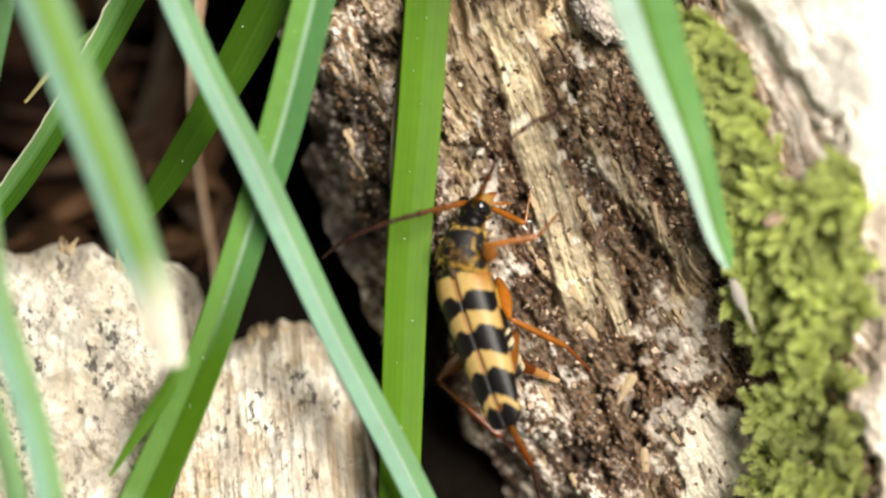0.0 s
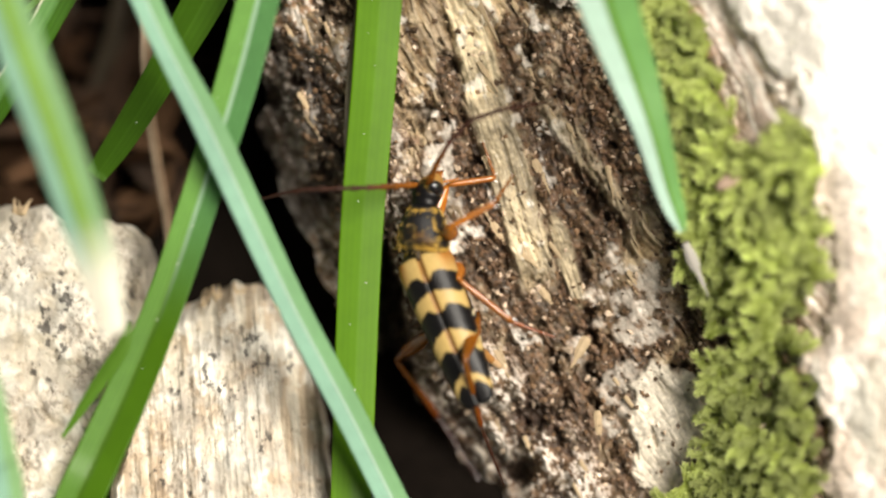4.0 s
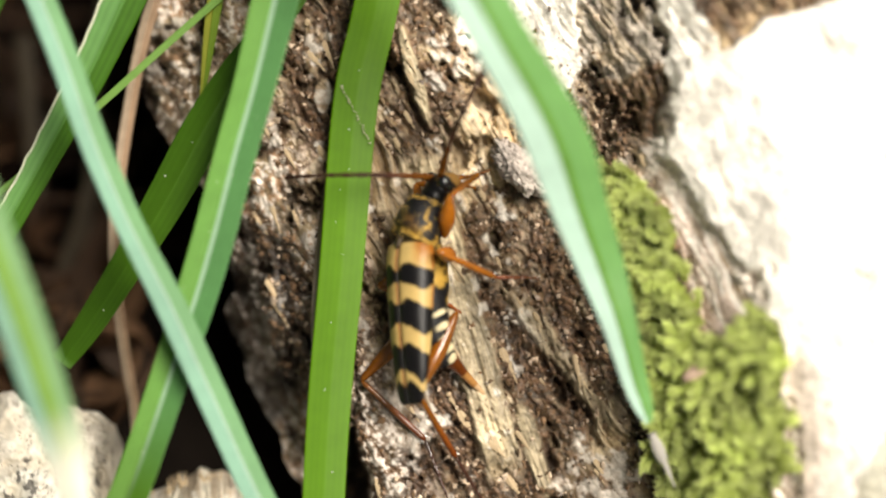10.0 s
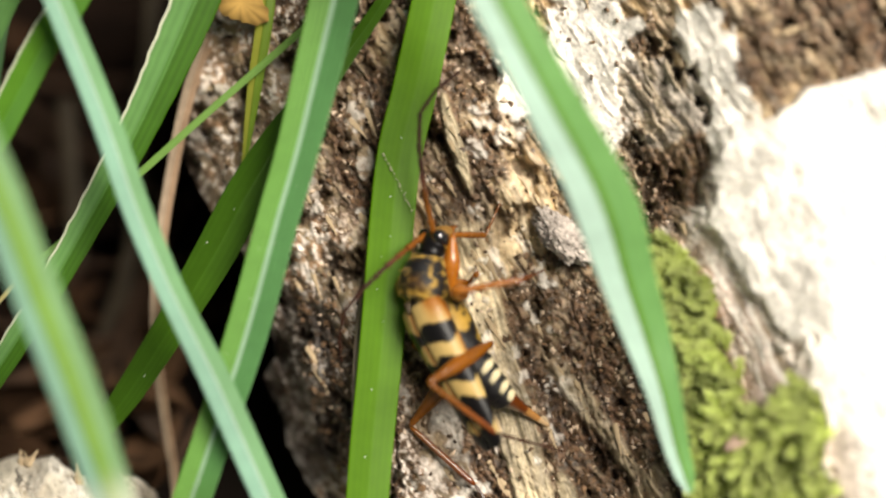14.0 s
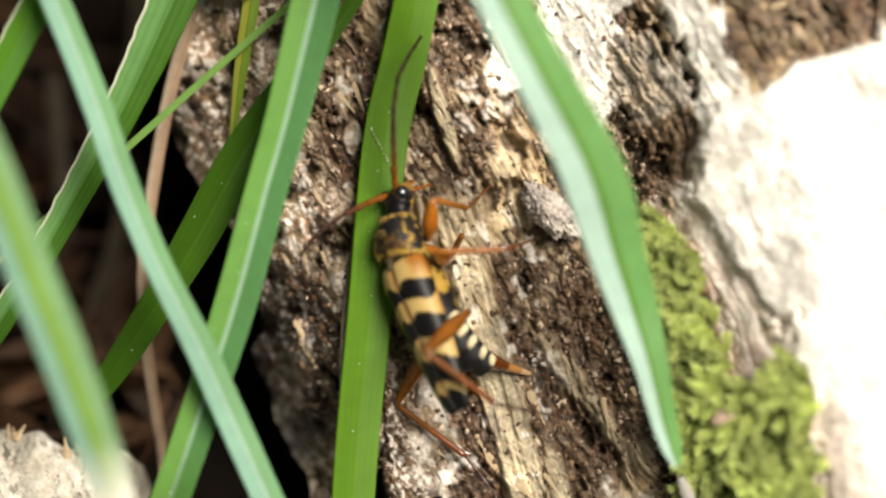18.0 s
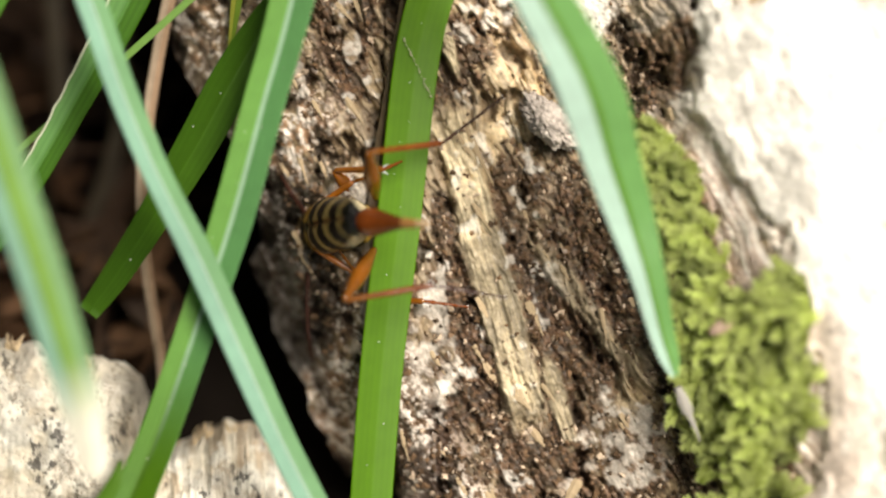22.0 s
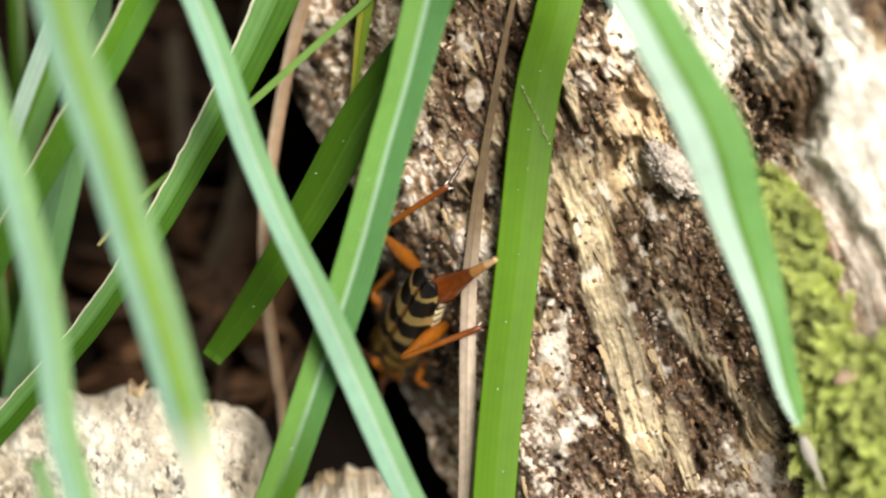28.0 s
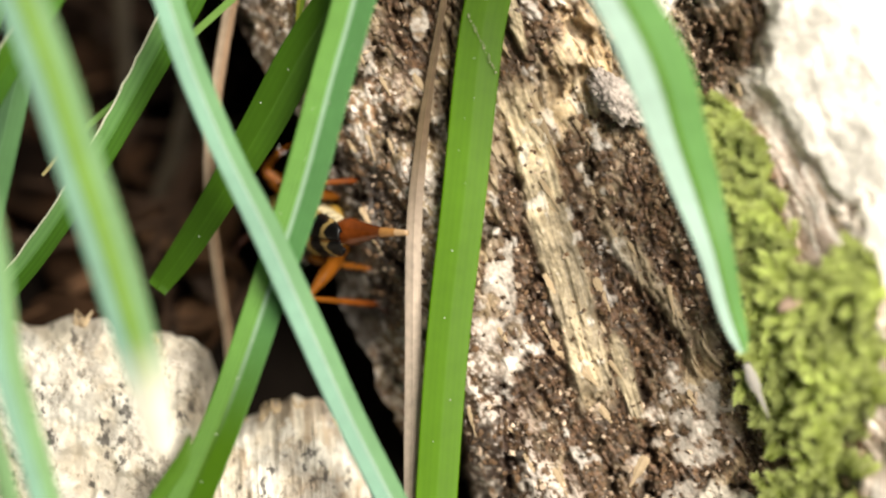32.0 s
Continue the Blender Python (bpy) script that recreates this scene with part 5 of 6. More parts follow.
def dead_leaf_mesh(k):
    r = random.Random(100 + k)
    L, W = 17, 9
    length, width = r.uniform(7, 15), r.uniform(3.5, 7)
    curl, twist = r.uniform(-0.9, 1.2), r.uniform(-0.5, 0.5)
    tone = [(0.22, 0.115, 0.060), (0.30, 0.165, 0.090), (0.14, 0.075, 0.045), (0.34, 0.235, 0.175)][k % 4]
    top, low, tint = [], [], []
    for i in range(L + 1):
        t = i / L
        half = width * 0.5 * math.sin(math.pi * t ** 0.8) ** 0.75 * (1 + 0.12 * math.sin(9 * t + k)) + 0.15
        for j in range(W + 1):
            s = 2 * j / W - 1
            x = (t - 0.5) * length
            y = s * half
            z = curl * width * 0.22 * s * s * (1 - 0.5 * t) + 1.3 * math.sin(2.5 * t + twist * 3 * s + k) + 0.5 * noise.noise((x * 0.4, y * 0.4, k)) + 0.25 * abs(math.sin((t * 7 + abs(s) * 2.0) * math.pi))* 0.5
            top.append((x * MM, y * MM, z * MM))
            low.append((x * MM, y * MM, (z - 0.22) * MM))
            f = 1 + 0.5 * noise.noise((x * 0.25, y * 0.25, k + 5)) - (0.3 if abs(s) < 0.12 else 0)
            # these factors put the shade behind the grass into the leaf colours
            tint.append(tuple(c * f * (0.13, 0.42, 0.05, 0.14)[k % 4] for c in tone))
    nv = len(top)
    fs = grid_faces(L + 1, W + 1)
    fs = fs + [tuple(nv + q for q in f[::-1]) for f in fs]
    rim = [i * (W + 1) for i in range(L + 1)] + [L * (W + 1) + j for j in range(1, W + 1)] + [i * (W + 1) + W for i in range(L - 1, -1, -1)] + [j for j in range(W - 1, 0, -1)]
    for a, b in zip(rim, rim[1:] + rim[:1]):
        fs.append((a, b, nv + b, nv + a))
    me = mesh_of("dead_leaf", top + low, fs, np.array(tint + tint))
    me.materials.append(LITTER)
    return me


leaf_kinds = []
for k in range(10):
    ob = part("dead_leaf", dead_leaf_mesh(k), None)
    tone = ("crumpled red-brown", "dry tan", "shade-darkened brown", "pale pinkish-brown")[k % 4]
    tagged(ob, f"{tone} dead leaf lying on the soil", "dead leaf", group="leaf litter")
    leaf_kinds.append(ob)
spots = []
for k in range(130):
    x, y = rnd.uniform(-56, 10), rnd.uniform(-6, 78)
    if x > -19 - 0.05 * y and y < 60:
        x = rnd.uniform(-58, -20)
    spots.append((x, y))
for k, (x, y) in enumerate(spots):
    z = 1.8 + 3.2 * rnd.random()
    m = Matrix.Translation((x * MM, y * MM, z * MM)) @ Matrix.Rotation(rnd.uniform(0, 6.28), 4, "Z") @ Matrix.Rotation(rnd.gauss(0, 0.35), 4, "X") @ Matrix.Rotation(rnd.gauss(0, 0.3), 4, "Y")
    if k < 10:
        leaf_kinds[k].matrix_basis = m
    else:
        # farther back mostly the darkest kinds, for the shade there
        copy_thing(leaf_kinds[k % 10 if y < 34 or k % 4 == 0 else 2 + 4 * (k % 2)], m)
TWIG = material("twig", 0.85, tint=(0.042, 0.025, 0.016), spec=0.08, bump=0.0001, bump_scale=1500, speck=0.4, speck_scale=900, stretch=(0.3, 1, 1))
for k in range(22):
    length, r = rnd.uniform(14, 34), rnd.uniform(0.25, 0.7)
    bm = bmesh.new()
    prev = None
    bow = rnd.uniform(-2.5, 2.5)
    for i in range(13):
        t = i / 12
        rr = r * (1 - 0.5 * t) * (1 + 0.15 * math.sin(i * 1.9 + k))
        ring = [bm.verts.new(Vector(((t - 0.5) * length, bow * math.sin(math.pi * t) + rr * math.cos(a), rr * math.sin(a))) * MM) for a in [q * math.pi / 4 for q in range(8)]]
        if prev:
            for q in range(8):
                bm.faces.new((prev[q], prev[(q + 1) % 8], ring[(q + 1) % 8], ring[q])).smooth = True
        else:
            bm.faces.new(ring[::-1])
        prev = ring
    bm.faces.new(prev)
    ob = part("twig", bm, TWIG)
    x, y = rnd.uniform(-52, -12), rnd.uniform(0, 70)
    ob.matrix_basis = Matrix.Translation((x * MM, y * MM, (4.5 + rnd.random() * 2) * MM)) @ Matrix.Rotation(rnd.uniform(0, 3.14), 4, "Z") @ Matrix.Rotation(rnd.gauss(0, 0.12), 4, "Y")
    tagged(ob, "thin brown twig lying across the dead leaves", "twig", group="twigs in the litter")
# withered stalks that stand in the litter behind the blades
for pts in ([mp(300, 40, -20, 26), mp(285, 110, -20, 26), mp(262, 180, -21, 24)], [mp(175, -200, -24, 30), mp(190, -40, -24, 28), mp(200, 90, -24, 26), mp(190, 130, -24, 24)],
            [mp(330, -400, -20, 30), mp(322, -300, -20, 28), mp(312, -200, -21, 24)]):
    grass_blade(pts, (0.055, 0.042, 0.026), (0.040, 0.030, 0.018), fold=0.4, veins=3, seed=31, mat=DRY, name="dry_stem", label="withered grey-brown stalk standing in the litter", category="dry stem")

# a chewed scar across the upright blade
rs = np.random.RandomState(4)
line = [((741 + 50 * t - 784) / 24 + rs.normal(0, 0.05), (441 + 113 - 97 * t) / 24 + rs.normal(0, 0.05)) for t in np.linspace(0, 1, 26)]
verts, faces = [], []
for k, (u, v) in enumerate(line):
    r = 0.035 + 0.055 * rs.rand()
    for x, y, z in octa:
        verts.append((u + x * r * 1.3, v + y * r, 3.02 + z * 0.06))
    faces.extend((tri + 6 * k).tolist())
verts = np.array(verts)
part("scar", mesh_of("scar", plan_xyz(verts[:, 0], verts[:, 1], verts[:, 2]), faces, np.tile(np.array((0.50, 0.46, 0.33)), (len(verts), 1)), smooth=False), DRY, upright, "pale chewed scar across the blade")

# pale dust specks on the blades that stand in the light
for blade, spots in ((upright, [(760, 30), (728, 135), (722, 300), (712, 420), (738, 60), (745, 180), (730, 560), (700, 640), (712, 760), (690, 800), (770, -150), (752, -40)]),
                     (folded, [(520, 60), (548, 40), (470, 330), (448, 380), (462, 250), (505, 150), (420, 470), (392, 540), (355, 640), (330, 720), (600, -180), (590, -60)]),
                     (shaded, [(432, 39), (317, 291), (480, -20), (390, 160)])):
    co = np.array([q.co for q in blade.data.vertices])
    verts, faces = [], []
    for k, (x, y) in enumerate(spots):
        p0 = plan_xyz(np.array([(x - 784) / 24]), np.array([(441 - y) / 24]), np.array([4.0]))[0]
        eye = np.array(at(EYE_U, EYE_V, REACH))
        ray = (p0 - eye) / np.linalg.norm(p0 - eye)
        rel = co - eye
        off = np.linalg.norm(rel - (rel @ ray)[:, None] * ray, axis=1)
        near = co[np.argsort(off)[:6]]
        near = near[np.argmin(np.linalg.norm(near - eye, axis=1))]
        r = (0.05 + 0.05 * rs.rand()) * MM
        verts.append(near + octa * r * rs.uniform(0.6, 1.2, (1, 3)))
        faces.extend((tri + 6 * k).tolist())
    dust = part("dust", mesh_of("dust", np.concatenate(verts), faces, np.tile(np.array((0.62, 0.66, 0.55)), (6 * len(spots), 1)), smooth=False), DRY, blade, "pale dust specks")
    dust["kind"] = "stuff"


# ---------------------------------------------------------------- what moves
BODY_BASE = (  # seconds, wing-case base u v
    (0, 1.09, -1.57), (2, 1.09, -1.57), (4, 1.74, -3.1), (4.5, 1.74, -3.1), (6.5, 2.24, 0.46), (7, 2.5, 2.76), (8, 3.26, 4.52), (9, 3.54, 9.41),
    (10, 3.28, 11.81), (11, 1.82, 13.02), (12, 1.68, 12.55), (13, 0.83, 12.31), (14, 0.83, 12.31), (15, 0.79, 12.08), (18, 0.38, 13.38), (19, 1.58, 15.78),
    (20, 1.08, 16), (20.5, 0.3, 15), (21, -2.91, 9.88), (21.5, -4.06, 10.2), (22, -5.22, 9.1), (23, -6.1, 9.98), (24, -8.69, 9), (24.5, -8.85, 7.47),
    (25, -9.55, 5.35), (25.5, -8.28, 5.03), (27.5, -8.85, 4.92), (28, -8.54, 3.87), (29, -11.43, 4.48), (30, -12.86, 5.72), (31, -12.75, 7), (32, -12.8, 7.54))
BODY_END = (  # seconds, wing-case end u v
    (0, 4.72, -12.71), (1, 4.72, -12.71), (2, 5.9, -12.32), (4, 5.82, -13.18), (4.5, 5.82, -13.18), (6.5, 4.63, -10.7), (7, 3.6, -9.57), (8, 2.9, -7.29), (9, 3.49, -3.18),
    (10, 3.71, -0.14), (11, 4.69, 1.1), (12, 5.76, 1.98), (13, 6.78, 1.56), (14, 6.78, 1.56), (15, 6.42, 1.54), (18, 4.68, 3.44), (19, 4.56, 4.79),
    (20, 6.43, 5.24), (20.5, 6.48, 4.88), (21, 6.94, 5.02), (21.5, 2.53, 9.55), (22, -2.31, 9.73), (23, -1.51, 9.56), (24, -4.81, 8.94), (24.5, -5.73, 10.1),
    (25, -6.43, 8.24), (25.5, -4.88, 8.71), (27.5, -5.52, 9.77), (28, -5.71, 8.92), (29, -8.66, 8.19), (30, -9.33, 6.4), (31, -8.59, 7.36), (32, -7.9, 6.49))
BODY_HEAD = (  # seconds, head u v
    (0, 2.33, 3.58), (2, 2.35, 3.6), (4, 2.05, 1.65), (4.5, 1.97, 1.67), (6.5, 4.47, 4.38), (7, 6.05, 6.35), (8, 5.79, 7.8), (9, 6.08, 12.59),
    (10, 5.21, 15.77), (11, 2.88, 17), (12, 1.87, 17.3), (13, 1.8, 16.21), (14, 1.75, 16.33), (15, 0.91, 16.4), (18, 0.16, 16.3), (19, 1.77, 18.83),
    (20, 0.62, 17.89), (20.5, -0.39, 17.51), (21, -4.32, 11.24), (21.5, -4.77, 10.44), (22, -5.76, 9.01), (23, -6.73, 10.06), (24, -10.24, 9.03), (24.5, -10.1, 6.42),
    (25, -10.8, 4.2), (25.5, -9.64, 3.56), (27.5, -10.19, 2.98), (28, -9.67, 1.85), (29, -12.54, 3), (30, -14.28, 5.45), (31, -14.41, 6.86), (32, -14.75, 7.96))
BODY_ROLL = (  # seconds, height of the wing-case base, roll
    (0, 4.2, 22), (2, 4.2, 15), (4, 4.2, 12), (4.5, 4.2, 12), (6.5, 4.2, 34), (7, 4.2, 40), (8, 4.2, 42), (9, 4.2, 45),
    (10, 4.2, 46), (11, 4.4, 41), (12, 4.8, 42), (13, 5.0, 52), (14, 5.0, 52), (15, 5.0, 52), (18, 5.0, 44), (19, 4.6, 26),
    (20, 4.6, 12), (20.5, 5, 10), (20.8, 6.5, 4), (21, 6.8, 0), (21.25, 4.5, 0), (21.5, 1.5, 0), (22, -1.5, -12), (23, -1.5, -4), (24, -4, 6), (24.5, -6, -20),
    (25, -6.5, -22), (25.5, -6.5, -25), (27.5, -7, -28), (28, -7, -28), (29, -8.5, -15), (30, -9, 10), (31, -9, 20), (32, -9, 28))
# seconds, u v of the joints of the legs and feelers
KNEE_HIND_RIGHT = (
    (0, 4.14, -11.33), (2, 4.14, -11.33), (4, 4.93, -10.46), (7, 3.69, -7.51), (8, 4.15, -6.72), (9, 2.65, -0.26), (10, 4, 0.56), (11, 3.34, 4.51),
    (12, 2.94, 7.18), (13, 1.71, 6.34), (14, 1.71, 6.34), (15, 1.89, 5.37), (18, 2.36, 6.75), (19, 3.57, 8.02), (20, 3.62, 11.88),
    (20.5, 3.57, 11.23), (21, 2.21, 9.33), (21.5, -2.89, 15.59), (22, -1.68, 14.45), (23, -1.17, 14.32), (24, -4.17, 13.04), (25, -8.16, 11.53),
    (28, -9.82, 12.1), (29, -9.65, 12.44), (30, -10.24, 10.98), (32, -13.05, 10.25))
ANKLE_HIND_RIGHT = (
    (0, 6.73, -16.61), (2, 6.73, -16.61), (4, 6.42, -16.54), (7, 6.9, -12.32), (8, 6.81, -12.15), (9, 6.43, -4.5), (10, 6.96, -4.42),
    (11, 7.84, -0.01), (12, 9.45, 3.1), (13, 6.88, 2.53), (14, 6.88, 2.53), (15, 6.92, 2.52), (18, 7.74, 2.86), (19, 7.59, 3.2), (20, 8.75, 8.54),
    (20.5, 8.41, 7.88), (21, 8.37, 7.54), (21.5, 3.27, 15.94), (22, 3.72, 15.58), (23, 4.02, 15.44), (24, 1.65, 14.3), (25, -2.89, 13.45),
    (28, -5.41, 15.26), (29, -5.87, 15.75), (30, -6.52, 12.7), (32, -8.55, 10.74))
TOE_HIND_RIGHT = (
    (0, 7.58, -20.48), (2, 7.58, -20.48), (4, 8.12, -20.75), (7, 10.35, -17.14), (8, 9.13, -15.71), (9, 10.08, -8.57), (10, 8.64, -7.11),
    (11, 12.24, -2.88), (12, 13.21, 1.68), (13, 11.89, 1.26), (14, 11.89, 1.26), (15, 12.77, 1.55), (18, 12.76, 1.88), (19, 12.41, 1.48),
    (20, 13.14, 7.47), (20.5, 13.63, 7.49), (21, 13.58, 7.53), (21.5, 8.76, 20.49), (22, 8.46, 19.2), (23, 8.94, 20.53), (24, 7.2, 19.06),
    (25, -0.42, 15.28), (28, -2.24, 20.45), (29, -3.83, 18.57), (30, -3.42, 14.83), (32, -3.85, 14.14))
KNEE_HIND_LEFT = (
    (0, 0.25, -9.49), (2, 0.25, -9.49), (4, -0.08, -11.52), (7, 2.57, -8.98), (8, -1.38, -0.9), (9, 1.71, -2.98), (10, 1.15, 2.82), (11, 1.87, 1.8),
    (12, 1.75, 2.18), (13, 0.63, 3.29), (14, 0.63, 3.29), (15, 0.89, 2.45), (18, 0.58, 3.19), (19, 2.59, 3.85), (20, 1.8, 4.91), (20.5, 1.79, 4.75),
    (21, 0.52, 2.85), (21.5, 2.4, 4.63), (22, -3.31, 3.8), (23, -2.89, 4.62), (24, -8.18, 3.6), (25, -8.54, 1.83), (28, -7.99, 2.96),
    (29, -8.58, 3.07), (30, -10.09, 1.18), (32, -10.84, 2.16))
ANKLE_HIND_LEFT = (
    (0, 4.85, -14.39), (2, 4.85, -14.39), (4, 2.65, -14.87), (7, 5.09, -11.91), (8, 0.51, -4.23), (9, 3.05, -5.47), (10, 4.65, -2.98),
    (11, 5.17, -3.36), (12, 5.14, -2.98), (13, 5.26, -1.22), (14, 5.26, -1.22), (15, 5.51, -1.44), (18, 5.08, -0.7), (19, 6.81, -0.67),
    (20, 6.35, 1.02), (20.5, 6.42, 1.28), (21, 6.18, 0.23), (21.5, 7.24, 1.36), (22, 3.26, 4.94), (23, 3.76, 5.64), (24, -3.19, 4.31),
    (25, -3.76, 2.54), (28, -2.4, 5.23), (29, -4.23, 5.23), (30, -6.13, 1.16), (32, -6.66, 1.6))
TOE_HIND_LEFT = (
    (0, 6.73, -16.28), (2, 6.73, -16.28), (4, 3.7, -16.13), (7, 6.57, -14.63), (8, 1.35, -5.69), (9, 3.11, -7.35), (10, 5.72, -5.88),
    (11, 6.02, -5.43), (12, 6, -4.63), (13, 6.52, -3.07), (14, 6.52, -3.07), (15, 7.83, -3.9), (18, 7.83, -3.99), (19, 8.31, -3.76), (20, 8.69, -2.9),
    (20.5, 8.55, -2.42), (21, 9.77, -3.88), (21.5, 9.83, -4.43), (22, 8.69, 4.07), (23, 8.79, 3.64), (24, 2.44, 3.36), (25, -2.08, 1.74),
    (28, 3.23, 4.7), (29, -1.74, 6.1), (30, -3.81, 0.03), (32, -3.93, -0.03))
KNEE_MIDDLE_RIGHT = (
    (0, 4.84, -4.97), (2, 4.84, -4.97), (4, 4.49, -4.8), (7, 6.09, -2.07), (8, 6.13, -1.7), (9, 4.99, 5.58), (10, 5.38, 10.9), (11, 2.83, 13.67),
    (12, 3.69, 14.06), (13, 3.42, 12.89), (14, 3.42, 12.89), (15, 2.84, 12.67), (18, 3.02, 13.92), (19, 3.34, 16.23), (20, 3.02, 16.38),
    (20.5, 2.65, 17.68), (21, 0.54, 15.76), (21.5, -0.05, 15.09), (22, -4.29, 13.24), (23, -4.93, 14.76), (24, -6.7, 14.75), (25, -8.28, 11.2),
    (28, -6.87, 10.36), (29, -9.13, 11.19), (30, -11.26, 9.5), (32, -12.23, 11.52))
ANKLE_MIDDLE_RIGHT = (
    (0, 9.23, -7.39), (2, 9.23, -7.39), (4, 9.53, -8.98), (7, 9.24, -6.23), (8, 8.86, -5.66), (9, 9.39, 3.11), (10, 9.77, 9.14), (11, 8.12, 14.35),
    (12, 8.7, 14.34), (13, 8.62, 14), (14, 8.62, 14), (15, 8.04, 13.7), (18, 8.65, 14.33), (19, 8.06, 15.29), (20, 8.04, 15.4), (20.5, 6.59, 18.78),
    (21, 4.9, 16.54), (21.5, 3.27, 16.23), (22, -0.62, 13.34), (23, -0.96, 14.11), (24, -2.56, 16.61), (25, -4.36, 14.18), (28, -4.64, 14.15),
    (29, -7.51, 14.55), (30, -8.79, 11.21), (32, -10.59, 13.21))
TOE_MIDDLE_RIGHT = (
    (0, 11.03, -9.23), (2, 11.03, -9.23), (4, 11.83, -9.39), (7, 10.3, -8.74), (8, 10.13, -9.01), (9, 12.52, 2.08), (10, 12.9, 9.08),
    (11, 9.99, 15.33), (12, 10.36, 15.19), (13, 10.28, 14.77), (14, 10.28, 14.77), (15, 9.9, 14.64), (18, 10.51, 15.19), (19, 9.94, 15.61),
    (20, 10.12, 15.77), (20.5, 9.89, 22.18), (21, 7.58, 19.42), (21.5, 7.18, 19.92), (22, 0.2, 13.86), (23, 0.28, 14.34), (24, -0.31, 19.15),
    (25, -3.35, 15.86), (28, -3.22, 16.68), (29, -6.71, 16.65), (30, -7.14, 12.48), (32, -9.35, 14.06))
KNEE_MIDDLE_LEFT = (
    (0, 1.5, -4.26), (2, 1.5, -4.26), (4, 2.2, -5.9), (7, 2.91, 0.01), (8, 3.61, 1.83), (9, 3.74, 6.41), (10, 3.1, 9.5), (11, 2.53, 10.33),
    (12, 1.86, 10.29), (13, 1.38, 9.95), (14, 1.38, 9.95), (15, 1.01, 9.32), (18, 0.56, 10.89), (19, 1.62, 13.62), (20, -1.26, 9.23),
    (20.5, -0.27, 9.3), (21, -2.56, 5.6), (21.5, -3.44, 5.17), (22, -1.71, 2.58), (23, -5.31, 4.66), (24, -4.63, 3.03), (25, -6.24, 1.66),
    (28, -7.65, 0.13), (29, -8.88, -3.82), (30, -11.15, 1.99), (32, -10.68, 4.87))
ANKLE_MIDDLE_LEFT = (
    (0, 3.59, -6.35), (2, 3.59, -6.35), (4, 4.3, -7.99), (7, 5, -2.07), (8, 5.7, -0.24), (9, 5.83, 4.34), (10, 5.2, 7.44), (11, 4.64, 8.27),
    (12, 3.97, 8.23), (13, 3.48, 7.9), (14, 3.48, 7.9), (15, 3.11, 7.26), (18, 2.67, 8.83), (19, 3.73, 11.56), (20, 0.83, 8.64), (20.5, 2.17, 7.46),
    (21, -0.13, 4.3), (21.5, 0.53, 4.18), (22, 2.02, 3.8), (23, -4.45, 3.34), (24, -2.13, 2.99), (25, -3.75, 1.71), (28, -2.29, -0.81),
    (29, -4.33, -1.66), (30, -8.63, 1.2), (32, -7.96, 4.5))
TOE_MIDDLE_LEFT = (
    (0, 5.26, -7.19), (2, 5.26, -7.19), (4, 5.97, -8.82), (7, 6.68, -2.9), (8, 7.38, -1.07), (9, 7.51, 3.51), (10, 6.87, 6.62), (11, 6.31, 7.45),
    (12, 5.65, 7.42), (13, 5.16, 7.08), (14, 5.16, 7.08), (15, 4.79, 6.45), (18, 4.35, 8.02), (19, 5.41, 10.75), (20, 2.51, 7.83), (20.5, 3.84, 6.65),
    (21, 1.96, 3.91), (21.5, 3, 5.89), (22, 5.99, 3.32), (23, -2.44, 2.21), (24, 2.27, 1.28), (25, -2.08, 1.32), (28, -1.46, -1.21),
    (29, -3.07, -2.05), (30, -6.95, 0.81), (32, -6.9, 3.68))
KNEE_FORE_RIGHT = (
    (0, 3.25, 0.38), (2, 3.25, 0.38), (4, 3.85, -1.05), (7, 6.06, 3.56), (8, 6.1, 4.35), (9, 6.43, 9.76), (10, 6.18, 14.95), (11, 3.93, 16.6),
    (12, 3.24, 16.77), (13, 3.37, 17.69), (14, 3.37, 17.69), (15, 3.32, 17.18), (18, 2.76, 17.8), (19, 3.13, 19.27), (20, 2.84, 19.93),
    (20.5, 2.75, 19.35), (21, -1.89, 16.35), (21.5, -2.94, 13.72), (22, -5.57, 10.43), (23, -6.77, 12.56), (24, -8.51, 10.88), (25, -9.68, 7.84),
    (28, -10.37, 7.59), (29, -11.17, 8.24), (30, -11.23, 7), (32, -14.32, 11.49))
ANKLE_FORE_RIGHT = (
    (0, 7.55, 0.96), (2, 7.55, 0.96), (4, 7.39, 0.63), (7, 10.42, 5.54), (8, 10.26, 6.24), (9, 9.75, 11.32), (10, 8.46, 16.85), (11, 6.02, 16.29),
    (12, 5.95, 17.43), (13, 5.87, 17.3), (14, 5.87, 17.3), (15, 6.12, 16.89), (18, 5.48, 17.42), (19, 6.11, 21.2), (20, 6.08, 21.23),
    (20.5, 6.14, 21.28), (21, 0.28, 18.89), (21.5, -1.28, 14.16), (22, -3.93, 11.71), (23, -5.12, 13.42), (24, -6.86, 11.74), (25, -8.04, 9.53),
    (28, -8.73, 9.28), (29, -9.95, 10.35), (30, -10, 8.69), (32, -13.09, 12.75))
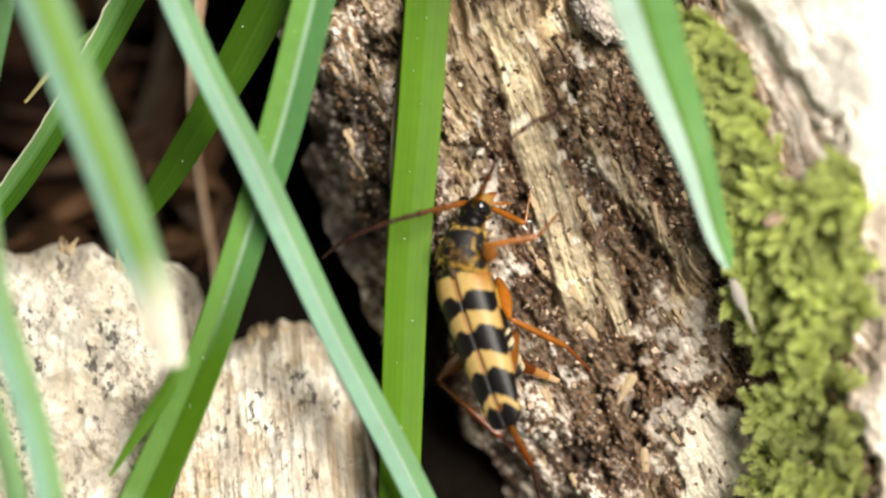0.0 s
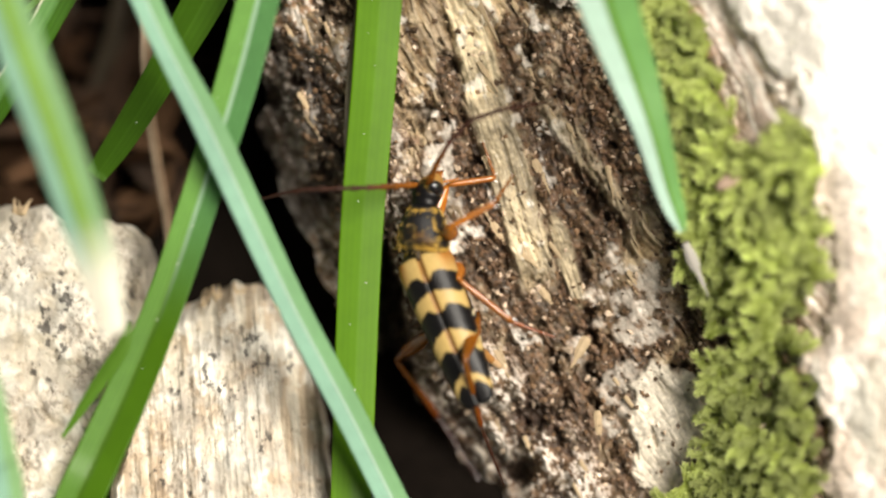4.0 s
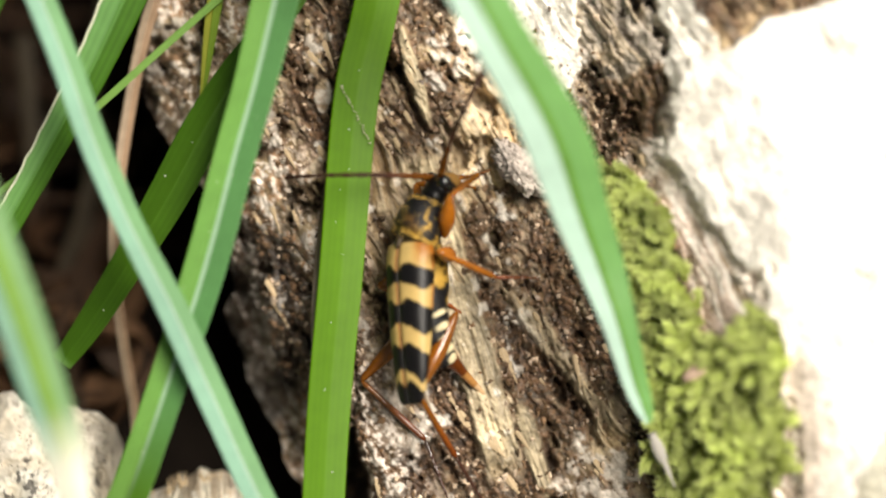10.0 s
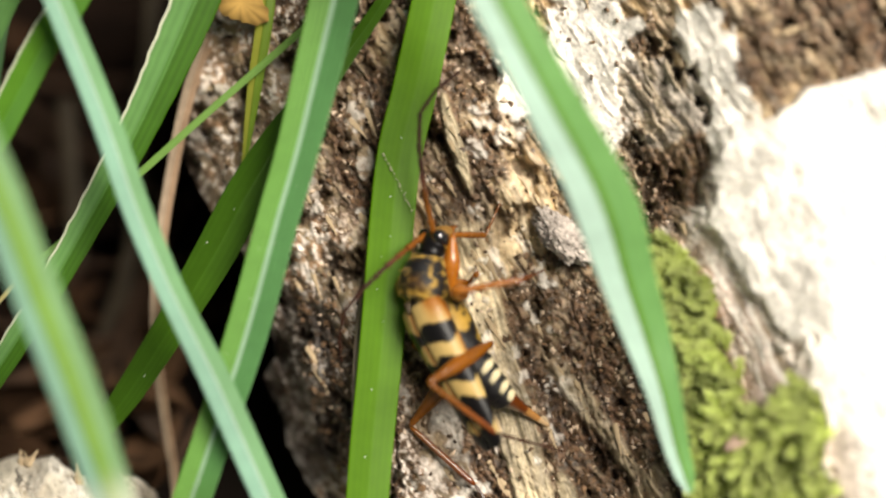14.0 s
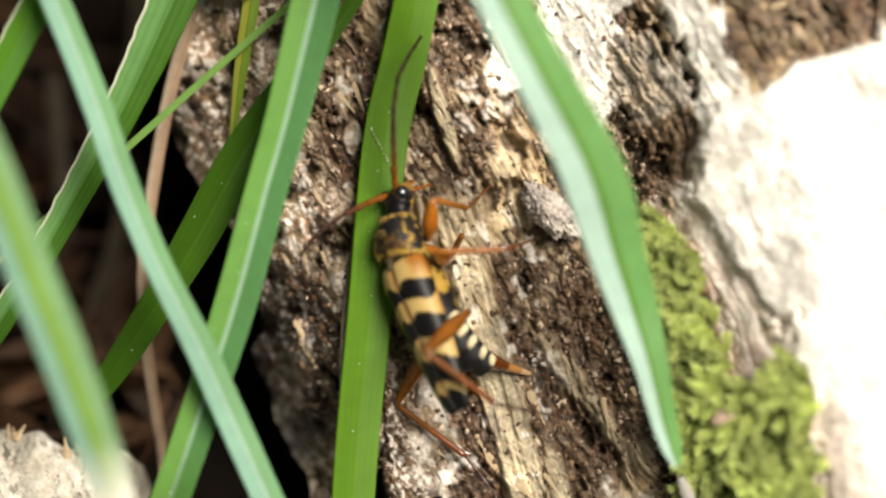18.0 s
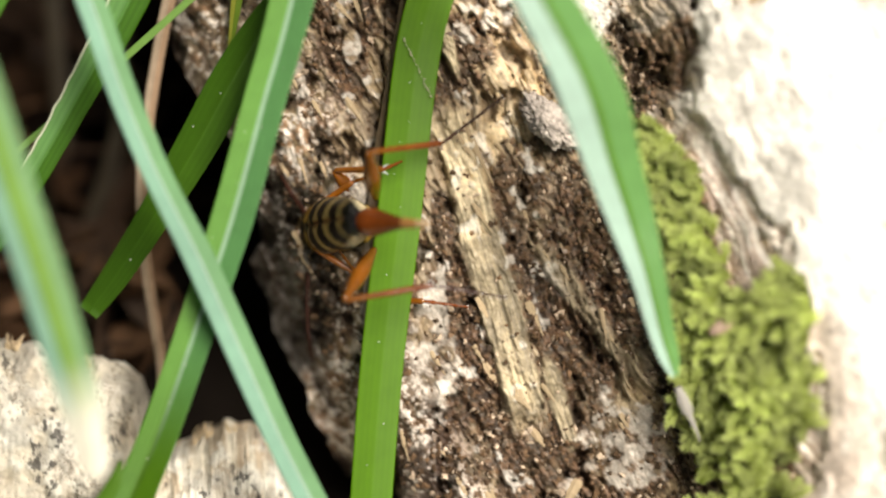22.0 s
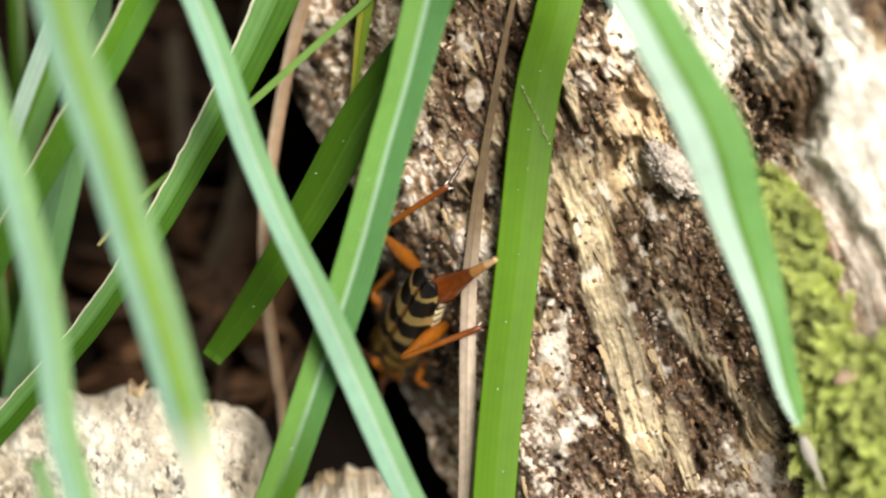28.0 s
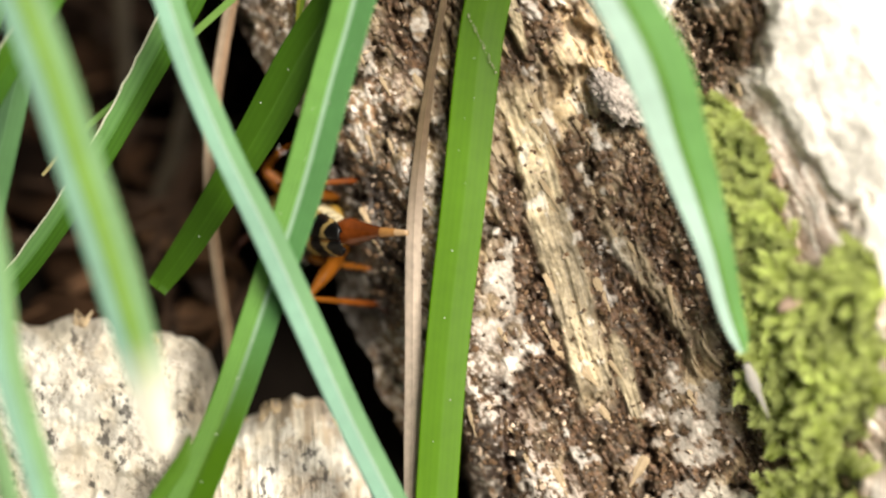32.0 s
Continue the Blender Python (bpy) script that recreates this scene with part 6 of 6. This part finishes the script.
TOE_FORE_RIGHT = (
    (0, 8.67, 2.63), (2, 8.67, 2.63), (4, 8.63, 2.64), (7, 11.16, 7.62), (8, 11.29, 7.71), (9, 11.62, 12.92), (10, 9.29, 17.15), (11, 7.68, 17.27),
    (12, 6.96, 19.74), (13, 6.89, 19.61), (14, 6.89, 19.61), (15, 7.22, 18.99), (18, 7.13, 19.11), (19, 7.34, 23.31), (20, 7.39, 23.55),
    (20.5, 7.37, 23.18), (21, 1.08, 21.2), (21.5, -0.05, 15.01), (22, -2.69, 12.56), (23, -3.88, 14.27), (24, -5.62, 12.18), (25, -6.8, 9.97),
    (28, -7.48, 9.72), (29, -9.13, 11.19), (30, -9.18, 9.53), (32, -12.26, 13.6))
KNEE_FORE_LEFT = (
    (0, 2.75, 2.54), (2, 2.75, 2.54), (4, 3.84, 2.29), (7, 5.21, 6.68), (8, 3.37, 7.67), (9, 1.09, 9.23), (10, 3.88, 15.35), (11, 2.47, 16.58),
    (12, 3.89, 14.9), (13, 3.83, 13.52), (14, 3.83, 13.52), (15, 3.25, 12.68), (18, 3.23, 13.84), (19, 3.44, 17.82), (20, 2.36, 18.66),
    (20.5, 1.61, 17.45), (21, -2.87, 6.76), (21.5, -4.12, 8.7), (22, -5.53, 7.52), (23, -6.5, 8.39), (24, -8.44, 6.72), (25, -9.61, 3.68),
    (28, -10.28, 2.58), (29, -11.08, 3.23), (30, -11.18, 4.08), (32, -13.83, 6.49))
ANKLE_FORE_LEFT = (
    (0, 5.04, 2.34), (2, 5.04, 2.34), (4, 5.51, 2.21), (7, 6.87, 7.11), (8, 5.66, 8.93), (9, 2.88, 10.99), (10, 5.96, 16.2), (11, 4.56, 16.19),
    (12, 4.72, 14.91), (13, 4.87, 13.87), (14, 4.87, 13.87), (15, 4.7, 13.32), (18, 4.48, 14.27), (19, 4.47, 19.08), (20, 3.59, 19.94),
    (20.5, 2.84, 18.72), (21, -2.22, 5.1), (21.5, -2.86, 8.3), (22, -4.27, 6.7), (23, -5.43, 7.16), (24, -7.18, 5.91), (25, -8.35, 2.87),
    (28, -9.01, 1.77), (29, -9.82, 2.42), (30, -9.92, 3.27), (32, -12.56, 5.68))
TOE_FORE_LEFT = (
    (0, 6.5, 4.42), (2, 6.5, 4.42), (4, 6.54, 4.46), (7, 8.12, 7.74), (8, 6.57, 10.1), (9, 4.33, 12.25), (10, 7.63, 16.55), (11, 5.8, 16.83),
    (12, 5.13, 16.17), (13, 5.15, 14.87), (14, 5.15, 14.87), (15, 5.03, 14.28), (18, 4.76, 15.03), (19, 4.87, 20.34), (20, 4, 20.78),
    (20.5, 3.45, 19.57), (21, -1.37, 4.28), (21.5, -1.61, 8.32), (22, -3.01, 6.31), (23, -4.18, 6.76), (24, -6.34, 5.5), (25, -7.09, 2.48),
    (28, -7.75, 1.38), (29, -8.98, 2.02), (30, -9.07, 2.86), (32, -11.72, 5.27))
FEELER_ROOT_RIGHT = (
    (0, 2.54, 4.63), (2, 2.54, 4.63), (4, 2.17, 2.91), (7, 6.45, 7.73), (8, 6.49, 8.93), (9, 6.61, 13.93), (10, 5.12, 17.03), (11, 2.45, 18.67),
    (12, 1.58, 16.54), (13, 1.5, 17.04), (14, 1.5, 17.04), (15, 0.7, 17.02), (18, -0.08, 17.97), (19, 1.62, 19.46), (20, 0.26, 19.68),
    (20.5, -0.7, 18.25), (21, -3.38, 12.79), (22, -6.39, 9.17), (32, -14.32, 11.49))
FEELER_LOW_RIGHT = (
    (0, 3.58, 6.92), (2, 3.58, 6.92), (4, 3.41, 5.62), (7, 7.27, 10.23), (8, 8.15, 9.98), (9, 7.64, 15.81), (10, 5.73, 19.33), (11, 2.51, 21.18),
    (12, 0.36, 20.7), (13, 0.61, 21), (14, 0.61, 21), (15, -0.19, 20.98), (18, -0.29, 21.72), (19, 1.48, 23.64), (20, -1.24, 22.37),
    (20.5, -2.21, 21.99), (21, -3.68, 13.82), (22, -6.81, 9.79), (32, -14.74, 11.9))
FEELER_HIGH_RIGHT = (
    (0, 5.04, 8.87), (2, 5.04, 8.87), (4, 5.28, 7.29), (7, 9.14, 11.9), (8, 10.65, 10.95), (9, 9.3, 17.49), (10, 6.96, 22.05), (11, 2.6, 24.11),
    (12, -0.19, 24.88), (13, 0.47, 26.02), (14, 0.47, 26.02), (15, -0.33, 25.58), (18, -0.05, 25.07), (19, 1.64, 27.83), (20, -2.75, 26.12),
    (20.5, -3.11, 26.16), (21, -3.41, 15.08), (22, -7.24, 10.41), (32, -15.17, 12.31))
FEELER_END_RIGHT = (
    (0, 8.16, 9.95), (2, 8.16, 9.95), (4, 9.65, 8.14), (7, 11.84, 12.12), (8, 13.57, 10.8), (9, 11.17, 19.38), (10, 8.4, 24.16), (11, 3.62, 27.05),
    (12, 1.01, 28.87), (13, 3.23, 28.9), (14, 3.23, 28.9), (15, 1.79, 29.38), (18, 1.58, 28.23), (19, 3.89, 31.3), (20, -3.63, 29.03),
    (20.5, -1.92, 30.16), (21, -2.81, 16.34), (22, -7.67, 11.23), (32, -15.59, 12.72))
FEELER_ROOT_LEFT = (
    (0, 0.67, 4), (2, 0.67, 4), (4, 1.13, 2.78), (7, 5.62, 7.85), (8, 5.45, 9.34), (9, 5.16, 13.09), (10, 4.7, 16.81), (11, 1.84, 16.79),
    (12, 0.55, 15.69), (13, -0.15, 15.14), (14, -0.15, 15.14), (15, -0.33, 15.76), (18, -1.19, 16.7), (19, -0.72, 16.92), (20, -0.12, 16.96),
    (20.5, -0.88, 16.17), (21, -4.78, 9.64), (23, -5.66, 7.99), (24, -5.91, 5.09), (25, -8.74, 1.62), (32, -14.26, 7.32))
FEELER_LOW_LEFT = (
    (0, -3.92, 2.88), (2, -3.92, 2.88), (4, -2.62, 2.6), (7, 3.11, 9.58), (8, 4.81, 12.67), (9, 3.48, 15.16), (10, 1.79, 16.79), (11, -0.86, 16.13),
    (12, -1.08, 12.34), (13, -3.24, 12.39), (14, -3.24, 12.39), (15, -2.81, 14.27), (18, -4.08, 15.2), (19, -2.99, 15.64), (20, -1.77, 15.69),
    (20.5, -2.42, 13.43), (21, -4.61, 6.73), (23, -6.16, 5.9), (24, -5.46, 3.02), (25, -8.53, 1.21), (32, -14.67, 6.89))
FEELER_HIGH_LEFT = (
    (0, -6.84, 1.63), (2, -6.84, 1.63), (4, -5.95, 2.46), (7, 1.03, 11.03), (8, 4.17, 15.99), (9, 2.01, 17.44), (10, -1.55, 16.76),
    (11, -2.93, 14.86), (12, -2.72, 10.65), (13, -5.49, 9.66), (14, -5.49, 9.66), (15, -4.86, 12.16), (18, -6.22, 13.09), (19, -5.04, 13.74),
    (20, -3.39, 12.95), (20.5, -3.7, 10.5), (21, -3.85, 3.42), (23, -6.83, 3.39), (24, -4.72, 1.16), (25, -8.3, 0.38), (32, -15.08, 6.47))
FEELER_END_LEFT = (
    (0, -8.42, 0.37), (2, -8.42, 0.37), (4, -8.86, 1.75), (7, -1.47, 12.14), (8, 3.11, 18.48), (9, 0.95, 19.73), (10, -4.04, 16.69),
    (11, -4.79, 12.96), (12, -3.95, 8.89), (13, -5.45, 6.54), (14, -5.45, 6.54), (15, -6.49, 9.64), (18, -5.47, 10.18), (19, -6.67, 11.01),
    (20, -4.61, 10.44), (20.5, -3.99, 7.79), (21, -2.78, 1.36), (23, -7.25, 1.09), (24, -3.82, -0.78), (25, -7.87, -0.44), (32, -15.49, 6.05))
TAIL_TIP = (
    (0, 8.52, -9.78), (2, 8.52, -9.78), (4, 7.66, -11.5), (7, 8, -7.5), (8, 7.61, -5.33), (9, 7.75, -1.91), (10, 8.79, 0.51), (11, 8.23, 2.4),
    (12, 10.28, 3.31), (13, 10.53, 3.2), (14, 10.53, 3.2), (15, 10.57, 3.73), (18, 10.13, 5.1), (19, 9.44, 5.6), (20, 9.61, 6.46), (20.5, 9.77, 6.23),
    (21, 9.42, 6.59), (21.5, 6.91, 9.61), (22, 2.69, 9.4), (23, 3.29, 9.18), (24, -1.47, 8.41), (25, -2.61, 8.58), (28, -1.32, 10.25),
    (29, -3.59, 9.2), (30, -3.79, 6.28), (32, -3.74, 6.98))


def glide(rows, t):
    """Values of a table of rows (seconds, ...) at t, eased between its rows."""
    times = [r[0] for r in rows]
    if t <= times[0]:
        return np.array(rows[0][1:], float)
    if t >= times[-1]:
        return np.array(rows[-1][1:], float)
    i = max(k for k in range(len(times)) if times[k] <= t)
    a, b = np.array(rows[i][1:], float), np.array(rows[i + 1][1:], float)
    f = (t - times[i]) / (times[i + 1] - times[i])
    f = f * f * (3 - 2 * f)
    return a + (b - a) * f


def aimed(start, way, up):
    """Pose at start with +x along way and +z near up."""
    x = way.normalized()
    y = up.cross(x)
    if y.length < 1e-4:
        y = Vector((0, 1, 0)).cross(x)
    y.normalize()
    z = x.cross(y)
    m = Matrix((x, y, z)).transposed().to_4x4()
    m.translation = start
    return m


def metres(m):
    m = m.copy()
    m.translation = m.translation * MM
    return m


JOINTS = {("fore", 1): (KNEE_FORE_LEFT, ANKLE_FORE_LEFT, TOE_FORE_LEFT), ("fore", -1): (KNEE_FORE_RIGHT, ANKLE_FORE_RIGHT, TOE_FORE_RIGHT),
          ("middle", 1): (KNEE_MIDDLE_LEFT, ANKLE_MIDDLE_LEFT, TOE_MIDDLE_LEFT), ("middle", -1): (KNEE_MIDDLE_RIGHT, ANKLE_MIDDLE_RIGHT, TOE_MIDDLE_RIGHT),
          ("hind", 1): (KNEE_HIND_LEFT, ANKLE_HIND_LEFT, TOE_HIND_LEFT), ("hind", -1): (KNEE_HIND_RIGHT, ANKLE_HIND_RIGHT, TOE_HIND_RIGHT)}
FEELERS = {1: (FEELER_ROOT_LEFT, FEELER_LOW_LEFT, FEELER_HIGH_LEFT, FEELER_END_LEFT), -1: (FEELER_ROOT_RIGHT, FEELER_LOW_RIGHT, FEELER_HIGH_RIGHT, FEELER_END_RIGHT)}


def reach_to(start, u, v, length, lift, floor):
    """End of a stiff piece of that length from start, over the plan point (u, v); it rises or falls by what is left of its length, no lower than floor."""
    goal = slid(u, v, start.z)
    d = Vector((goal.x - start.x, goal.y - start.y, 0))
    flat = min(d.length, length * 0.998)
    rest = math.sqrt(length ** 2 - flat ** 2)
    dz = max(lift * rest, min(floor - start.z, rest))
    way = d.normalized() * flat + Vector((0, 0, dz))
    return start + way.normalized() * length


def bend(p0, p1, p2, t):
    return p0 * (1 - t) ** 2 + p1 * 2 * t * (1 - t) + p2 * t * t


def beetle_at(t):
    """Poses, in plan millimetres, of the beetle and of its moving parts in its own space."""
    su, sv = glide(BODY_BASE, t)
    eu, ev = glide(BODY_END, t)
    hu, hv = glide(BODY_HEAD, t)
    ns, roll = glide(BODY_ROLL, t)
    s = slid(su, sv, ns)
    d = Vector((eu - su, ev - sv, 0))
    reach = min(d.length * (REACH - ns) / REACH, 11.85)
    rise = math.sqrt(11.9 ** 2 - reach ** 2)
    back = d.normalized() * reach + Vector((0, 0, rise * float(np.interp(t, (21.2, 21.6), (0.35, 1))) if t > 20.4 else 0.6 * min(rise, 4)))
    fwd = -back.normalized()
    face = (Vector((0, 0, 1)) - fwd * fwd.z).normalized()
    left = face.cross(fwd)
    dorsal = face * math.cos(radians(roll)) + left * math.sin(radians(roll))
    body = aimed(s, fwd, dorsal)
    inv = body.inverted()
    poses = {}
    hd = Vector((hu - su, hv - sv, 0))
    lim = min(hd.length, 5.15)
    hway = hd.normalized() * lim + Vector((0, 0, -math.sqrt(5.2 ** 2 - lim ** 2) * (1 if t > 20.4 else 0.12)))
    hl = inv.to_3x3() @ hway
    if hl.x < 2.2:
        hl.x = 2.2
    fore = aimed(Vector((0, 0, 0)), hl, Vector((0, 0, 1))) @ Matrix.Rotation(radians(-float(np.interp(t, (0, 9, 11, 18, 20), (26, 22, 12, 8, 0)))), 4, "X")
    nod = Matrix.Rotation(radians(13), 4, "Y")
    poses["pronotum"] = fore
    poses["head"] = fore @ Matrix.Translation((3.25, 0, 0.05)) @ nod
    hollow = lambda u, v, up: float(log_height(np.array(u), np.array(v))) + up
    root = Vector((-3.6, 0, -0.9))
    tu, tv = glide(TAIL_TIP, t)
    if t < 21.3:
        tip = inv @ slid(tu, tv, max(hollow(tu, tv, 0.6), 0.8))
        mid = root + Vector((-5.5, 0, -1.2))
    else:
        base = Vector((-9.0, 0, -0.25))
        start = body @ base
        tip = inv @ reach_to(start, tu, tv, 6.6, 1.0, -20)
        mid = base + Vector((0.5, 0, 0))
    line = [bend(root, mid, tip, k / 60) for k in range(61)]
    arc = np.cumsum([0] + [(q - p).length for p, q in zip(line, line[1:])])
    whole = arc[-1]

    def along(x):
        k = min(int(np.searchsorted(arc, x * whole)), 59)
        return line[k], (line[k + 1] - line[max(k - 1, 0)]).normalized()

    cut = max(0.35, 1 - 5.6 / whole)
    pack = 1.0 if t < 21.3 else 0.62
    for k in range(5):
        p, way = along(cut * pack * (k / 5))
        poses["ring", k] = aimed(p, -way, Vector((0, 0, 1)))
    p, way = along(cut)
    poses["tail"] = aimed(tip - (tip - p).normalized() * 5.95, p - tip, Vector((0, 0, 1)))
    for (pair, side), (knees, ankles, toes) in JOINTS.items():
        hip, lf, lt, la = LEGS[pair]
        h = Vector((hip[0], hip[1] * side, hip[2]))
        if pair == "fore":
            h = fore @ h
        hw = body @ h
        (ku, kv), (au, av), (fu, fv) = glide(knees, t), glide(ankles, t), glide(toes, t)
        over = float(np.interp(t, (21, 21.4, 24.3, 25), (-20, 4.6, 4.6, -20))) if pair == "hind" or (side < 0 and pair == "middle") else -20
        if pair == "fore" and side < 0:
            over = float(np.interp(t, (20.55, 20.85, 21.2, 21.5), (-20, 5.0, 5.0, -20)))
        low = side > 0 and t < 21.2
        over_knee = -20 if low or t > 21.2 else {"hind": 8.0, "middle": 3.5, "fore": 3.0}[pair]
        knee = reach_to(hw, ku, kv, lf, -1 if low else 1, hollow(ku, kv, 1.0) if low else max(over_knee, hollow(ku, kv, 1.8) if t > 21.2 else -20, over if pair == "fore" else -20))
        ankle = reach_to(knee, au, av, lt, -1, max(hollow(au, av, 1.5), over))
        toe = reach_to(ankle, fu, fv, la, -1, max(hollow(fu, fv, float(np.interp(t, (24.5, 25.5), (1.2, -2.5)))), over - 1.5))
        up = inv.to_3x3() @ Vector((0, 0, 1))
        knee, ankle, toe = inv @ knee, inv @ ankle, inv @ toe
        poses[pair, side] = (aimed(h, knee - h, up), aimed(knee, ankle - knee, up), aimed(ankle, toe - ankle, up))
    for side, rows in FEELERS.items():
        path = [Vector(glide(r, t)) for r in rows]
        curve = smooth_line([(*p, 0.0, 0.0) for p in path], 0.25)[:, :2]
        dist = np.concatenate([[0], np.cumsum(np.linalg.norm(np.diff(curve, axis=0), axis=1))])
        marks = [np.array([np.interp(x, dist, curve[:, k]) for k in (0, 1)]) for x in np.linspace(0, dist[-1], 7)]
        start = poses["head"] @ Vector((1.55, side * 0.5, 0.60))
        chain = []
        for k in range(6):
            d = (marks[k + 1] - marks[k]) * 0.965
            flat = min(float(np.linalg.norm(d)), REACH_OF_FEELER * 0.999)
            d = d / (np.linalg.norm(d) + 1e-6) * flat
            rest = math.sqrt(REACH_OF_FEELER ** 2 - flat ** 2) * (0.9, 0.6, 0.2, -0.2, -0.7, -1.0)[k]
            m = aimed(start, inv.to_3x3() @ Vector((d[0], d[1], rest)), inv.to_3x3() @ Vector((0, 0, 1)))
            chain.append(m)
            start = m @ Vector((REACH_OF_FEELER * 0.985, 0, 0))
        poses["feeler", side] = chain
    return body, poses


def sway(ob, pivot, rows):
    """Keys a blade that leans about its foot: rows of seconds, shift in mm, lean in degrees."""
    base = Vector(at(*pivot))
    out = []
    for t, du, dv, turn in rows:
        m = Matrix.Translation(base + AX * du * MM + AV * dv * MM) @ Matrix.Rotation(radians(-turn), 4, AN) @ Matrix.Translation(-base)
        out.append((t, m))
    walk(ob, out)


def motions():
    times = [k * 0.25 for k in range(129)]
    tracks = {}
    for t in times:
        body, poses = beetle_at(t)
        tracks.setdefault(beetle, []).append((t, PLAN @ metres(body)))
        tracks.setdefault(pronotum, []).append((t, metres(poses["pronotum"])))
        tracks.setdefault(head, []).append((t, metres(poses["head"])))
        tracks.setdefault(tail, []).append((t, metres(poses["tail"])))
        for k, ob in enumerate(SEGMENTS):
            tracks.setdefault(ob, []).append((t, metres(poses["ring", k])))
        for key, obs in leg_parts.items():
            for ob, m in zip(obs, poses[key]):
                tracks.setdefault(ob, []).append((t, metres(m)))
        for side, obs in feeler_parts.items():
            for ob, m in zip(obs, poses["feeler", side]):
                tracks.setdefault(ob, []).append((t, metres(m)))
    for ob, rows in tracks.items():
        walk(ob, rows)
    sway(arching_left, (-34.3, 30.6, 23), ((0, 0, 0, 0), (1, 0, 0, 0), (2, 0, 0, 1.6), (3, 0, 0, -2.1), (4, 0, 0, 1.2), (4.5, 0, 0, 0.5), (7, 0, 0, -0.4), (8.5, 0, 0, 3.6), (9.2, 0, 0, 3.4), (10, 0, 0, 0.8), (11, 0, 0, 2.5), (12, 0, 0, 3.5), (13, 0, 0, 3.9), (14, 0, 0, -0.6), (15, 0, 0, -0.9), (15.5, 0, 0, 0), (18, 0, 0, -1.3), (19, 0, 0, 1.4), (21, 0, 0, 1.6), (22, 0, 0, 2), (23, 0, 0, 2.7), (24, 0, 0, 1), (25, 0, 0, 0.6), (26.5, 0, 0, 2), (28, 0, 0, 3), (29, 0, 0, 0), (30, 0, 0, 2.5), (31, 0, 0, 2.4), (32, 0, 0, 2.4)))
    sway(arching_right, (20.2, -1.0, 9.7), ((0, 0, 0, 0), (4.5, 0, 0, 0), (7, 0, 0, 0), (9, 0, 0, -0.4), (10, 0, 0, 0.2), (13, 0, 0, 1.2), (14, 0, 0, 1.6), (19, 0, 0, 2.0), (21, 0, 0, 1.8), (23, 0, 0, 0.9), (25, 0, 0, 1.0), (32, 0, 0, 0.8)))
    sway(withered, (-3.1, -24, 1.2), ((0, 0, 0, 0), (20.8, 0, 0, 0), (21.4, 2.2, 0, -0.6), (23.1, 2.1, 0, -0.6), (24.0, 0, 0, 0), (32, 0, 0, 0)))
    sway(upright, (-3.3, -24, 3), ((0, 0, 0, 0), (20.6, 0, 0, 0), (21.0, 0.2, 0, 0.3), (21.5, 1.5, 0, 1.2), (22.5, 1.5, 0, 1.1), (24, 1.4, 0, 0.9), (28, 1.4, 0, 0.9), (32, 1.5, 0, 0.9)))


motions()
